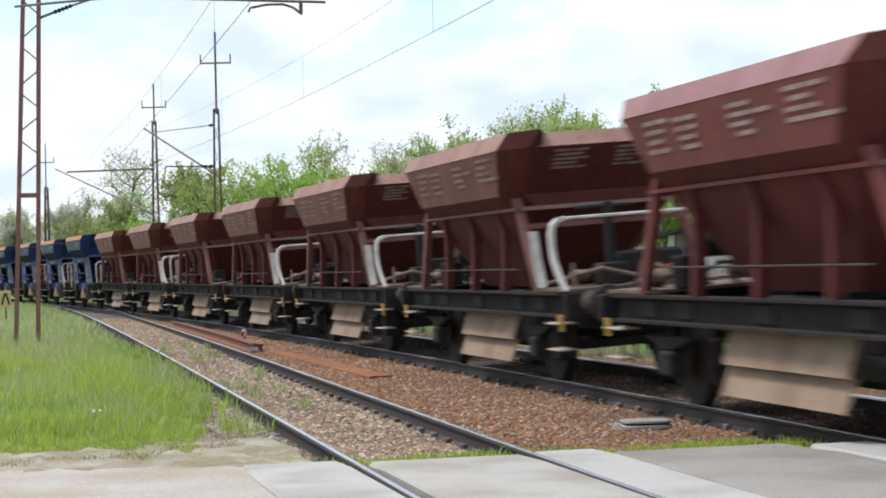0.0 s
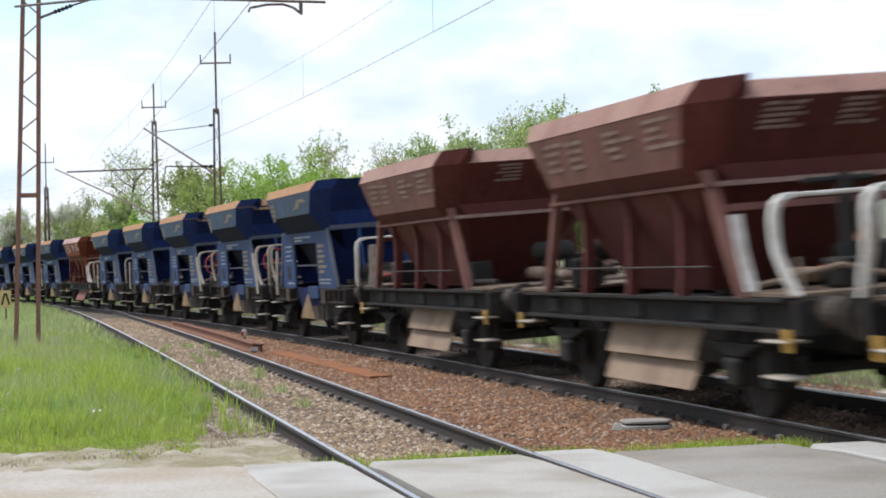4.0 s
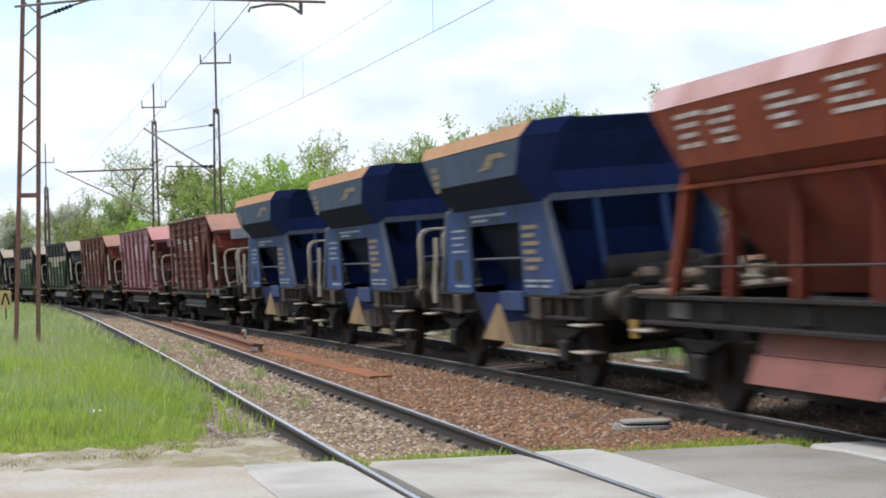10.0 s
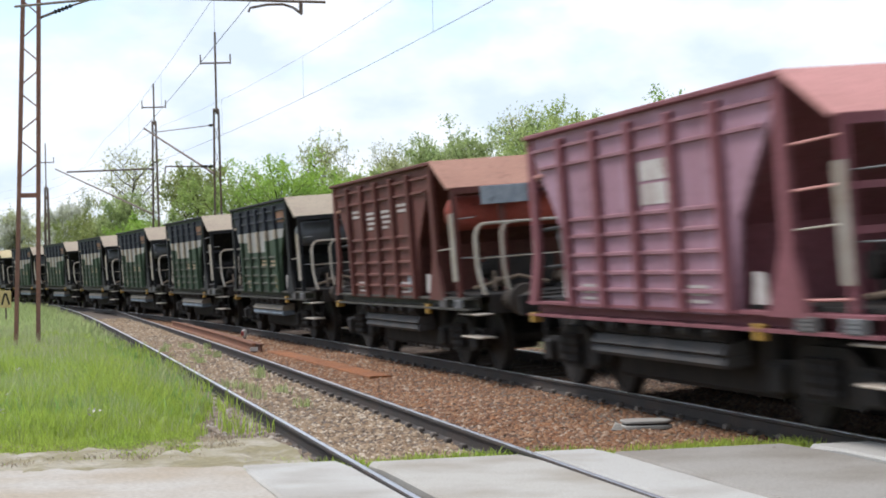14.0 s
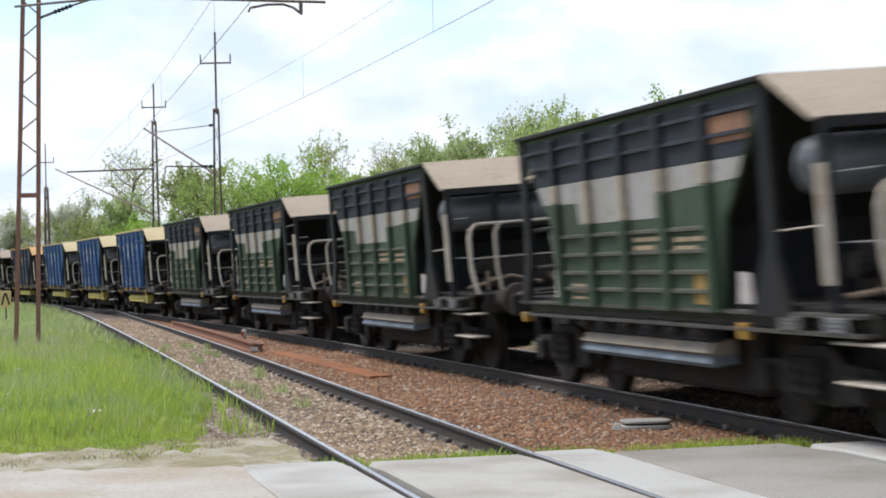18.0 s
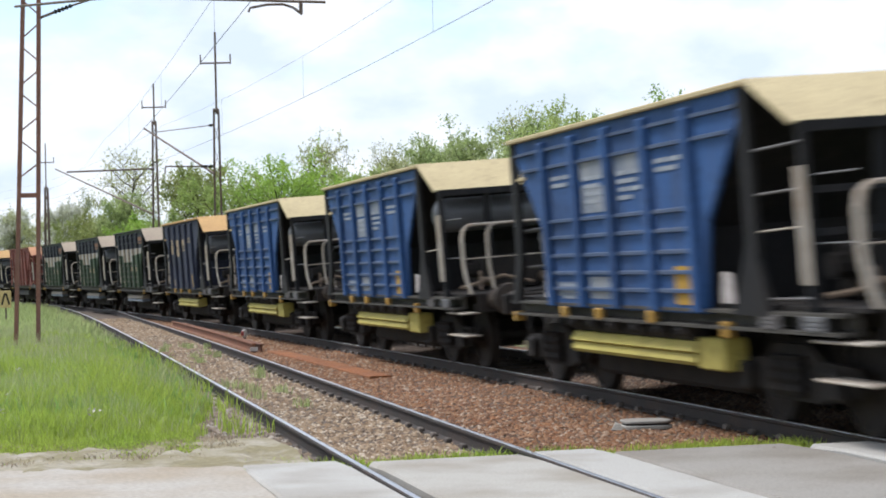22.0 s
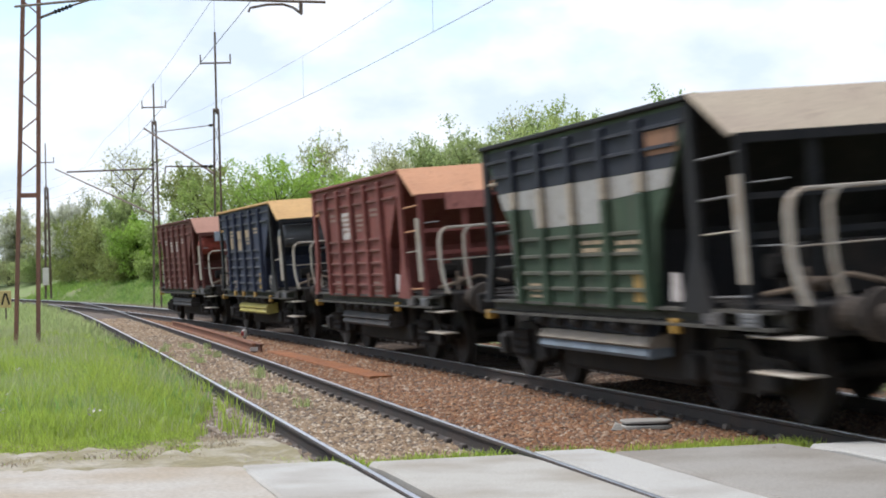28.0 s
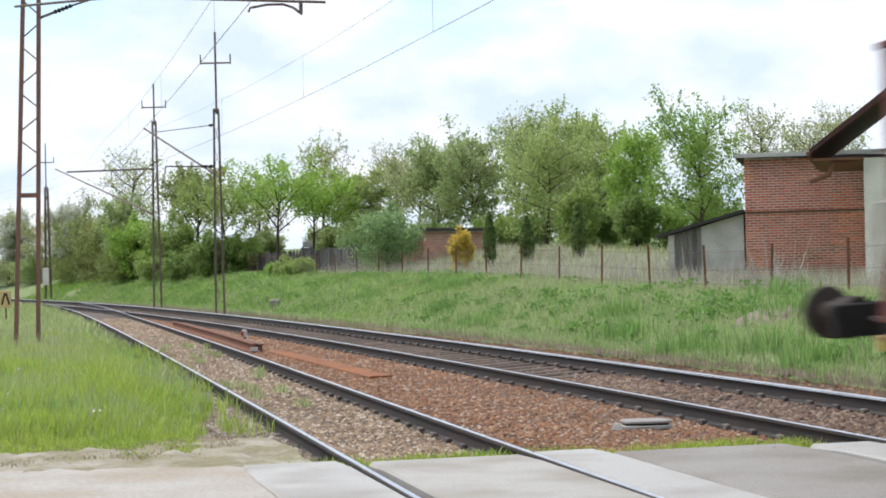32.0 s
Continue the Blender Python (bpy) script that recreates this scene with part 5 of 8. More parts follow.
    for sc_, lc_, hh in ((41.8, 11.2, 1.4), (43.0, 11.5, 1.6), (44.0, 11.8, 1.3), (40.4, 11.2, 0.9), (48.5, 11.5, 1.2), (53.0, 11.8, 1.3), (45.4, 11.3, 1.0)):
        # bare pale saplings
        sap = thing("bare_sapling", "bare pale sapling among the dry stalks", "sapling", "saplings behind the fence")
        for _ in range(6):
            p = on_ground(sc_ + rng.normal(0, 0.35), lc_ + rng.normal(0, 0.3))
            d = Vector((rng.normal(0, 0.22), rng.normal(0, 0.2), 1)) * hh * rng.uniform(0.5, 1.0)
            bm = bmesh.new()
            tube(bm, [p - Vector((0, 0, 0.1)), p + d * 0.5 + Vector((0.04, 0, 0)), p + d], 0.02, 5, [0.022, 0.016, 0.006])
            part("stem", bm, M["pale_twig"], sap)
    s, l = tufts(9000, 72, 112, lambda s: 14.0, lambda s: 27.0, 1.0, 0.3, 0.4)
    blades("undergrowth", "rank undergrowth below the trees", s, l, ground_z(s, l), rng.uniform(0.1, 0.45, len(s)), 0.05, M["dry_grass"], 0.9)
    s, l = tufts(34000, 54, 134, lambda s: 3.8, lambda s: 10.0, 0.9, 0.3, 0.25)
    blades("bank_grass", "lush green grass on the far end of the bank", s, l, ground_z(s, l), rng.uniform(0.10, 0.40, len(s)), 0.04, M["bank_lush"], 1.0)
    s, l = tufts(9000, 60, 130, lambda s: 3.8, lambda s: 9.5, 1.0, 0.6, 0.5)
    blades("bank_grass", "dark weeds on the far end of the bank", s, l, ground_z(s, l), rng.uniform(0.12, 0.42, len(s)), 0.045, M["herb"], 1.2)
    # low broad-leaved herbs in patches over the bank
    cs, cl = tufts(620, 21, 112, lambda s: 4.0, lambda s: 10.2, 1.1, 0.35, 0.25)
    size = rng.uniform(0.12, 0.42, len(cs))
    per = 90
    s, l = np.repeat(cs, per) + rng.normal(0, 0.5, len(cs) * per) * np.repeat(size, per), np.repeat(cl, per) + rng.normal(0, 0.5, len(cs) * per) * np.repeat(size, per)
    x = np.interp(s, SA, TX) + l * np.cos(np.interp(s, SA, TH))
    y = np.interp(s, SA, TY) - l * np.sin(np.interp(s, SA, TH))
    z = ground_z(s, l) + 0.03 + np.repeat(size, per) * rng.uniform(0.0, 0.95, len(s)) ** 1.3
    v, f = leaf_quads(np.c_[x, y, z], 0.05)
    tagged(new("broad_weeds", from_arrays("broad_weeds", v, f, M["herb"])), "patches of dark broad-leaved weeds on the bank", "weeds", kind="stuff")
    # tall single clumps of nettles on the bank
    for sc_, lc_ in ((26.5, 4.3), (29.5, 4.6), (31.5, 4.2), (36, 4.7), (24, 5.2), (40, 6.2), (46, 4.6), (33, 6.8), (52, 5.5), (58, 7.5), (63, 6.2), (37, 8.9)):
        n = 240
        s = sc_ + rng.normal(0, 0.42, n)
        l = lc_ + rng.normal(0, 0.3, n)
        tagged(blades("nettle_clump", "dense upright clump of green nettles on the bank", s, l, ground_z(s, l), rng.uniform(0.15, 0.62, n), 0.03, M["weed"], 0.4), category="nettles", kind="stuff")
    # weeds along the edge of the slabs and on the ballast shoulder
    s, l = tufts(9000, 15.75, 16.75, lambda s: -5.9, lambda s: -0.9, 1.0, 0.45, 1.6)
    blades("edge_weeds", "low weeds along the edge of the crossing slabs", s, l, -0.17 + 0 * s, rng.uniform(0.03, 0.12, len(s)), 0.014, M["grass_lush"], 0.9)
    s, l = tufts(1700, 18.5, 42, lambda s: siding_l(s) - 1.35, lambda s: siding_l(s) - 0.72, 1.3, 0.6, 0.9)
    blades("edge_weeds", "weeds growing over the siding rail", s, l, -0.17 + 0 * s, rng.uniform(0.08, 0.26, len(s)), 0.014, M["grass_lush"], 0.8)
    cs, cl = tufts(17, 18, 44, lambda s: siding_l(s) - 0.62, lambda s: siding_l(s) + 0.66, 1.0)
    s, l = np.repeat(cs, 34) + rng.normal(0, 0.16, len(cs) * 34), np.repeat(cl, 34) + rng.normal(0, 0.06, len(cs) * 34)
    blades("edge_weeds", "few weeds between the siding rails", s, l, -0.17 + 0 * s, rng.uniform(0.04, 0.13, len(s)), 0.014, M["grass"], 0.9)
    # pale flower heads
    cs, cl = tufts(13, 19.5, 36, lambda s: siding_l(s) - 4.6, lambda s: siding_l(s) - 2.4, 1.2)
    s, l = np.repeat(cs, 14) + rng.normal(0, 0.06, len(cs) * 14), np.repeat(cl, 14) + rng.normal(0, 0.035, len(cs) * 14)
    p = np.array([tuple(place(a, b)) for a, b in zip(s, l)])
    p[:, 2] = ground_z(s, l) + 0.27 + rng.normal(0, 0.02, len(s))
    v, f = leaf_quads(p, 0.016)
    tagged(new("meadow_flowers", from_arrays("meadow_flowers", v, f, M["white"])), "small white flower heads in the meadow", "flowers", kind="stuff")
    # darker broad weeds scattered in the meadow
    s, l = tufts(9000, 21, 48, wide, edge, 1.0, 0.55, 0.9)
    blades("meadow_weeds", "darker green weeds among the meadow grass", s, l, ground_z(s, l), rng.uniform(0.12, 0.36, len(s)) * (1 - 0.3 * smooth(28, 36, s)), 0.022, M["weed"], 0.9)
    # an old concrete block lying on the bank
    p = on_ground(72.0, 4.9)
    bm = bmesh.new()
    box(bm, p.x - 0.22, p.x + 0.20, p.y - 0.2, p.y + 0.2, p.z - 0.1, p.z + 0.33, 0.05)
    tagged(part("concrete_block", bm, M["slab_grey"]), "weathered grey concrete block in the bank grass", "block")
    # bare earth where the bank was dug
    bm = bmesh.new()
    rings = []
    for k, z in ((1.0, -0.12), (0.8, 0.06), (0.5, 0.2), (0.2, 0.26)):
        rings.append([on_ground(33.2 + k * 1.1 * math.cos(a), 6.7 + k * 0.95 * math.sin(a)) + Vector((0, 0, z + 0.07 * noise.noise((3 * math.cos(a), 3 * math.sin(a), k)))) for a in (2 * math.pi * j / 18 for j in range(18))])
    loft(bm, rings)
    tagged(part("earth_mound", bm, material("bare_earth", (0.18, 0.147, 0.105), rough=0.95, stain=(0.15, 0.11, 0.08), scale=3, grain=14, bump=0.8), smooth=True), "low mound of bare brown earth on the bank", "mound")


make_grass()


# ---------------------------------------------------------------- wagons
def ring12(hx, hy, z, cx, cy, dip=0.0, dw=0.14, inset=0.0, back=None):
    """An oblong ring with cut corners; its ends may be lowered and set in."""
    def end(k):
        return [(hx - cx, -hy, z), (hx, -hy + cy, z), (hx - k, -hy + cy + dw, z - dip), (hx - k, hy - cy - dw, z - dip), (hx, hy - cy, z), (hx - cx, hy, z)]
    return end(inset) + [(-x, -y, h) for x, y, h in end(inset if back is None else back)]


def wheelsets(parent, xs, r=0.46):
    for x in xs:
        bm = bmesh.new()
        lathe_y(bm, [(-0.98, 0.0), (-0.98, 0.065), (-0.82, 0.075), (-0.815, 0.14), (-0.80, 0.17), (-0.795, r - 0.07), (-0.81, r - 0.065), (-0.81, r - 0.004), (-0.70, r), (-0.70, r + 0.028),
                     (-0.675, r + 0.028), (-0.675, r - 0.07), (-0.69, 0.17), (-0.66, 0.12), (-0.62, 0.08), (0.62, 0.08), (0.66, 0.12), (0.69, 0.17), (0.675, r - 0.07), (0.675, r + 0.028),
                     (0.70, r + 0.028), (0.70, r), (0.81, r - 0.004), (0.81, r - 0.065), (0.795, r - 0.07), (0.80, 0.17), (0.815, 0.14), (0.82, 0.075), (0.98, 0.065), (0.98, 0.0)], 24)
        ob = part("wheelset", bm, M["wheel"], parent, "dark steel wheelset", smooth=False)
        ob.matrix_basis = pose(x, 0, r)


def buffers(parent, half):
    for fx in (-1, 1):
        for sy in (-1, 1):
            bm = bmesh.new()
            prof = [(half - 0.62, 0.14), (half - 0.60, 0.15), (half - 0.33, 0.13), (half - 0.32, 0.10), (half - 0.07, 0.09), (half - 0.05, 0.22), (half - 0.015, 0.23), (half - 0.004, 0.16), (half, 0.02)]
            lathe_x(bm, [(fx * x, r) for x, r in prof], 16, sy * 0.875, 1.05)
            part("buffer", bm, M["buffer"], parent, "greased and dusty dark buffer")
        bm = bmesh.new()
        beam(bm, (fx * (half - 0.62), 0, 1.0), (fx * (half - 0.3), 0, 1.0), 0.10, 0.12)
        tube(bm, [(fx * (half - 0.32), 0.05, 1.0), (fx * (half - 0.2), 0.06, 0.93), (fx * (half - 0.06), 0.06, 0.88), (fx * (half - 0.2), -0.05, 0.84), (fx * (half - 0.3), -0.05, 0.95)], 0.03, 6)
        part("coupling", bm, M["under"], parent)


def bars(bm, x0, z0, rows, y, slope=0.0, h=0.055, gap=0.05, side=-1, tilt=0.0):
    """Rows of plain paint bars on a side panel, in place of writing."""
    z = z0
    for row in rows:
        for a, b in row:
            ya = side * (y + tilt * (z0 - z))
            yb = side * (y + tilt * (z0 - z + h))
            pts = [(x0 + a, ya, z), (x0 + b, ya, z), (x0 + b, yb, z - h), (x0 + a, yb, z - h)]
            plate(bm, pts if side < 0 else pts[::-1], -0.004)
        z -= h + gap


def channel(parent, hx, sy, y0, y1, z0, z1, mat):
    """A channel-section sill, its flanges outward."""
    bm = bmesh.new()
    pr = [(y0, z0), (y1, z0), (y1, z0 + 0.03), (y0 + 0.04, z0 + 0.035), (y0 + 0.04, z1 - 0.035), (y1, z1 - 0.03), (y1, z1), (y0, z1)]
    loft(bm, [[(x, sy * y, z) for y, z in pr] for x in (-hx, hx)])
    part("side_sill", bm, mat, parent)


def axle_gear(parent, xs, lat=0.98):
    for x in xs:
        for sy in (-1, 1):
            bm = bmesh.new()
            box(bm, x - 0.15, x + 0.15, sy * 0.90, sy * 1.12, 0.33, 0.60, 0.03)
            part("axle_box", bm, M["under"], parent)
            bm = bmesh.new()
            for i in range(5):
                w = 0.62 - 0.11 * i
                box(bm, x - w, x + w, sy * 0.95, sy * 1.07, 0.62 + 0.025 * (4 - i), 0.642 + 0.025 * (4 - i))
            part("leaf_spring", bm, M["under"], parent)
            for fx in (-1, 1):
                bm = bmesh.new()
                plate(bm, [(x + fx * 0.18, sy * 0.93, 0.30), (x + fx * 0.24, sy * 0.93, 0.30), (x + fx * 0.42, sy * 0.93, 0.90), (x + fx * 0.18, sy * 0.93, 0.90)], 0.02)
                part("axle_guard", bm, M["under"], parent)


def clutter(w, x, z, sign):
    """Dusty pipes, a lever and a cylinder on an end platform."""
    for y0, r0, ln in ((-0.72, 0.07, 0.42), (0.22, 0.09, 0.5)):
        bm = bmesh.new()
        lathe_x(bm, [(x - ln / 2, 0.0), (x - ln / 2, r0), (x + ln / 2, r0), (x + ln / 2 + 0.04, 0.0)], 10, y0, z + 0.14)
        part("brake_cylinder", bm, DUST_IRON, w, "dusty brake cylinder", smooth=True)
    bm = bmesh.new()
    tube(bm, [(x - 0.4 * sign, -1.0, z + 0.06), (x, -0.95, z + 0.10), (x + 0.5 * sign, -0.6, z + 0.22), (x + 0.6 * sign, -0.2, z + 0.10)], 0.028, 6)
    part("pipe", bm, DUST_IRON, w)
    bm = bmesh.new()
    beam(bm, (x + 0.3 * sign, -0.9, z + 0.02), (x + 0.16 * sign, -0.86, z + 0.30), 0.04, 0.02)
    part("lever", bm, DUST_IRON, w)
    bm = bmesh.new()
    tube(bm, [(x + 0.9 * sign, -0.35, z - 0.1), (x + 1.25 * sign, -0.33, z - 0.28), (x + 1.4 * sign, -0.3, z - 0.5), (x + 1.5 * sign, -0.28, z - 0.3)], 0.03, 6)
    part("brake_hose", bm, M["black"], w)


def rigging(w, reach):
    """Brake rods, a cross beam and a cylinder between the axles."""
    for y in (-0.42, 0.42):
        bm = bmesh.new()
        tube(bm, [(-reach, y, 0.42), (-reach * 0.3, y, 0.55), (reach * 0.3, y, 0.55), (reach, y, 0.42)], 0.03, 6)
        part("brake_rod", bm, M["under"], w)
    for x in (-reach - 0.02, reach + 0.02):
        bm = bmesh.new()
        beam(bm, (x, -0.85, 0.42), (x, 0.85, 0.42), 0.10, 0.12)
        for sy in (-1, 1):
            box(bm, x - 0.07, x + 0.09, sy * 0.70, sy * 0.81, 0.24, 0.72, 0.02)
            beam(bm, (x, sy * 0.76, 0.70), (x, sy * 0.76, 1.0), 0.04, 0.03)
        part("brake_beam", bm, M["under"], w)
    bm = bmesh.new()
    box(bm, -1.35, 1.35, -0.62, 0.62, 0.36, 1.0, 0.08)
    part("outlet_box", bm, M["under"], w)
    bm = bmesh.new()
    box(bm, -reach * 1.85, reach * 1.85, -0.36, 0.36, 0.60, 1.06, 0.04)
    part("centre_sill", bm, M["under"], w)
    for fx in (-1, 1):
        # brake gear hung outside the wheels
        bm = bmesh.new()
        box(bm, fx * (reach + 1.1) - 0.12, fx * (reach + 1.1) + 0.12, -0.98, -0.70, 0.30, 0.78, 0.03)
        box(bm, fx * (reach + 1.1) - 0.10, fx * (reach + 1.1) + 0.10, 0.70, 0.98, 0.30, 0.78, 0.03)
        beam(bm, (fx * (reach + 1.05), -0.92, 0.46), (fx * (reach + 1.05), 0.92, 0.46), 0.12, 0.10)
        part("brake_hanger", bm, M["under"], w)


def handrail(parent, pts, mat=None, w=0.09):
    bm = bmesh.new()
    ribbon(bm, pts, w, 0.02, (1, 0.25, 0) if abs(pts[0][0] - pts[1][0]) < 0.05 else (0, 1, 0))
    return part("handrail", bm, mat or M["white"], parent, "off-white painted handrail")


def steps(parent, x, zs, lat=1.28, w=0.5, mat=None):
    for sy in (-1, 1):
        for z in zs:
            bm = bmesh.new()
            box(bm, x - w / 2, x + w / 2, sy * (lat - 0.24), sy * lat, z - 0.025, z, 0.008)
            part("step", bm, mat or M["rail_cream"], parent)
        for k in (-1, 1):
            bm = bmesh.new()
            beam(bm, (x + k * w * 0.42, sy * (lat - 0.2), min(zs) - 0.02), (x + k * w * 0.42, sy * (lat - 0.2), 1.0), 0.03, 0.02)
            part("step_bracket", bm, M["under"], parent)


def tub(parent, mat, rings, name="hopper", label="", end=None, end_label="", flat=0.45, least=0.42, other="end_wall", low=None, low_label=""):
    """A hollow tub lofted from rings; its end walls and its lower faces may be parts in darker colours that hold their
    shade.
    """
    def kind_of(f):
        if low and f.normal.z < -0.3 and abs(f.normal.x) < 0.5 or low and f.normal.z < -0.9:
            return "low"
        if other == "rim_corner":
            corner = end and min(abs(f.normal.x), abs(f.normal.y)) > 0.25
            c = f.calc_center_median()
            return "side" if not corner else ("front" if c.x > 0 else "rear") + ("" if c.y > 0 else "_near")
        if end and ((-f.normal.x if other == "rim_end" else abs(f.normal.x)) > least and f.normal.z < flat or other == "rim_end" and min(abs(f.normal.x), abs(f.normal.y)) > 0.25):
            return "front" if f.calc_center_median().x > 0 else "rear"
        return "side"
    for kind, paint_of, nm, lab in (("side", mat, name, label), ("front", end, other, end_label), ("rear", end, other, end_label), ("front_near", end, other, end_label), ("rear_near", end, other, end_label), ("low", low, "hopper_bottom", low_label)):
        if paint_of is None:
            continue
        bm = bmesh.new()
        loft(bm, rings)
        bm.normal_update()
        bmesh.ops.delete(bm, geom=[f for f in bm.faces if kind_of(f) != kind], context="FACES")
        if not bm.faces:
            bm.free()
            continue
        part(nm, bm, paint_of, parent, lab)


def other_side(w, before):
    """Turn the parts made since before to the wagon's other side."""
    for o in w.children:
        if o not in before:
            o.matrix_basis = pose(0, 0, 0, 0, 0, 180) @ o.matrix_basis


def adopt(w, rules):
    """Hang pieces under the part on their own side that carries them."""
    def base_name(o):
        return o.name.split(".")[0]
    def side_of(o):
        ys = [v.co.y for v in o.data.vertices]
        return (o.matrix_basis @ Vector((0, sum(ys) / len(ys), 0))).y
    parts = list(w.children)
    for names, host in rules:
        hosts = [o for o in parts if base_name(o) == host]
        for o in parts:
            if base_name(o) in names and hosts:
                near = min(hosts, key=lambda h: abs(side_of(h) - side_of(o)))
                local = near.matrix_basis.inverted() @ o.matrix_basis
                o.parent = near
                o.matrix_basis = local


def end_railing(w, fx, x, lat, z0, mat, top=2.08, inner=True, lean=0.26, thick=0.055):
    """A railing across the wagon's end, with flat bent corner posts."""
    for sy in (-1, 1):
        bm = bmesh.new()
        ribbon(bm, [(fx * (x + lean), sy * (lat - 0.04), z0), (fx * (x + lean * 0.55), sy * (lat - 0.01), z0 + 0.18), (fx * (x + lean * 0.12), sy * lat, z0 + 0.36), (fx * x, sy * lat, z0 + 0.5), (fx * x, sy * lat, top - 0.18), (fx * x, sy * (lat - 0.03), top - 0.07), (fx * x, sy * (lat - 0.09), top - 0.015), (fx * x, sy * (lat - 0.18), top)], 0.11, thick, (1, 0, 0))
        part("railing_post", bm, mat, w, "flat off-white railing post")
        if not inner:
            continue
        bm = bmesh.new()
        ribbon(bm, [(fx * (x + lean * 0.8), sy * (lat - 0.40), z0), (fx * (x + lean * 0.1), sy * (lat - 0.38), z0 + 0.34), (fx * x, sy * (lat - 0.38), z0 + 0.45), (fx * x, sy * (lat - 0.38), top - 0.14), (fx * x, sy * (lat - 0.44), top - 0.03), (fx * x, sy * (lat - 0.52), top)], 0.085, thick * 0.8, (1, 0, 0))
        part("railing_post", bm, mat, w, "flat off-white railing post")
    bm = bmesh.new()
    tube(bm, [(fx * x, -lat + 0.1, top), (fx * x, lat - 0.1, top)], 0.022, 6)
    part("top_rail", bm, mat, w)
    if not inner:
        return
    bm = bmesh.new()
    tube(bm, [(fx * x, -lat, z0 + 0.5), (fx * x, lat, z0 + 0.5)], 0.009, 6)
    part("mid_rail", bm, mat, w)


def make_t(pal):
    """Two-axle ballast hopper with a bare underframe and slanted ribs."""
    w = thing("hopper_wagon", pal["label"], "freight wagon", "wagons of the freight train")
    body, half = pal["body"], 4.82
    hx = 3.07
    # Ends, ribs and lower faces in a darker red: shade put into the colour.
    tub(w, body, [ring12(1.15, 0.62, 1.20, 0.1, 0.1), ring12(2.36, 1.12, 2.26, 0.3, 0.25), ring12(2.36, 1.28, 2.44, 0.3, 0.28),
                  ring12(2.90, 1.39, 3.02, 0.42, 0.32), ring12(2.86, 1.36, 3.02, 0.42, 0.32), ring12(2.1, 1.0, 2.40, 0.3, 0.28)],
        label=pal["hopper"], end=pal["clean"], end_label="deep red end wall, partly shade put into the colour", low=pal["clean"], low_label="lower hopper in a darker red, shade put into the colour")
    # Rim lighter than the sides: dust, and sky light put into the colour.
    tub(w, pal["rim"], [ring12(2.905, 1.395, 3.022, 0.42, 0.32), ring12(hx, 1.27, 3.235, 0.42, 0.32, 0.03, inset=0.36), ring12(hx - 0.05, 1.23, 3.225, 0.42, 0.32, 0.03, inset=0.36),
                        ring12(2.84, 1.34, 3.00, 0.42, 0.32)], "rim", "dusty sloping top rim, lightened as if lit from above", pal["clean"], "dark corner plate of the rim", other="rim_corner")
    bm = bmesh.new()
    loft(bm, [[(x, y, z) for x, y in ((2.44, -1.17), (2.44, 1.17), (-2.44, 1.17), (-2.44, -1.17))] for z in (2.235, 2.275)])
    part("ledge", bm, body, w)
    for turn in (0, 1):
        sy, before = -1, set(w.children)
        for x in (-1.48, 0.0, 1.48):
            bm = bmesh.new()
            loft(bm, [[(x + (a * 0.05) + dx, sy * (y + b * 0.06), z) for a, b in ((-1, -1), (1, -1), (1, 1), (-1, 1))]
                      for y, z, dx in ((1.08, 2.235, -0.10 * (x > 0) + 0.10 * (x < 0)), (1.03, 2.0, 0.0), (1.05, 1.6, 0.0), (1.10, 1.18, 0.0))])
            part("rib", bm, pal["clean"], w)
        for fx in (-1, 1):
            bm = bmesh.new()
            loft(bm, [[(fx * x + a * wd, sy * (y + b * 0.05), z) for a, b in ((-1, -1), (1, -1), (1, 1), (-1, 1))]
                      for x, y, z, wd in ((2.28, 1.10, 2.40, 0.06), (2.55, 1.10, 1.9, 0.075), (2.95, 1.10, 1.18, 0.085))])
            part("corner_leg", bm, body, w)
        bm = bmesh.new()
        tube(bm, [(-2.2, sy * 1.12, 1.47), (2.2, sy * 1.12, 1.47)], 0.012, 6)
        part("side_rod", bm, pal["rod"], w)
        channel(w, 3.85, sy, 1.02, 1.17, 0.88, 1.18, M["under"])
        for x in (-2.9, -1.9, 0.0, 1.9, 2.9):
            bm = bmesh.new()
            box(bm, x - 0.22, x + 0.22, sy * 1.072, sy * 1.09, 0.95, 1.11)
            part("sill_plate", bm, pal["sill"] if abs(x) > 2 else M["black"], w)
        bm = bmesh.new()
        for half_w, (ya, za, yb, zb) in zip((1.32, 1.30), pal["chute_rows"]):
            bm = bmesh.new()
            plate(bm, [(0.2 - half_w, sy * ya, za), (0.2 + half_w, sy * ya, za), (0.22 + half_w, sy * yb, zb), (0.27 - half_w, sy * yb, zb)], 0.02)
            part("chute_plate", bm, pal["chute"], w)
        bm = bmesh.new()
        t = pal["tilt"] if "tilt" in pal else -0.19
        bars(bm, -2.0, 2.94, [[(0.1, 0.38), (0.44, 0.75)], [(0.1, 0.3), (0.34, 0.6)], [(0.15, 0.55)], [(0.1, 0.3), (0.4, 0.62)]], 1.379, side=sy, tilt=t, h=0.045, gap=0.05)
        bars(bm, -1.1, 2.92, [[(0.0, 0.25), (0.3, 0.55)], [(0.0, 0.2), (0.28, 0.5)], [(0.05, 0.45)], [(0.1, 0.5)]], 1.376, side=sy, tilt=t, h=0.045, gap=0.045)
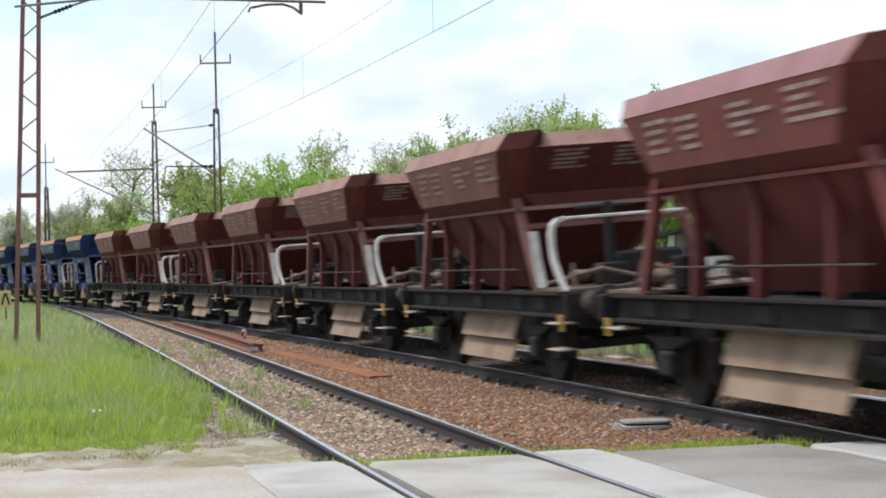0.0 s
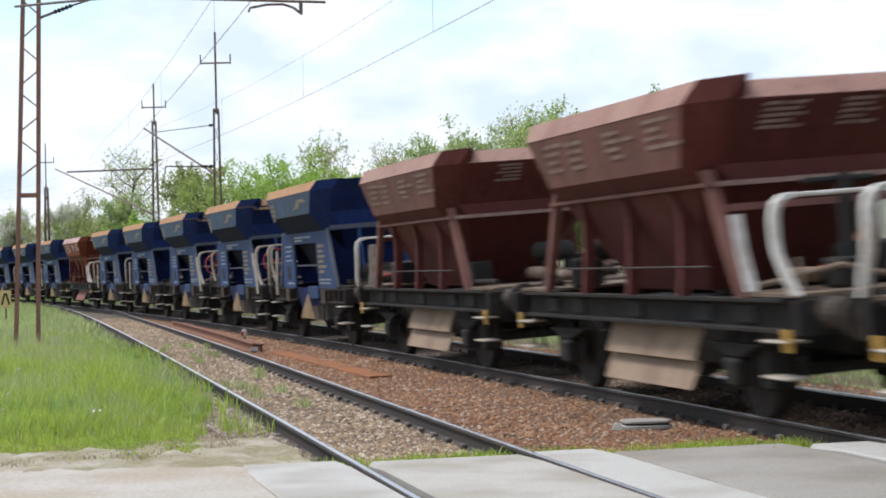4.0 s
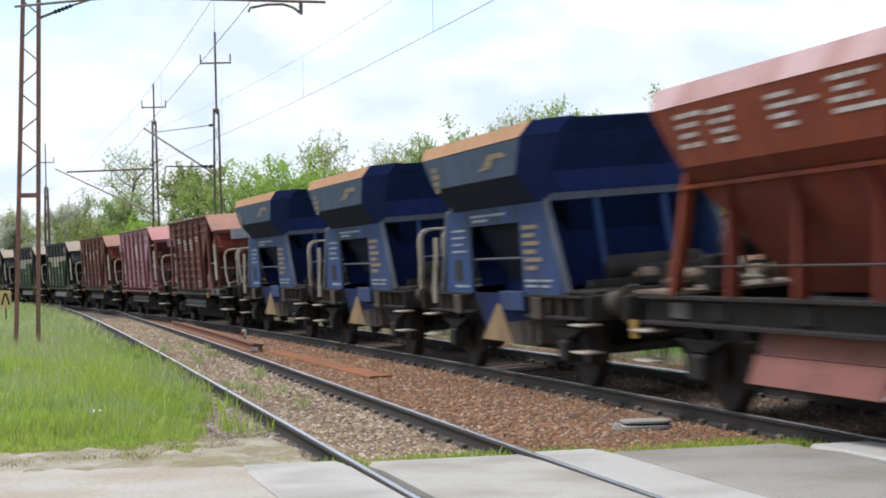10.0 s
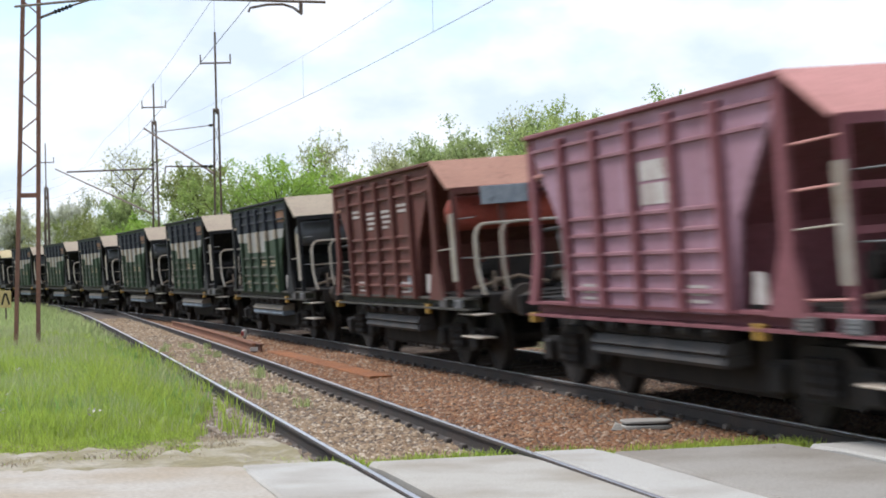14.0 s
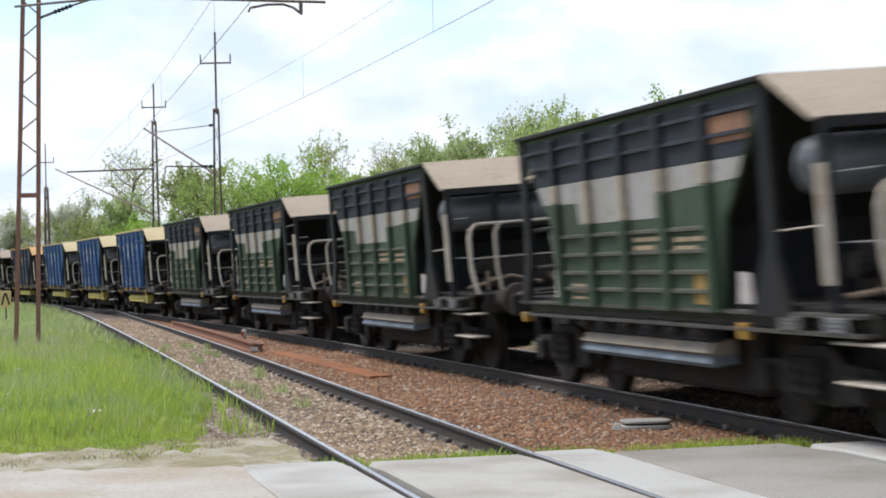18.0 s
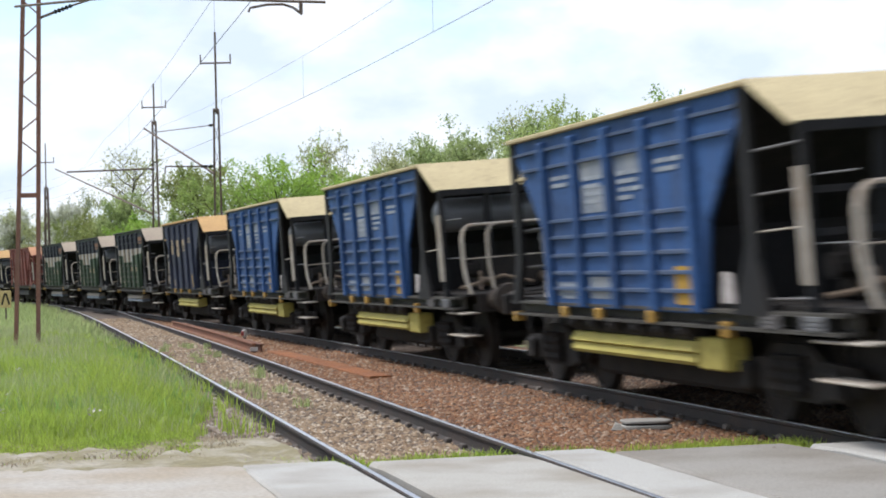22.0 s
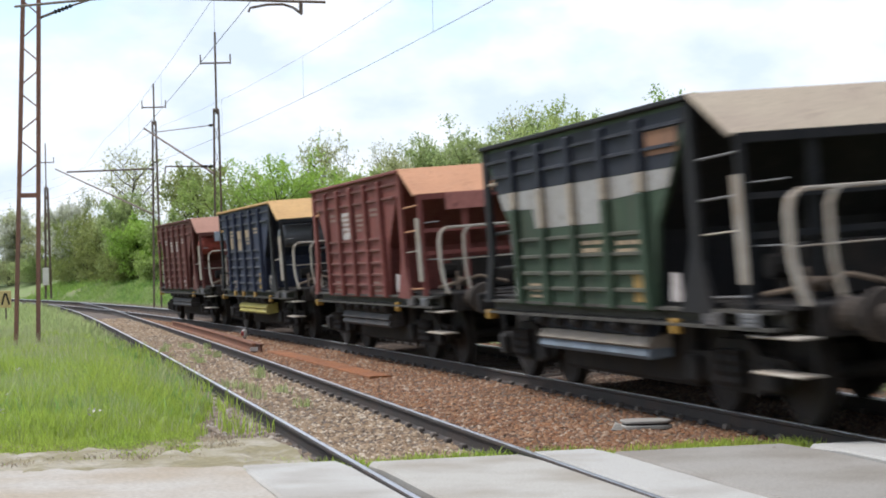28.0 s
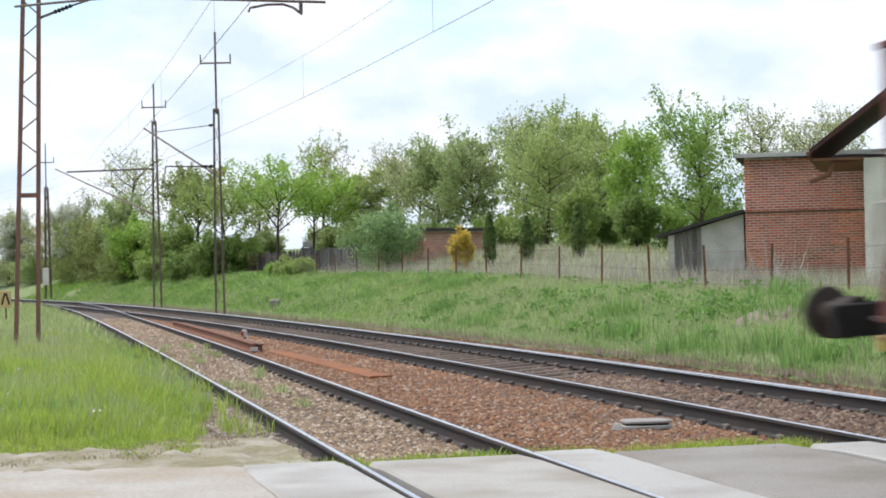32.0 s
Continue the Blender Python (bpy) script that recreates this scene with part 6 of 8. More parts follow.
        bars(bm, 0.2, 2.93, [[(0.0, 0.18), (0.22, 0.45)], [(0.0, 0.4), (0.46, 0.9)], [(0.0, 0.4)], [(0.1, 0.45)]], 1.378, side=sy, tilt=t, h=0.04, gap=0.045)
        bars(bm, 1.35, 2.96, [[(0.0, 0.35), (0.42, 0.8)], [(0.1, 0.5)], [(0.0, 0.25), (0.3, 0.6)], [(0.0, 0.95)]], 1.383, side=sy, tilt=t, h=0.04, gap=0.045)
        part("lettering", bm, pal["mark"], w)["kind"] = "stuff"
        if turn:
            other_side(w, before)
    for fx in (-1, 1):
        bm = bmesh.new()
        box(bm, fx * 4.12, fx * 4.24, -1.2, 1.2, 0.86, 1.18, 0.02)
        part("headstock", bm, M["under"], w)
        if fx > 0:
            bm = bmesh.new()
            beam(bm, (fx * 2.62, -1.05, 2.02), (fx * 2.62, 1.05, 2.02), 0.05, 0.07)
            part("cross_bar", bm, pal["body"], w)
        bm = bmesh.new()
        beam(bm, (fx * 2.45, -1.1, 2.255), (fx * 2.45, 1.1, 2.255), 0.05, 0.05)
        part("end_beam", bm, pal["dusty"], w, "dusty cross beam at the wagon's end")
        for y0 in (-0.72, 0.12):
            bm = bmesh.new()
            e = lambda y, z: (fx * (2.395 + (z - 2.44) * (0.54 / 0.58)), y, z)
            for j in range(5):
                z = 2.97 - 0.052 * j
                long = (0.46, 0.40, 0.46, 0.34, 0.46)[j] - (0.08 if y0 > 0 else 0.0)
                plate(bm, [e(y0, z), e(y0 + long, z), e(y0 + long, z - 0.028), e(y0, z - 0.028)], 0.006 * fx)
            part("end_lettering", bm, pal["end_mark"], w)["kind"] = "stuff"
        bm = bmesh.new()
        box(bm, fx * 2.75, fx * 4.15, -1.1, 1.1, 1.19, 1.225)
        part("platform", bm, DUST_IRON, w, "dust-covered end platform")
        if fx < 0:
            for sy in (-1, 1):
                bm = bmesh.new()
                box(bm, fx * 3.9, fx * 4.06, sy * 1.18, sy * 1.20, 0.72, 0.92)
                part("hazard_plate", bm, M["orange_yellow"], w, "small yellow plate")
            steps(w, fx * 3.75, (0.5, 0.82), 1.24)
            continue
        bm = bmesh.new()
        beam(bm, (fx * 3.62, -0.35, 1.22), (fx * 3.62, -0.35, 2.25), 0.10, 0.10)
        box(bm, fx * 3.45, fx * 3.8, -0.55, -0.2, 1.225, 1.5, 0.03)
        tube(bm, [(fx * 3.62, -0.75, 2.2), (fx * 3.62, -0.05, 2.2)], 0.03, 6)
        part("brake_column", bm, M["black"], w)
        for y in (-0.75, 0.35):
            bm = bmesh.new()
            tube(bm, [(fx * 3.5, y, 1.36), (fx * 3.5, y + 0.25, 1.42), (fx * 3.5, y + 0.5, 1.38)], 0.03, 6)
            part("brake_handle", bm, M["red_paint"], w, "small red brake handle")
        bm = bmesh.new()
        box(bm, fx * 2.95, fx * 3.4, -0.2, 0.75, 1.225, 1.62, 0.05)
        part("brake_gear", bm, M["black"], w)
        end_railing(w, fx, 3.95, 1.22, 1.22, M["white"], inner=False)
        for sy in (-1, 1):
            handrail(w, [(fx * 2.98, sy * 1.14, 1.95), (fx * 3.06, sy * 1.14, 1.6), (fx * 3.22, sy * 1.14, 1.24)], w=0.12)
            bm = bmesh.new()
            box(bm, fx * 3.9, fx * 4.06, sy * 1.18, sy * 1.20, 0.72, 0.92)
            part("hazard_plate", bm, M["orange_yellow"], w, "small yellow plate")
        steps(w, fx * 3.75, (0.5, 0.82), 1.24)
    bm = bmesh.new()
    lathe_y(bm, [(-0.50, 0.0), (-0.50, 0.08), (-0.45, 0.135), (0.06, 0.135), (0.12, 0.08), (0.12, 0.0)], 16, -3.05, 1.66)
    part("air_reservoir", bm, M["black"], w, smooth=True)
    bm = bmesh.new()
    for y in (-0.36, -0.02):
        beam(bm, (-3.05, y, 1.22), (-3.05, y, 1.56), 0.05, 0.05)
    tube(bm, [(-3.5, -0.55, 1.42), (-2.7, -0.55, 1.42), (-2.6, -0.5, 1.25)], 0.025, 6)
    tube(bm, [(-3.55, -0.2, 1.30), (-3.05, -0.2, 1.46), (-2.75, -0.2, 1.46)], 0.022, 6)
    part("reservoir_stand", bm, M["black"], w)
    for sy in (-1, 1):
        bm = bmesh.new()
        box(bm, -2.62, -2.32, sy * 0.62, sy * 0.92, 1.225, 1.58, 0.03)
        tube(bm, [(-3.75, sy * 0.9, 1.29), (-2.7, sy * 1.0, 1.29)], 0.04, 8)
        part("brake_gear", bm, M["under"], w)
    rigging(w, 1.92)
    clutter(w, 3.45, 1.225, 1)
    clutter(w, -3.45, 1.225, -1)
    axle_gear(w, (-2.5, 2.5))
    wheelsets(w, (-2.5, 2.5))
    buffers(w, half)
    adopt(w, ((("lettering", "ledge", "rib"), "hopper"), (("end_lettering",), "end_wall"), (("sill_plate",), "side_sill"), (("step_bracket",), "step")))
    return w


def make_b(pal):
    """Two-axle hopper with plated side frames and big side openings."""
    w = thing("hopper_wagon", pal["label"], "freight wagon", "wagons of the freight train")
    half, body = 4.575, pal["body"]
    # Ends a deeper blue than the sides, partly shade put into the colour.
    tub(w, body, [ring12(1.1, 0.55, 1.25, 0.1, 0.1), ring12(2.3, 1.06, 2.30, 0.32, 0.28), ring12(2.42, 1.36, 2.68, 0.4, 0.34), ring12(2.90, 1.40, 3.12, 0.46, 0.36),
                  ring12(2.86, 1.36, 3.12, 0.46, 0.36), ring12(2.05, 1.0, 2.60, 0.4, 0.34)], label="blue-grey hopper body", end=pal["deep"], end_label="deep blue end wall, partly shade put into the colour", low=pal["low"], low_label="sooty lower hopper, its shade also put into the colour")
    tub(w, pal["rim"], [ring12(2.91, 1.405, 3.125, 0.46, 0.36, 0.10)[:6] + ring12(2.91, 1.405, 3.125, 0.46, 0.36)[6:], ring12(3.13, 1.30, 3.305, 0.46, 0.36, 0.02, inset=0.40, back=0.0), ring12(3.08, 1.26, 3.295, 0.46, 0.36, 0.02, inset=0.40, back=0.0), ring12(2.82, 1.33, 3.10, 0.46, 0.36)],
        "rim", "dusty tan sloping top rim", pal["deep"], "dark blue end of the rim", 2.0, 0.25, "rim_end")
    for turn in (0, 1):
        sy, before = -1, set(w.children)
        bm = bmesh.new()
        y0, y1 = sy * 1.06, sy * 1.10
        loft(bm, [[(-2.35, y, 2.32), (2.35, y, 2.32), (2.40, y, 2.09), (-2.40, y, 2.09)] for y in (y0, y1)])
        loft(bm, [[(-2.42, y, 2.088), (-1.18, y, 2.088), (-1.30, y, 1.15), (-2.75, y, 1.15)] for y in (y0, y1)])
        loft(bm, [[(1.18, y, 2.088), (2.42, y, 2.088), (2.75, y, 1.15), (1.18, y, 1.15)] for y in (y0, y1)])
        part("side_frame", bm, pal["side"], w, "blue steel side frame with a large opening")
        # Chute wall and lower plate darkened: the opening's shade put into the colour.
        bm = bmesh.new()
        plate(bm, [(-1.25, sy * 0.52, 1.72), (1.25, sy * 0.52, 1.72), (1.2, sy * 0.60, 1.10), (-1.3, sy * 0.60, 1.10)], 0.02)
        part("inner_chute", bm, DEEP_IN_SHADE, w, "chute wall in dark blue, shade put into the colour")
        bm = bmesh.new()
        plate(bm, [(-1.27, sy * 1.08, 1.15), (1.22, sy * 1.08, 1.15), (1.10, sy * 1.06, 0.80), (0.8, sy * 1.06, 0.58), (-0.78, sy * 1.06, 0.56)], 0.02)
        part("lower_plate", bm, DEEP_IN_SHADE, w, "deep blue lower plate, darkened as if in shade")
        bm = bmesh.new()
        loft(bm, [[(-0.92, y, 0.50), (-0.02, y, 1.02), (0.12, y, 0.94), (0.50, y, 0.50)] for y in (sy * 1.10, sy * 1.115)])
        part("chute_lip", bm, pal["lip"], w, "dusty ochre chute lip")
        bm = bmesh.new()
        plate(bm, [(0.30, sy * 1.09, 0.76), (1.62, sy * 1.06, 0.84), (1.60, sy * 1.06, 0.50), (0.48, sy * 1.09, 0.47)], 0.012)
        for x in (0.95, 1.35):
            beam(bm, (x, sy * 1.085, 0.52), (x, sy * 1.085, 0.80), 0.04, 0.03, (0, 1, 0))
        part("chute_door", bm, CHUTE_DUST, w, "brown dust-covered chute door")
        bm = bmesh.new()
        box(bm, 0.25, 1.25, sy * 1.11, sy * 1.15, 0.93, 1.19, 0.01)
        part("flap", bm, pal["side"], w)
        bm = bmesh.new()
        tube(bm, [(-1.2, sy * 1.05, 1.62), (1.2, sy * 1.05, 1.62)], 0.017, 6)
        part("side_rod", bm, pal["post"], w)
        bm = bmesh.new()
        box(bm, -2.15, -1.75, sy * 1.101, sy * 1.108, 1.32, 1.62)
        part("hatch", bm, M["black"], w)
        bm = bmesh.new()
        k = 1.104
        bars(bm, -2.2, 2.06, [[(0, 0.75)], [(0, 0.75)], [(0, 0.55)], [(0, 0.75)]], k, side=sy, h=0.03, gap=0.07)
        bars(bm, -1.1, 2.24, [[(0, 0.9), (0.95, 1.7)], [(0.1, 0.85)]], k, side=sy, h=0.035, gap=0.03)
        bars(bm, -2.15, 1.26, [[(0, 0.4), (0.45, 0.75)]], k, side=sy, h=0.04)
        bars(bm, 1.3, 1.34, [[(0, 0.55), (0.65, 1.1)], [(0.0, 0.5), (0.65, 1.0)]], k, side=sy, h=0.03, gap=0.04)
        part("lettering", bm, pal["mark"], w)["kind"] = "stuff"
        bm = bmesh.new()
        bars(bm, 1.32, 2.04, [[(0, 0.62)], [(0, 0.5)], [(0, 0.66)], [(0, 0.5)], [(0, 0.74)], [(0, 0.5)]], k, side=sy, h=0.055, gap=0.05)
        part("lettering", bm, pal["mark_warm"], w)["kind"] = "stuff"
        bm = bmesh.new()
        bars(bm, -2.0, 2.99, [[(0, 0.28)], [(0, 0.4)], [(0, 0.35)], [(0.08, 0.3)]], 1.392, side=sy, tilt=-0.09, h=0.07, gap=0.03)
        # angular winged emblem, plain shape
        for pts in ([(0.66, 2.855), (1.12, 2.855), (1.18, 2.92), (0.86, 2.92)], [(0.86, 2.925), (1.78, 2.925), (1.58, 2.995), (1.0, 2.995)], [(0.40, 2.80), (0.98, 2.815), (1.06, 2.85), (0.62, 2.85)]):
            p3 = [(x, sy * (1.402 - 0.09 * (3.12 - z)), z) for x, z in pts]
            plate(bm, p3 if sy > 0 else p3, 0.004 * -sy)
        part("emblem", bm, pal["mark_warm"], w, "pale angular emblem on the panel")["kind"] = "stuff"
        for fx in (-1, 1):
            bm = bmesh.new()
            pr = [(1.0, 0.86), (1.15, 0.86), (1.15, 0.89), (1.04, 0.895), (1.04, 1.115), (1.15, 1.12), (1.15, 1.15), (1.0, 1.15)]
            loft(bm, [[(fx * x, sy * y, z) for y, z in pr] for x in (1.28, 3.62)])
            part("side_sill", bm, M["under"], w)
            bm = bmesh.new()
            for x in (1.75, 2.2, 2.65, 3.1):
                box(bm, fx * x - 0.03, fx * x + 0.03, sy * 1.045, sy * 1.13, 0.895, 1.11)
            box(bm, fx * 1.9 - 0.2, fx * 1.9 + 0.2, sy * 1.15, sy * 1.19, 0.84, 1.12, 0.015)
            part("sill_rib", bm, CHUTE_DUST, w)
        for fx in (-1, 1):
            bm = bmesh.new()
            beam(bm, (fx * 2.34, sy * 1.09, 2.33), (fx * 2.98, sy * 1.09, 1.16), 0.13, 0.05, (0, 1, 0))
            part("end_post", bm, pal["post"], w, "grey sloping end post")
        if turn:
            other_side(w, before)
    for fx in (-1, 1):
        bm = bmesh.new()
        beam(bm, (fx * 2.38, -1.04, 2.36), (fx * 2.38, 1.04, 2.36), 0.10, 0.09)
        part("end_beam", bm, pal["post"], w)
        for y in (-0.45, 0.45):
            bm = bmesh.new()
            beam(bm, (fx * 2.36, y, 2.32), (fx * 2.60, y, 1.22), 0.09, 0.06, (0, 1, 0))
            part("end_strut", bm, pal["side"], w)
        bm = bmesh.new()
        plate(bm, [(fx * 2.0, -0.95, 2.25), (fx * 2.0, 0.95, 2.25), (fx * 1.5, 0.9, 1.22), (fx * 1.5, -0.9, 1.22)], 0.02)
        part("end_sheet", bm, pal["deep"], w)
        bm = bmesh.new()
        box(bm, fx * 3.87, fx * 3.98, -1.2, 1.2, 0.86, 1.16, 0.02)
        part("headstock", bm, M["under"], w)
        bm = bmesh.new()
        box(bm, fx * 2.5, fx * 3.9, -1.08, 1.08, 1.165, 1.20)
        part("platform", bm, M["under"], w)
        steps(w, fx * 3.55, (0.5, 0.82), 1.24)
        if fx < 0:
            bm = bmesh.new()
            beam(bm, (fx * 3.5, -1.0, 1.28), (fx * 3.5, 1.0, 1.28), 0.10, 0.08)
            tube(bm, [(fx * 3.2, -0.9, 1.36), (fx * 3.2, 0.3, 1.36)], 0.10, 10)
            part("brake_gear", bm, M["under"], w)
            continue
        for y in (-0.70, 0.16):
            bm = bmesh.new()
            ring = [(fx * 3.5, y + 0.30 * math.cos(a), 1.74 + 0.30 * math.sin(a)) for a in (2 * math.pi * j / 24 for j in range(25))]
            tube(bm, ring, 0.02, 6)
            for j in range(3):
                a = math.pi * j / 3 + 0.4
                tube(bm, [(fx * 3.5, y + 0.29 * math.cos(a), 1.74 + 0.29 * math.sin(a)), (fx * 3.5, y - 0.29 * math.cos(a), 1.74 - 0.29 * math.sin(a))], 0.014, 6)
            part("brake_wheel", bm, M["red_paint"], w, "red spoked brake wheel")
            bm = bmesh.new()
            tube(bm, [(fx * 3.5, y, 1.74), (fx * 3.1, y, 1.74)], 0.035, 8)
            beam(bm, (fx * 3.15, y, 1.2), (fx * 3.15, y, 1.80), 0.12, 0.10)
            part("brake_column", bm, M["black"], w)
        end_railing(w, fx, 3.72, 1.22, 1.2, M["rail_cream"], 2.12)
        for sy in (-1, 1):
            handrail(w, [(fx * 2.95, sy * 1.16, 1.98), (fx * 2.98, sy * 1.16, 1.75), (fx * 3.12, sy * 1.16, 1.5), (fx * 3.24, sy * 1.16, 1.22), (fx * 3.28, sy * 1.16, 0.98)], M["rail_cream"], w=0.11)
    bm = bmesh.new()
    lathe_y(bm, [(-0.7, 0.0), (-0.7, 0.10), (-0.62, 0.17), (0.5, 0.17), (0.58, 0.10), (0.58, 0.0)], 16, -2.95, 1.42)
    part("air_reservoir", bm, M["under"], w, smooth=True)
    rigging(w, 2.02)
    clutter(w, 3.3, 1.2, 1)
    clutter(w, -3.3, 1.2, -1)
    axle_gear(w, (-2.6, 2.6))
    wheelsets(w, (-2.6, 2.6))
    buffers(w, half)
    adopt(w, ((("lettering", "hatch", "flap"), "side_frame"), (("emblem",), "hopper"), (("step_bracket",), "step")))
    return w


def make_h(pal):
    """Bogie hopper with ribbed trapezoid sides, a sloping hood and an end platform."""
    w = thing("bogie_hopper_wagon", pal["label"], "freight wagon", "wagons of the freight train")
    half, side, dark, lat = 5.965, pal["side"], pal["frame"], 1.40
    top, hx = 3.08, 3.58
    zs = [(hx - 0.02, top), (hx - 0.12, top - 0.16), (2.48, 1.90), (2.30, 1.05)]
    for sy in (-1, 1):
        bm = bmesh.new()
        prof = [(x, z) for x, z in zs] + [(-x, z) for x, z in zs[::-1]]
        pts0 = [(x, sy * lat, z) for x, z in prof]
        pts1 = [(x, sy * (lat - 0.05), z) for x, z in prof]
        loft(bm, [pts0, pts1])
        part("side_wall", bm, side, w, pal["side_label"])
        if pal["bands"]:
            bm = bmesh.new()
            k = lat + 0.004
            q = lambda pts: plate(bm, [(x, sy * k, z) for x, z in pts], 0.004 * -sy)
            q([(-3.38, 3.0), (3.38, 3.0), (3.0, 2.46), (-3.0, 2.46)])
            part("dark_band", bm, BAND_DARK, w, "sooty black upper band")
            bm = bmesh.new()
            k = lat + 0.005
            q([(-3.0, 2.455), (3.0, 2.455), (2.85, 2.27), (1.2, 2.22), (0.95, 1.98), (-1.5, 1.98), (-1.6, 2.22), (-2.8, 2.24)])
            part("pale_band", bm, pal["pale"], w, "chalky white painted band")
        for x in (-2.22, -1.11, 0.0, 1.11, 2.22):
            low = {-2.22: 2.24, -1.11: 1.98, 0.0: 1.98, 1.11: 2.22, 2.22: 2.25}[x]
            cuts = ((1.06, low, pal["rib"]), (low, 2.455, pal["pale_rib"]), (2.455, top - 0.10, BAND_DARK)) if pal["bands"] else ((1.06, top - 0.10, pal["rib"]),)
            for z0, z1, mm in cuts:
                bm = bmesh.new()
                box(bm, x - 0.075, x + 0.075, sy * lat, sy * (lat + 0.08), z0, z1, 0.015)
                part("rib", bm, mm, w)
        if pal["bands"]:
            bm = bmesh.new()
            box(bm, -sy * 2.36, -sy * 3.16, sy * (lat + 0.005), sy * (lat + 0.012), 2.60, 2.84)
            part("painted_patch", bm, pal["patch"], w, "faded orange painted patch")
            bm = bmesh.new()
            box(bm, -sy * 1.72, -sy * 2.10, sy * (lat + 0.002), sy * (lat + 0.010), 1.14, 1.44)
            part("painted_patch", bm, OCHRE, w)
        def ledges(zs, mat, ends):
            """Short folded stiffeners between the ribs, each with a sloping top."""
            bm = bmesh.new()
            for z in zs:
                reach = 3.34 if z > 2.8 else 3.14
                spans = [(-2.145 + 1.11 * i, -1.185 + 1.11 * i) for i in range(4)]
                for x0, x1 in spans + ([(2.30, reach), (-reach, -2.30)] if ends else []):
                    loft(bm, [[(x, sy * y, h) for y, h in ((lat, z - 0.03), (lat + 0.038, z - 0.024), (lat + 0.038, z + 0.006), (lat, z + 0.016))] for x in (x0, x1)])
            part("stiffener", bm, mat, w)["kind"] = "stuff"
        if pal["bands"]:
            ledges((1.86, 1.65, 1.45, 1.27), pal["ledges"], False)
            ledges((2.88, 2.68), LEDGE_DARK, True)
        elif pal["folds"]:
            ledges((2.90, 2.69), pal["ledges"], True)
            ledges((2.05, 1.86, 1.65, 1.45, 1.27), pal["ledges"], False)
        bm = bmesh.new()
        box(bm, -hx, hx, sy * (lat - 0.06), sy * (lat + 0.07), top - 0.035, top + 0.02, 0.012)
        part("top_rail", bm, pal["hood"] if pal["rim_lit"] else dark, w)
        for fx in (-1, 1):
            bm = bmesh.new()
            shape = ((3.40, top - 0.04), (3.56, top - 0.04), (3.58, 1.55), (3.78, 1.06), (3.0, 1.06), (3.38, 1.7)) if fx > 0 else ((3.36, top - 0.04), (3.56, top - 0.04), (3.60, 1.7), (3.93, 1.06), (3.66, 1.06), (3.40, 1.6))
            loft(bm, [[(fx * a, y, z) for a, z in shape] for y in (sy * (lat - 0.03), sy * (lat + 0.03))])
            part("corner_leg", bm, pal["leg"], w)
            if fx < 0:
                bm = bmesh.new()
                loft(bm, [[(-3.54, y, top - 0.05), (-3.52, y, 2.52), (-2.92, y, 2.48), (-3.34, y, top - 0.1)] for y in (sy * (lat - 0.12), sy * (lat - 0.09))])
                part("gusset", bm, dark, w, "dark gusset plate under the rear rim")
                bm = bmesh.new()
                box(bm, -3.58, -3.05, sy * (lat - 0.10), sy * (lat + 0.02), 2.575, 2.62, 0.01)
                part("ledge", bm, pal["hood"], w, "dusty ledge below the rear rim")
                bm = bmesh.new()
                tube(bm, [(-2.85, sy * 1.22, 1.42), (-2.85, sy * 1.22, 1.95)], 0.1, 10, [0.075, 0.12])
                tube(bm, [(-3.1, sy * 1.22, 1.86), (-2.6, sy * 1.22, 1.88)], 0.05, 8)
                part("brake_valve", bm, pal["valve"], w, "grey brake valve")
                for z in (1.95, 1.5):
                    bm = bmesh.new()
                    tube(bm, [(-3.62, sy * 1.34, z), (-2.45, sy * 1.34, z + 0.03)], 0.025, 6)
                    part("guard_rod", bm, M["black"], w)
                handrail(w, [(-4.25, sy * 1.22, 1.2), (-4.22, sy * 1.22, 1.85), (-4.15, sy * 1.22, 1.95), (-3.7, sy * 1.26, 1.97)], M["rail_cream"], w=0.05)
                bm = bmesh.new()
                plate(bm, [(-2.55, sy * (lat - 0.08), 1.15), (-2.85, sy * (lat - 0.08), 1.15), (-2.80, sy * (lat - 0.08), 1.5), (-2.55, sy * (lat - 0.08), 1.52)], 0.02)
                part("data_plate", bm, pal["plate"], w)
                bm = bmesh.new()
                box(bm, -3.95, -3.83, sy * 1.3, sy * 1.43, 0.84, 0.96, 0.01)
                part("yellow_fitting", bm, M["orange_yellow"], w)
                continue
            bm = bmesh.new()
            tube(bm, [(fx * 3.52, sy * (lat - 0.02), 1.78), (fx * 4.48, sy * (lat - 0.02), 1.81)], 0.010, 5)
            part("guard_rod", bm, M["rail_cream"], w)
            for z in () if pal["tank"] else (2.48, 2.10, 1.20):
                bm = bmesh.new()
                tube(bm, [(fx * 3.52, sy * (lat - 0.02), z), (fx * 4.48, sy * (lat - 0.02), z + 0.02)], 0.014, 5)
                part("guard_rod", bm, pal["rung"], w)
            for z in (2.22, 1.66):
                bm = bmesh.new()
                tube(bm, [(fx * 4.5, sy * (lat - 0.1), z), (fx * 5.2, sy * 1.27, z)], 0.009, 5)
                part("guard_rod", bm, pal["valve"], w)
            bm = bmesh.new()
            beam(bm, (fx * 4.46, sy * (lat - 0.05), 1.1), (fx * 4.46, sy * (lat - 0.05), 2.66), 0.07, 0.07)
            part("platform_post", bm, pal["leg"], w)
            handrail(w, [(fx * 4.50, sy * (lat + 0.02), 2.30), (fx * 4.52, sy * (lat + 0.02), 1.33)], M["rail_cream"], w=0.115)
            bm = bmesh.new()
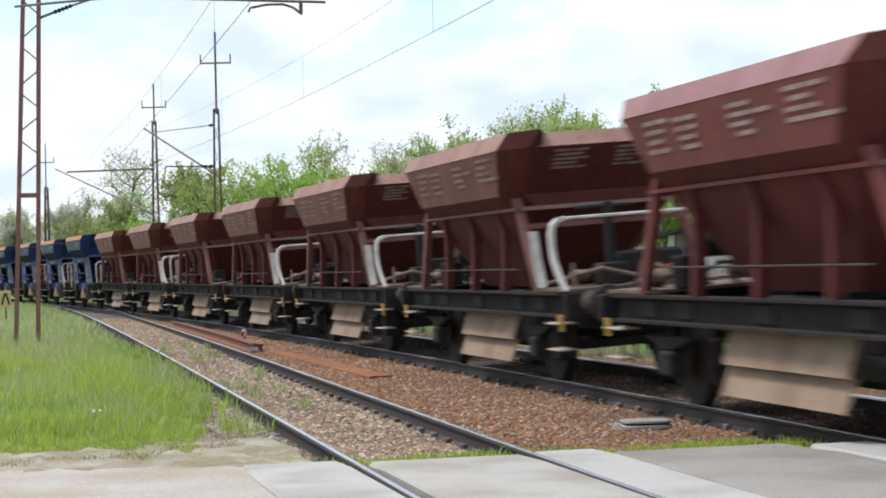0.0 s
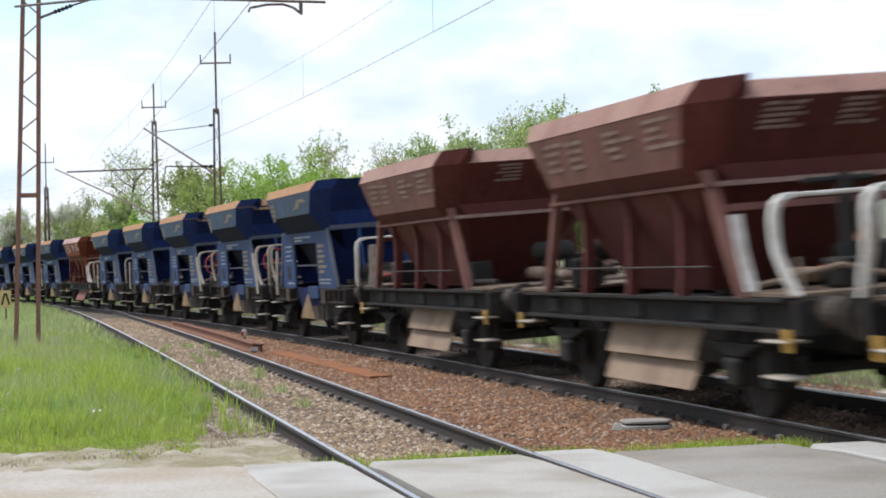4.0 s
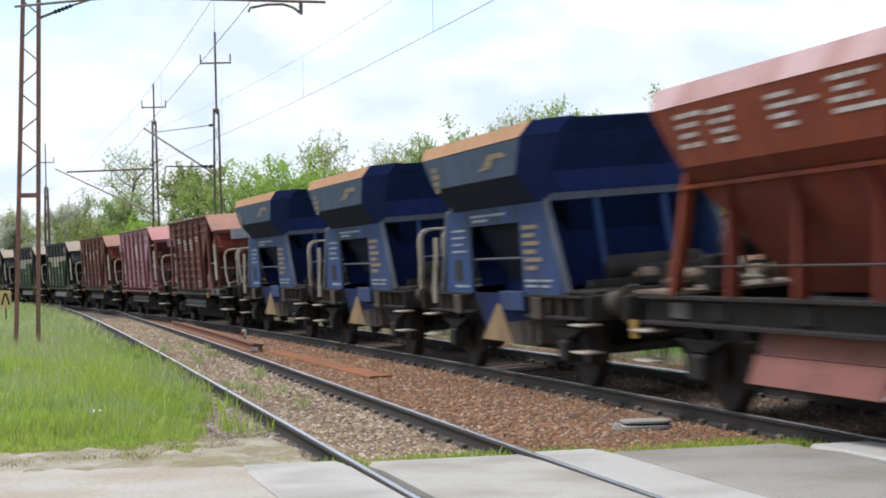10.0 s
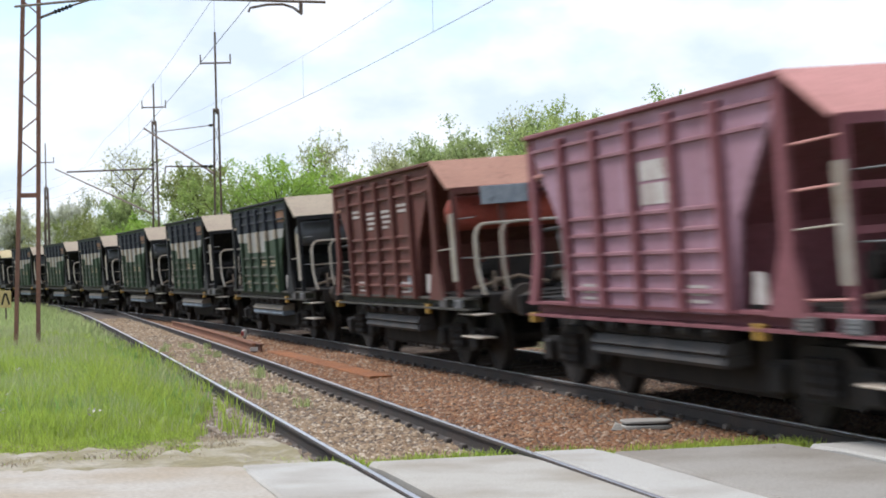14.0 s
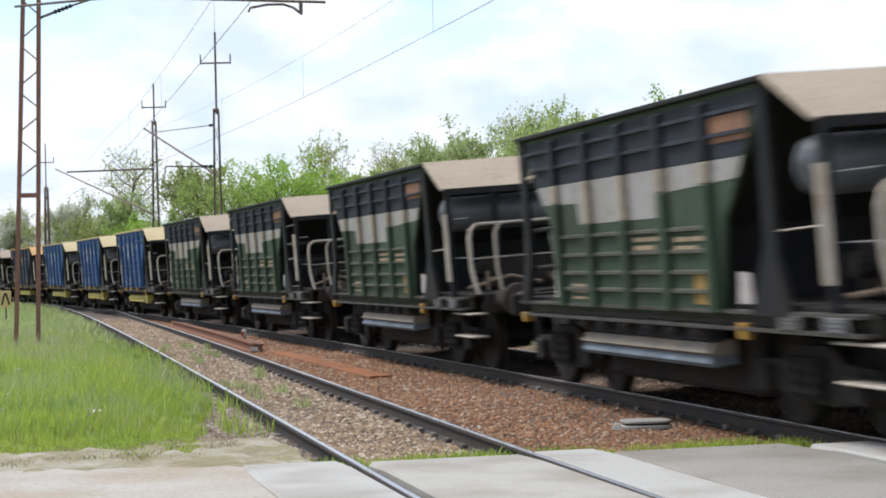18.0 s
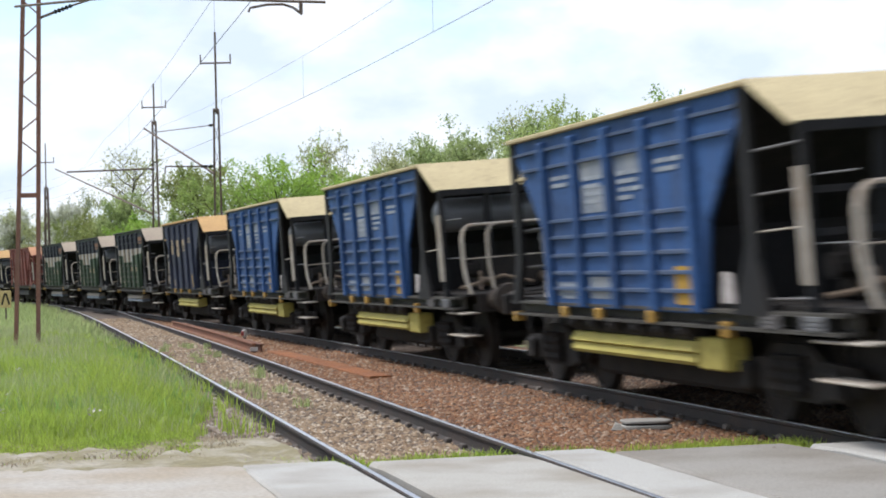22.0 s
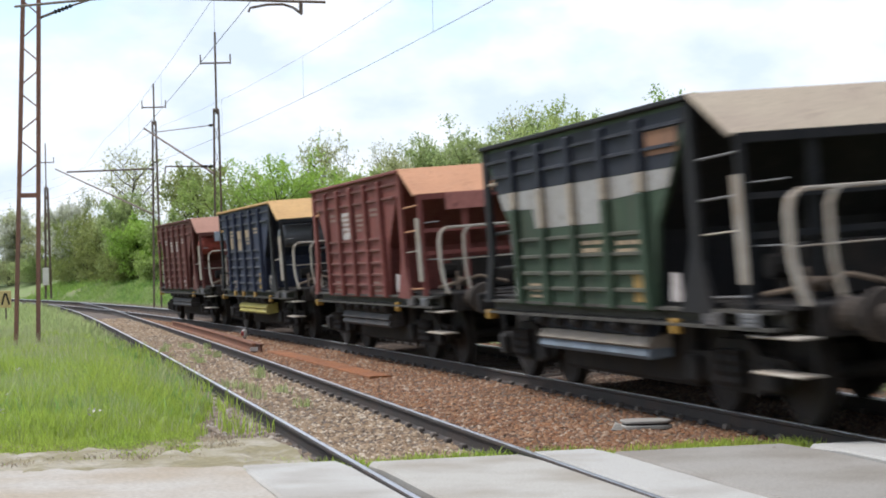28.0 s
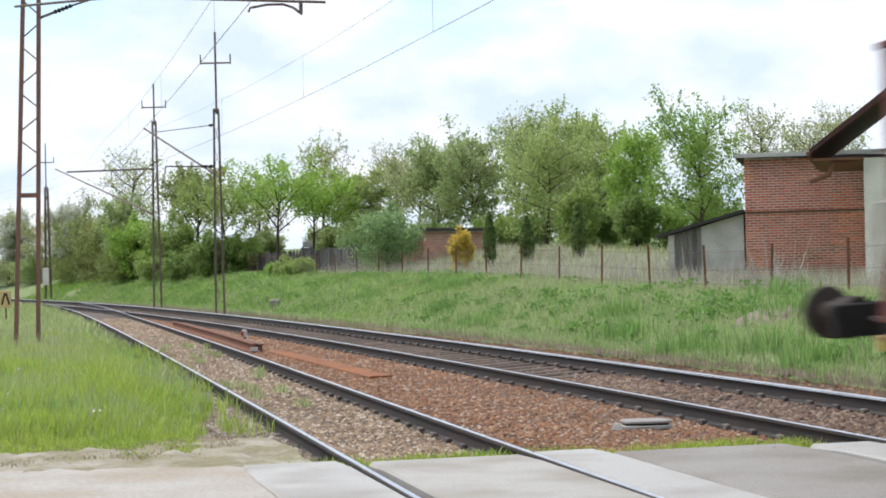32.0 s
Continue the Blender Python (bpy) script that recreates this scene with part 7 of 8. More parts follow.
            box(bm, fx * 2.66, fx * 2.80, sy * (lat - 0.05), sy * (lat + 0.02), 0.84, 0.99, 0.01)
            part("yellow_fitting", bm, M["orange_yellow"], w)
            bm = bmesh.new()
            plate(bm, [(fx * 2.55, sy * (lat - 0.08), 1.15), (fx * 2.85, sy * (lat - 0.08), 1.15), (fx * 2.80, sy * (lat - 0.08), 1.42), (fx * 2.60, sy * (lat - 0.08), 1.44)], 0.02)
            part("data_plate", bm, pal["plate"], w)
        bm = bmesh.new()
        pr = [(1.22, 0.92), (1.42, 0.92), (1.42, 0.95), (1.26, 0.955), (1.26, 1.065), (1.42, 1.07), (1.42, 1.10), (1.22, 1.10)]
        loft(bm, [[(x, sy * y, z) for y, z in pr] for x in (-4.05, 5.0)])
        part("side_sill", bm, pal["sill"], w)
        for x in (3.72, 4.55):
            bm = bmesh.new()
            box(bm, x - 0.20, x + 0.20, sy * 1.40, sy * 1.426, 0.945, 1.075, 0.006)
            for j in range(3):
                box(bm, x - 0.17, x + 0.17, sy * 1.42, sy * 1.432, 0.962 + 0.036 * j, 0.984 + 0.036 * j)
            part("sill_plate", bm, pal["valve"], w, "grey plate with rows of small marks")
        bm = bmesh.new()
        box(bm, -5.3, 5.3, sy * 0.55, sy * 0.75, 0.84, 1.08, 0.02)
        part("inner_sill", bm, M["under"], w)
        for x in (-1.75, -1.1, -0.42, 0.3, 0.95, 1.6):
            bm = bmesh.new()
            lathe_x(bm, [(x - 0.13, 0.0), (x - 0.13, 0.055), (x - 0.05, 0.075), (x + 0.06, 0.075), (x + 0.14, 0.05), (x + 0.14, 0.0)], 10, sy * 1.34, 0.885)
            beam(bm, (x + 0.2, sy * 1.36, 0.80), (x + 0.27, sy * 1.36, 0.93), 0.035, 0.03)
            part("flap_catch", bm, M["under"], w)
        bm = bmesh.new()
        box(bm, -2.1, 2.1, sy * 0.03, sy * 0.97, 0.24, 0.92, 0.05)
        part("discharge_box", bm, M["under"], w)
        bm = bmesh.new()
        loft(bm, [[(x, sy * y, z) for y, z in ((1.05, 0.79), (1.28, 0.76), (1.34, 0.67), (1.30, 0.642), (1.05, 0.642))] for x in (-1.95, 1.75)])
        part("discharge_trough", bm, pal["trough"], w, pal["trough_label"])
        bm = bmesh.new()
        loft(bm, [[(x, sy * y, z) for y, z in ((1.05, 0.638), (1.30, 0.638), (1.335, 0.57), (1.30, 0.53), (1.05, 0.55))] for x in (-1.95, 1.75)])
        part("trough_lip", bm, TROUGH_LOW if pal["bands"] else pal["trough"], w)
        bm = bmesh.new()
        tube(bm, [(-1.95, sy * 1.22, 0.835), (1.75, sy * 1.24, 0.835)], 0.075, 10)
        part("trough_pipe", bm, PIPE_BLUE if pal["bands"] else M["black"], w)
        if pal["end_box"]:
            bm = bmesh.new()
            box(bm, -sy * 1.62, -sy * 2.12, sy * (lat + 0.001), sy * (lat + 0.012), 1.13, 1.50)
            part("painted_patch", bm, PLATE_YELLOW, w, "ochre painted plate")
            for x in (-1.9, -0.7, 0.9):
                bm = bmesh.new()
                box(bm, x - 0.09, x + 0.09, sy * (lat - 0.03), sy * (lat + 0.035), 0.93, 1.06, 0.015)
                part("sill_fitting", bm, M["orange_yellow"], w, "small yellow sill fitting")
            if pal["box"]:
                bm = bmesh.new()
                box(bm, 1.78, 2.4, sy * 1.05, sy * 1.30, 0.50, 0.81, 0.02)
                part("trough_end", bm, pal["trough"], w)
        if pal["worn"]:
            for x0, x1, z0, z1 in pal["patches"] or ((-0.98, -0.16, 2.48, 2.70), (-0.98, -0.16, 2.10, 2.38), (0.14, 0.98, 2.50, 2.70), (-2.08, -1.30, 1.18, 1.34), (-0.92, -0.2, 1.16, 1.40)):
                bm = bmesh.new()
                box(bm, x0, x1, sy * (lat + 0.001), sy * (lat + 0.006), z0, z1)
                part("painted_patch", bm, pal["worn"], w, "pale worn painted patch")
        bm = bmesh.new()
        k = lat + 0.006 + (0.006 if pal["bands"] else 0)
        for i, z in () if not pal["letters"] else ((-1.66, 2.56), (-0.55, 2.50), (0.56, 2.50), (1.67, 2.56)) if not pal["bands"] else ((1.67, 1.78), (0.56, 1.80)):
            for j, row in enumerate((((0, 0.28), (0.33, 0.7)), ((0, 0.55),), ((0.05, 0.3), (0.36, 0.66)), ((0, 0.4),))[: 2 if abs(i) > 1 or pal["bands"] else 4]):
                zz = z - 0.085 * j
                for a, b in row:
                    plate(bm, [(i - 0.36 + a, sy * k, zz), (i - 0.36 + b, sy * k, zz), (i - 0.36 + b, sy * k, zz - 0.045), (i - 0.36 + a, sy * k, zz - 0.045)], 0.004 * sy)
        for i in (-1.66,) if pal["bands"] or pal["end_box"] else (-1.66, 1.5):
            for j in range(3):
                plate(bm, [(i - 0.25, sy * (lat + 0.006), 1.32 - 0.07 * j), (i + 0.2, sy * (lat + 0.006), 1.32 - 0.07 * j), (i + 0.2, sy * (lat + 0.006), 1.29 - 0.07 * j), (i - 0.25, sy * (lat + 0.006), 1.29 - 0.07 * j)], 0.004 * sy)
        part("lettering", bm, pal["mark"], w)["kind"] = "stuff"
    # inner hopper
    bm = bmesh.new()
    loft(bm, [[(x, y, z) for x, y in ((a, -1.34), (a, 1.34), (-a, 1.34), (-a, -1.34))] for a, z in ((2.1, 1.1), (2.2, 1.85), (3.50, 3.02), (3.42, 3.02), (2.1, 1.9))])
    part("hopper", bm, pal["inner"], w)
    # hood towards the front
    for fx in (1,):
        bm = bmesh.new()
        loft(bm, [[(fx * x, y, z) for y in (-1.44, 1.44)] + [(fx * x, y, z - 0.03) for y in (1.44, -1.44)] for x, z in ((hx - 0.02, top + 0.03), (4.45, 2.67))])
        part("hood", bm, pal["hood"], w, pal["hood_label"])
    for fx in (-1, 1):
        if fx > 0:
            bm = bmesh.new()
            beam(bm, (fx * 4.46, -1.36, 2.62), (fx * 4.46, 1.36, 2.62), 0.08, 0.09)
            part("end_beam", bm, pal["leg"], w)
        bm = bmesh.new()
        box(bm, fx * 5.25, fx * 5.37, -1.15, 1.15, 0.86, 1.14, 0.02)
        part("headstock", bm, M["under"], w)
        bm = bmesh.new()
        box(bm, fx * 2.35, fx * (5.28 if fx > 0 else 4.1), -1.30, 1.30, 1.105, 1.14)
        part("platform", bm, M["under"], w)
        for y in (-0.62, 0.62) if fx > 0 else ():
            bm = bmesh.new()
            beam(bm, (fx * 4.30, y, 1.14), (fx * 4.40, y, 2.6), 0.09, 0.08)
            part("end_strut", bm, pal["leg"], w)
        if fx > 0:
            end_railing(w, fx, 5.2, 1.28, 1.14, M["rail_cream"], 2.12, lean=0.15, thick=0.03)
            steps(w, fx * 4.9, (0.56, 0.88), 1.38, 0.95)
    if pal["tank"] is None:
        for z in (1.75, 2.1):
            bm = bmesh.new()
            beam(bm, (4.46, -1.30, z), (4.46, 1.30, z), 0.05, 0.06)
            part("cross_rail", bm, pal["leg"], w)
        bm = bmesh.new()
        lathe_x(bm, [(3.2, 0.0), (3.2, 0.2), (4.2, 0.2), (4.2, 0.0)], 14, 0.55, 1.5)
        part("air_reservoir", bm, pal["leg"], w, smooth=True)
    bm = bmesh.new()
    lathe_y(bm, [(-1.33, 0.0), (-1.32, 0.12), (-1.26, 0.22), (-1.16, 0.255), (1.16, 0.255), (1.26, 0.22), (1.32, 0.12), (1.33, 0.0)], 20, 3.95, 2.30)
    if pal["tank"]:
        part("air_reservoir", bm, pal["tank"], w, smooth=True)
    else:
        bm.free()
    clutter(w, 4.4, 1.14, 1)
    clutter(w, -3.6, 1.14, -1)
    for x, z in ((3.9, 1.45), (-3.6, 1.5)):
        bm = bmesh.new()
        box(bm, x - 0.3, x + 0.3, -0.7, 0.2, 1.14, z + 0.2, 0.04)
        tube(bm, [(x, -0.9, z), (x, -0.5, z)], 0.12, 10)
        part("brake_gear", bm, M["under"], w)
    for fx in (-1, 1):
        bm = bmesh.new()
        tube(bm, [(fx * 5.36, -0.45, 0.92), (fx * 5.50, -0.47, 0.80), (fx * 5.55, -0.48, 0.55), (fx * 5.50, -0.46, 0.38), (fx * 5.40, -0.42, 0.36)], 0.04, 8)
        part("brake_hose", bm, M["black"], w)
    for sy in (-1, 1):
        bm = bmesh.new()
        beam(bm, (-2.62, sy * 1.0, 2.0), (-3.35, sy * 0.95, 1.14), 0.07, 0.07)
        part("prop", bm, M["black"], w)
    if pal["sign"]:
        bm = bmesh.new()
        box(bm, 4.50, 4.53, -0.95, -0.25, 2.40, 2.66, 0.006)
        part("notice_plate", bm, pal["sign"], w)
    for fx in (-1, 1):
        b = fx * 3.35
        for sy in (-1, 1):
            bm = bmesh.new()
            pr = [(-1.25, 0.50), (-1.15, 0.62), (-0.6, 0.64), (-0.35, 0.78), (0.35, 0.78), (0.6, 0.64), (1.15, 0.62), (1.25, 0.50), (1.1, 0.36), (0.72, 0.36), (0.5, 0.28), (-0.5, 0.28), (-0.72, 0.36), (-1.1, 0.36)]
            loft(bm, [[(b + x, sy * y, z) for x, z in pr] for y in (0.98, 1.06)])
            part("bogie_frame", bm, M["under"], w)
            bm = bmesh.new()
            box(bm, b - 0.34, b + 0.34, sy * 0.02, sy * 0.96, 0.34, 0.82, 0.04)
            part("bolster", bm, M["under"], w)
            for k in (-1, 1):
                bm = bmesh.new()
                box(bm, b + k * 0.42, b + k * 0.56, sy * 0.05, sy * 0.82, 0.26, 0.70, 0.03)
                part("brake_beam", bm, M["under"], w)
                bm = bmesh.new()
                box(bm, b + k * 0.9 - 0.14, b + k * 0.9 + 0.14, sy * 1.06, sy * 1.16, 0.33, 0.60, 0.03)
                part("axle_box", bm, M["under"], w)
            bm = bmesh.new()
            for x in (-0.2, 0.0, 0.2):
                tube(bm, [(b + x, sy * 1.12, 0.34 + 0.05 * i) for i in range(8)], 0.08, 8, [0.085 if i % 2 else 0.065 for i in range(8)])
            part("coil_spring", bm, M["under"], w)["kind"] = "stuff"
        wheelsets(w, (b - 0.9, b + 0.9))
    buffers(w, half)
    adopt(w, ((("rib", "stiffener", "lettering", "dark_band", "pale_band", "painted_patch"), "side_wall"), (("axle_box", "coil_spring"), "bogie_frame"), (("sill_plate",), "side_sill"), (("trough_end", "trough_lip"), "discharge_trough"), (("step_bracket",), "step")))
    return w


MARK_DUST = paint("dusty_beam", (0.26, 0.17, 0.14), (0.17, 0.10, 0.085), scale=3)
SILL_DUST = paint("dusty_sill", (0.072, 0.066, 0.056), (0.034, 0.029, 0.025), scale=5)
CHUTE_DUST = paint("chute_door_dust", (0.075, 0.056, 0.044), (0.032, 0.026, 0.024), scale=4, amount=0.9, rough=0.95)
# Blue of the recessed chute parts, with their shade in the colour.
DEEP_IN_SHADE = paint("deep_blue_in_shade", (0.007, 0.014, 0.068), (0.007, 0.010, 0.030), dust=0.0, rough=0.92)
BLUE_POST = paint("blue_grey_post", (0.082, 0.092, 0.118), (0.06, 0.058, 0.062))
DULL_ROD = paint("dull_rod", (0.055, 0.042, 0.036), (0.04, 0.032, 0.028))
# Pinkish white sheen of the red wagon's rim, put into its paint.
RIM_RED_SHEEN = paint("rim_red_sheen", (0.40, 0.27, 0.26), (0.28, 0.14, 0.12), scale=1.2)
# Lower hopper: grime and the shade below the panels, both in the colour.
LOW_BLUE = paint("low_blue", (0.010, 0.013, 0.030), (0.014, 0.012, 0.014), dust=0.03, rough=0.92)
PLATE_YELLOW = paint("plate_yellow", (0.44, 0.26, 0.035), (0.34, 0.20, 0.04), scale=4)
PIPE_BLUE = paint("pipe_blue_black", (0.030, 0.038, 0.052), (0.03, 0.03, 0.034), scale=3)
OCHRE = paint("ochre_patch", (0.36, 0.22, 0.055), (0.25, 0.15, 0.05), scale=4)
DUST_IRON = paint("dusty_iron", (0.16, 0.115, 0.08), (0.07, 0.05, 0.038), scale=5)
# Dusty rim, lightened further to stand for light from the sky.
RIM_DUST_LIT = paint("rim_dust_lit", (0.27, 0.16, 0.125), (0.20, 0.10, 0.08), scale=1.2)
# Darker oxide for faces turned from the light, shade in the colour.
BROWN_IN_SHADE = paint("oxide_in_shade", (0.093, 0.024, 0.020), (0.062, 0.019, 0.016), dust=0.12)
PALE_RIB = paint("chalk_rib", (0.34, 0.285, 0.22), (0.26, 0.21, 0.16), scale=2.5)
BAND_DARK = paint("band_soot", (0.026, 0.029, 0.038), (0.018, 0.018, 0.022), dust=0.15)
PATCH = paint("orange_patch", (0.25, 0.13, 0.075), (0.16, 0.09, 0.06), scale=3)
SIGN_ROSE = paint("sign_rose", (0.34, 0.135, 0.11), (0.18, 0.075, 0.065))
BROWN = paint("oxide_brown", (0.158, 0.07, 0.056), (0.10, 0.043, 0.036))
CLEAN_RED = paint("oxide_red", (0.165, 0.034, 0.014), (0.115, 0.026, 0.014))
# The red wagon's darker copy, for its shaded faces.
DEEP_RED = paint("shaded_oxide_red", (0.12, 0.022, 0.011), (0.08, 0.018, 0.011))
MARK = paint("faded_mark", (0.24, 0.165, 0.135), (0.15, 0.08, 0.066), scale=6, amount=0.9)
MARK_WHITE = paint("white_mark", (0.4356, 0.396, 0.3696), (0.2772, 0.2112, 0.1848), scale=6)
MARK_ROSE = paint("rose_mark", (0.33, 0.25, 0.22), (0.20, 0.12, 0.10), scale=6)
MARK_TAN = paint("tan_mark", (0.33, 0.245, 0.155), (0.2376, 0.1848, 0.132), scale=6)
MARK_GREY = paint("grey_mark", (0.2772, 0.297, 0.3168), (0.1848, 0.198, 0.2244), scale=6)
ORANGE_DUST = paint("orange_dust", (0.3224, 0.1798, 0.093), (0.2604, 0.1364, 0.0744), scale=2.5, rough=0.85)
BLUE_GREY = paint("slate_blue", (0.046, 0.070, 0.115), (0.036, 0.046, 0.066))
BLUE_SIDE = paint("steel_blue", (0.025, 0.051, 0.138), (0.024, 0.032, 0.055), amount=0.95)
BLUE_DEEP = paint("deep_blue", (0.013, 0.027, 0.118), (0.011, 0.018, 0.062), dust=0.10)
GREY_POST = paint("grey_post", (0.1364, 0.1333, 0.1333), (0.0868, 0.0744, 0.0682))
BLUE_H = paint("hopper_blue", (0.036, 0.087, 0.216), (0.03, 0.051, 0.108))
NAVY = paint("hopper_navy", (0.034, 0.040, 0.066), (0.027, 0.028, 0.038))
GREEN = paint("hopper_green", (0.042, 0.066, 0.040), (0.036, 0.044, 0.030))
SOOT = paint("sooty_black", (0.0145, 0.0145, 0.0155), (0.021, 0.018, 0.016), dust=0.12)
DARK_RED = paint("hopper_maroon", (0.1155, 0.04092, 0.033), (0.0726, 0.0297, 0.02508))
PINK = paint("hopper_pink", (0.32, 0.19, 0.235), (0.24, 0.12, 0.145), scale=1.0)
PINK_RIB = paint("pink_rib", (0.20, 0.075, 0.085), (0.14, 0.05, 0.055))
RED_H = paint("hopper_red", (0.1782, 0.0561, 0.0462), (0.1254, 0.0429, 0.0363))
YELLOW = paint("trough_yellow", (0.396, 0.33, 0.0858), (0.2772, 0.2244, 0.066))
PALE = paint("chalk_white", (0.297, 0.2838, 0.264), (0.2178, 0.1914, 0.165), scale=2.5)
SAND = paint("hood_sand", (0.305, 0.248, 0.182), (0.2664, 0.2072, 0.1591), scale=1.5, rough=0.9)
CREAM_Y = paint("hood_cream", (0.4292, 0.3478, 0.1998), (0.37, 0.296, 0.1702), scale=1.5, rough=0.9)
AMBER = paint("hood_amber", (0.444, 0.2738, 0.1184), (0.3848, 0.2294, 0.1036), scale=1.5, rough=0.9)
SALMON = paint("hood_salmon", (0.41, 0.21, 0.118), (0.35, 0.175, 0.10), scale=1.5, rough=0.9)
ROSE = paint("hood_rose", (0.4144, 0.1998, 0.1776), (0.3552, 0.1702, 0.148), scale=1.5, rough=0.9)
MAROON_HOOD = paint("hood_brown", (0.296, 0.1591, 0.1147), (0.2516, 0.1332, 0.0962), scale=1.5, rough=0.9)
LEDGE_RED = paint("ledge_red", (0.14, 0.055, 0.045), (0.09, 0.038, 0.032))
LEDGE_DARK = paint("ledge_dark", (0.036, 0.038, 0.048), (0.02, 0.021, 0.026))
TROUGH_LOW = paint("trough_grey", (0.14, 0.165, 0.19), (0.09, 0.10, 0.11), scale=2.5)
LEDGE_NAVY = paint("ledge_navy", (0.055, 0.056, 0.066), (0.03, 0.034, 0.05))
LEDGE_PINK = paint("ledge_pink", (0.25, 0.13, 0.15), (0.19, 0.08, 0.09))
LEDGE_TAN = paint("ledge_tan", (0.085, 0.082, 0.062), (0.045, 0.048, 0.04))
LEDGE_BLUE = paint("ledge_blue", (0.07, 0.095, 0.15), (0.045, 0.07, 0.13))
WORN = paint("worn_pale", (0.24, 0.25, 0.26), (0.10, 0.13, 0.19), scale=2.2, amount=0.9)
TANK = material("tank_black", (0.088, 0.092, 0.10), rough=0.45, stain=(0.06, 0.056, 0.055), scale=2, grain=30, bump=0.05)
CHUTE = paint("chute_dust", (0.25, 0.18, 0.12), (0.16, 0.10, 0.07), scale=2.5)
DARK_TROUGH = paint("trough_black", (0.0396, 0.03828, 0.03828), (0.066, 0.0561, 0.0495), scale=2.5)
PALE_TROUGH = paint("trough_pale", (0.235, 0.195, 0.15), (0.198, 0.1716, 0.1452), scale=2.5)

T_BROWN = dict(label="dusty oxide-brown two-axle ballast hopper wagon rolling on rails", body=BROWN, hopper="oxide-brown hopper with dusty sloping rim", rod=DULL_ROD, clean=BROWN_IN_SHADE, sill=M["black"], chute=CHUTE, chute_rows=((0.94, 0.87, 1.08, 0.53), (0.98, 0.52, 1.13, 0.24)), mark=MARK, end_mark=MARK, dusty=MARK_DUST, rim=RIM_DUST_LIT)
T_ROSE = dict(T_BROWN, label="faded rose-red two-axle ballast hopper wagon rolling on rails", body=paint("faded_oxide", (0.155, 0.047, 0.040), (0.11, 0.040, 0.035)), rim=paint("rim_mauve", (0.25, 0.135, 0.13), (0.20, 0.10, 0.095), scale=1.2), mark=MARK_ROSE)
T_RED = dict(T_BROWN, label="clean oxide-red two-axle ballast hopper wagon between blue wagons", body=CLEAN_RED, clean=DEEP_RED, rim=RIM_RED_SHEEN, hopper="bright oxide-red hopper", chute=paint("red_chute", (0.18, 0.07, 0.055), (0.12, 0.05, 0.04)), mark=MARK_WHITE, end_mark=MARK_GREY, sill=GREY_POST, chute_rows=((0.98, 0.87, 1.07, 0.66), (1.08, 0.655, 1.21, 0.41)))
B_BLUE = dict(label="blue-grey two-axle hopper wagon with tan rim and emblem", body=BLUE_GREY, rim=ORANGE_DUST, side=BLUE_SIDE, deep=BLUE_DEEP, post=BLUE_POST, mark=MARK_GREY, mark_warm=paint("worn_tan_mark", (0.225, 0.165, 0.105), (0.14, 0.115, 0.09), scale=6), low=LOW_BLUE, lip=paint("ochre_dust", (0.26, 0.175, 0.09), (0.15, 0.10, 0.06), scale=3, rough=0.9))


def h_pal(label, side, frame_mat, leg, hood, hood_label, trough, trough_label, tank, mark, bands=False, sign=None, end_box=False, rim_lit=False, plate_mat=None, sill=None, side_label="", ledges=None, worn=None, rib=None, letters=True, patches=(), folds=True, box=False, rung=None):
    rib_dust = side
    return dict(label=label, side=side, rib=rib or side, letters=letters, patches=patches, folds=folds, box=box, rung=rung or GREY_POST, frame=frame_mat, leg=leg, hood=hood, hood_label=hood_label, trough=trough, trough_label=trough_label, valve=GREY_POST, worn=worn, ledges=ledges or rib_dust, tank=tank, mark=mark, bands=bands,
                pale=PALE, pale_rib=PALE_RIB, patch=PATCH, sign=sign, end_box=end_box, rim_lit=rim_lit, plate=plate_mat or MARK_WHITE, sill=sill or SILL_DUST, inner=SOOT if bands else frame_mat, side_label=side_label or "ribbed steel side wall")


H_MAROON = h_pal("maroon ribbed bogie hopper wagon with a brown hood", DARK_RED, DARK_RED, DARK_RED, MAROON_HOOD, "dusty brown sloping hood", DARK_TROUGH, "black discharge trough",
                 paint("tank_red", (0.29, 0.062, 0.042), (0.20, 0.048, 0.036)), MARK_WHITE, sign=MARK_GREY, ledges=LEDGE_RED, worn=MARK_GREY, patches=((1.66, 2.12, 1.17, 1.45),))
H_PINK = h_pal("faded pink ribbed bogie hopper wagon with a rose hood", PINK, PINK_RIB, PINK_RIB, ROSE, "rose-pink sloping hood", DARK_TROUGH, "black discharge trough", PINK, MARK_WHITE, sign=PINK, ledges=LEDGE_PINK, rib=PINK_RIB, letters=False, sill=PINK_RIB, worn=MARK_WHITE, patches=((0.14, 0.95, 2.12, 2.33), (0.14, 0.95, 2.36, 2.56)), rung=ROSE)
H_GREEN = h_pal("sooty green ribbed bogie hopper wagon with a white band", GREEN, SOOT, SOOT, SAND, "sand-coloured sloping hood", PALE_TROUGH, "pale dusty discharge trough", TANK, MARK_TAN, bands=True, ledges=LEDGE_TAN)
H_BLUE = h_pal("blue ribbed bogie hopper wagon with a cream hood", BLUE_H, SOOT, SOOT, CREAM_Y, "cream-yellow sloping hood", YELLOW, "yellow discharge trough", TANK, MARK_GREY, end_box=True, rim_lit=True, ledges=LEDGE_BLUE, worn=WORN, box=True)
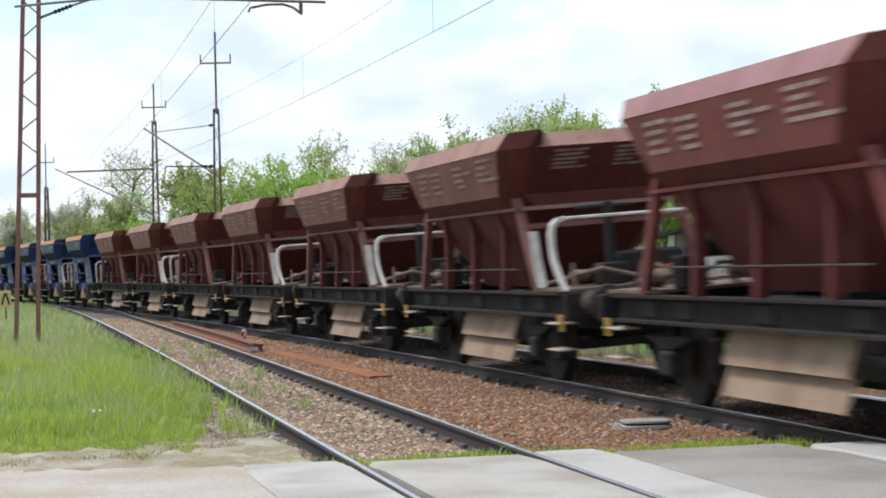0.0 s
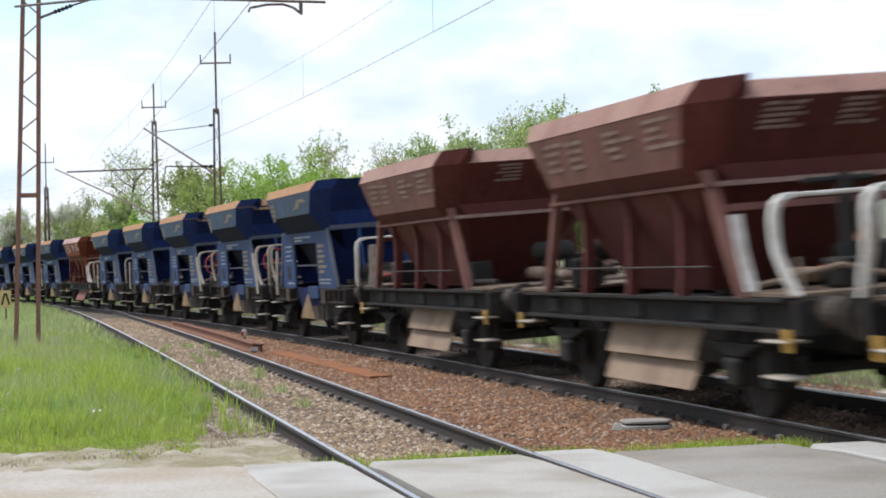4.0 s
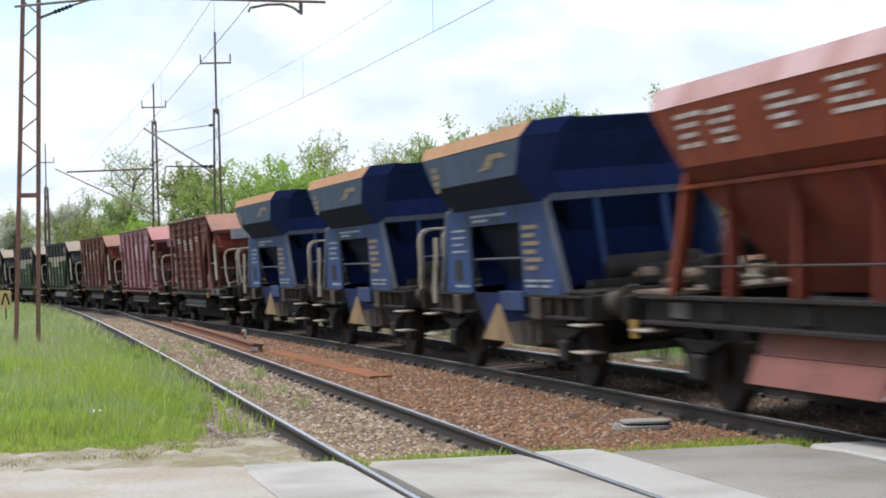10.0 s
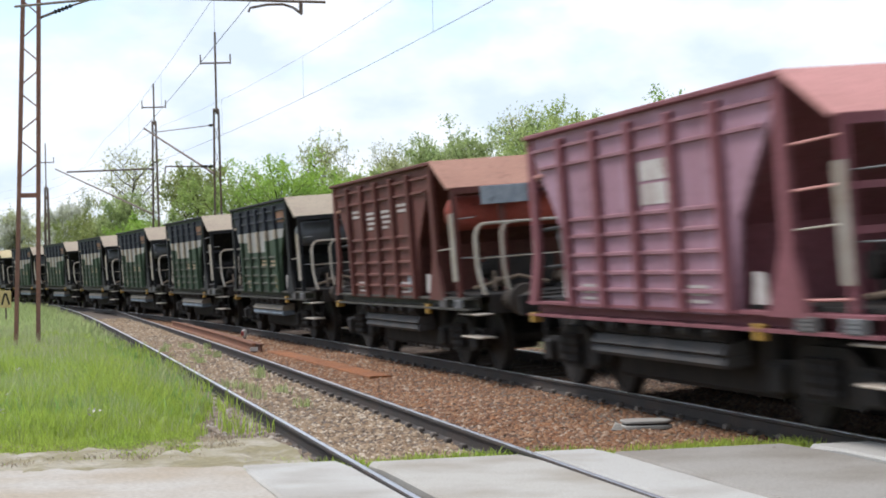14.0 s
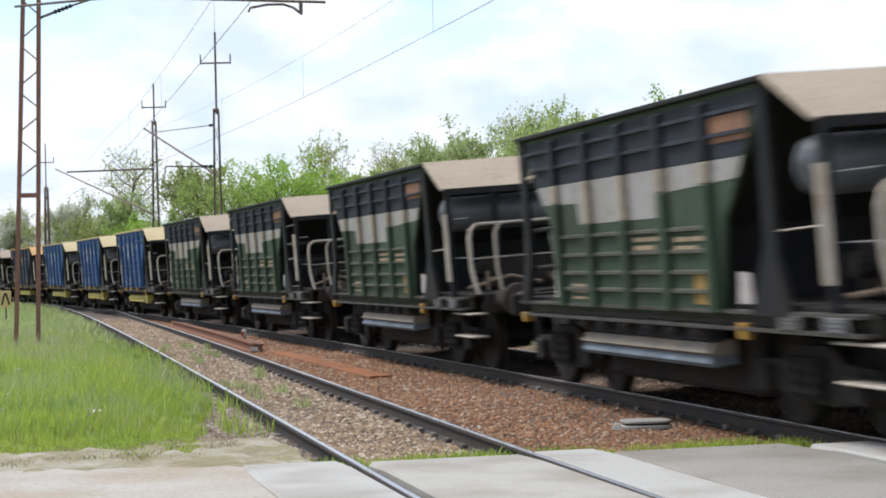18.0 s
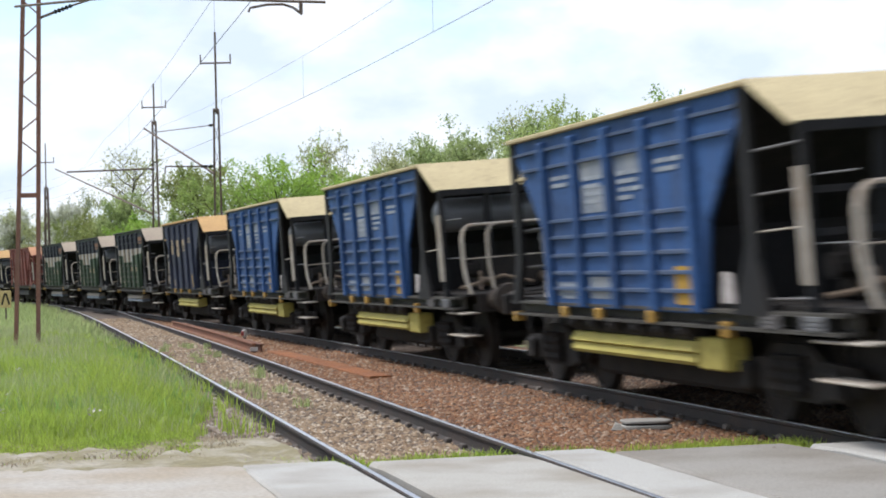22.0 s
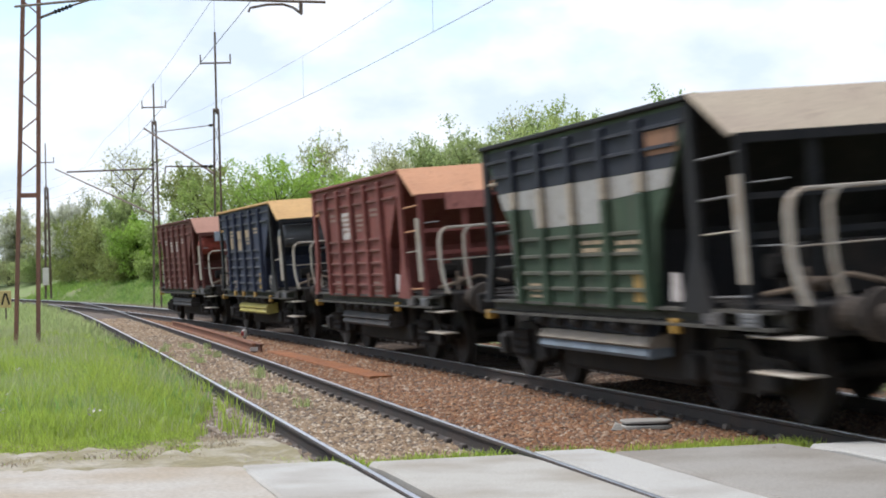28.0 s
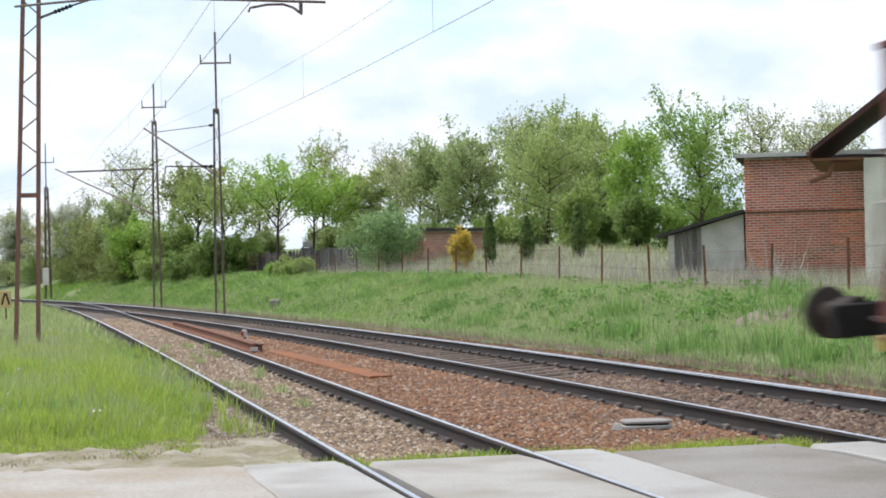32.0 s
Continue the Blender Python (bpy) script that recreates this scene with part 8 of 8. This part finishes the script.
H_NAVY = h_pal("dark navy ribbed bogie hopper wagon with an amber hood", NAVY, NAVY, SOOT, AMBER, "amber sloping hood", YELLOW, "yellow discharge trough", TANK, MARK_TAN, end_box=True, rim_lit=True, ledges=LEDGE_NAVY, worn=MARK_TAN, patches=((-1.0, -0.16, 2.34, 2.54), (-1.0, -0.12, 2.04, 2.28), (0.14, 0.98, 2.36, 2.54), (-2.06, -1.72, 2.12, 2.40), (-1.62, -1.24, 2.06, 2.30)))
H_NAVY_PLAIN = dict(H_NAVY, label="smooth-sided dark navy bogie hopper wagon with an amber hood", folds=False)
H_RED = h_pal("brick-red ribbed bogie hopper wagon with a salmon hood", RED_H, RED_H, RED_H, SALMON, "salmon sloping hood", DARK_TROUGH, "black discharge trough", RED_H, MARK, sign=SIGN_ROSE, ledges=LEDGE_RED, worn=MARK_WHITE, patches=((-1.0, -0.13, 2.08, 2.30), (-1.0, -0.13, 2.33, 2.56)), rung=SALMON)

OPEN = lambda pal: dict(pal, tank=None)
MAKERS = {"T": (make_t, T_BROWN), "R": (make_t, T_RED), "B": (make_b, B_BLUE), "HM": (make_h, H_MAROON), "HP": (make_h, OPEN(H_PINK)), "HG": (make_h, H_GREEN), "Hg": (make_h, OPEN(H_GREEN)),
          "HB": (make_h, H_BLUE), "Hb": (make_h, OPEN(H_BLUE)), "HN": (make_h, H_NAVY), "Hn": (make_h, H_NAVY_PLAIN), "Tr": (make_t, T_ROSE), "HR": (make_h, OPEN(H_RED))}
# a minus sign: the wagon runs with its brake end to the rear
ORDER = ("Tr T T T -T T -T -B B B -B -B R -B -B -B HM HP HM HG Hg HG HG Hg HG Hb HB HB Hn Hg HG Hg HR HN HM").split()
LENGTH = {"T": 9.64, "Tr": 9.64, "R": 9.64, "B": 9.10}


def make_train():
    """The wagons in their order: each with the place of its middle behind the first one's, and its turn."""
    built, out, at, last = {}, [], 0.0, None
    for word in ORDER:
        kind, turned = word.lstrip("-"), word.startswith("-")
        size = LENGTH.get(kind, 11.93)
        if last is not None:
            at += (last + size) / 2
        if kind in built:
            w = copy_thing(built[kind], Matrix())
        else:
            fn, pal = MAKERS[kind]
            w = built[kind] = fn(pal)
        out.append((w, at, turned))
        last = size
    return out


TRAIN = make_train()


def head_s(t):
    """Where along the line the first wagon's middle is at t seconds."""
    return 16.70 + t * (-11.1493 + t * (-0.00937914 + t * (-0.00247179 + t * (0.000124353 - t * 1.65619e-06))))


def wagon_pose(s):
    x, y, th = line_at(s)
    ahead = Vector((-math.sin(th), -math.cos(th), 0))
    side = Vector((math.cos(th) * math.cos(CANT), -math.sin(th) * math.cos(CANT), math.sin(CANT)))
    up = ahead.cross(side)
    m = Matrix((ahead, side, up)).transposed().to_4x4()
    m.translation = (x, y, GAUGE * math.sin(CANT))
    return m


def motions():
    for w, back, turned in TRAIN:
        flip = pose(0, 0, 0, 0, 0, 180 if turned else 0)
        walk(w, [(t * 1.0, wagon_pose(head_s(t) + back) @ flip) for t in range(33)])
        # the wheels roll while their wagon goes past
        near = [t / FPS for t in range(32 * FPS + 1) if 8.0 < head_s(t / FPS) + back < 40.0]
        if not near:
            continue
        for o in w.children:
            if o.name.startswith("wheelset"):
                home = o.matrix_basis.copy()
                sign = -1 if turned else 1
                turn = [(t, home @ pose(0, 0, 0, 0, sign * math.degrees((head_s(near[0]) - head_s(t)) / 0.46), 0)) for t in near]
                if near[0] > 0:
                    turn.insert(0, (0.0, turn[0][1]))
                if near[-1] < 32:
                    turn.append((32.0, turn[-1][1]))
                walk(o, turn)


motions()
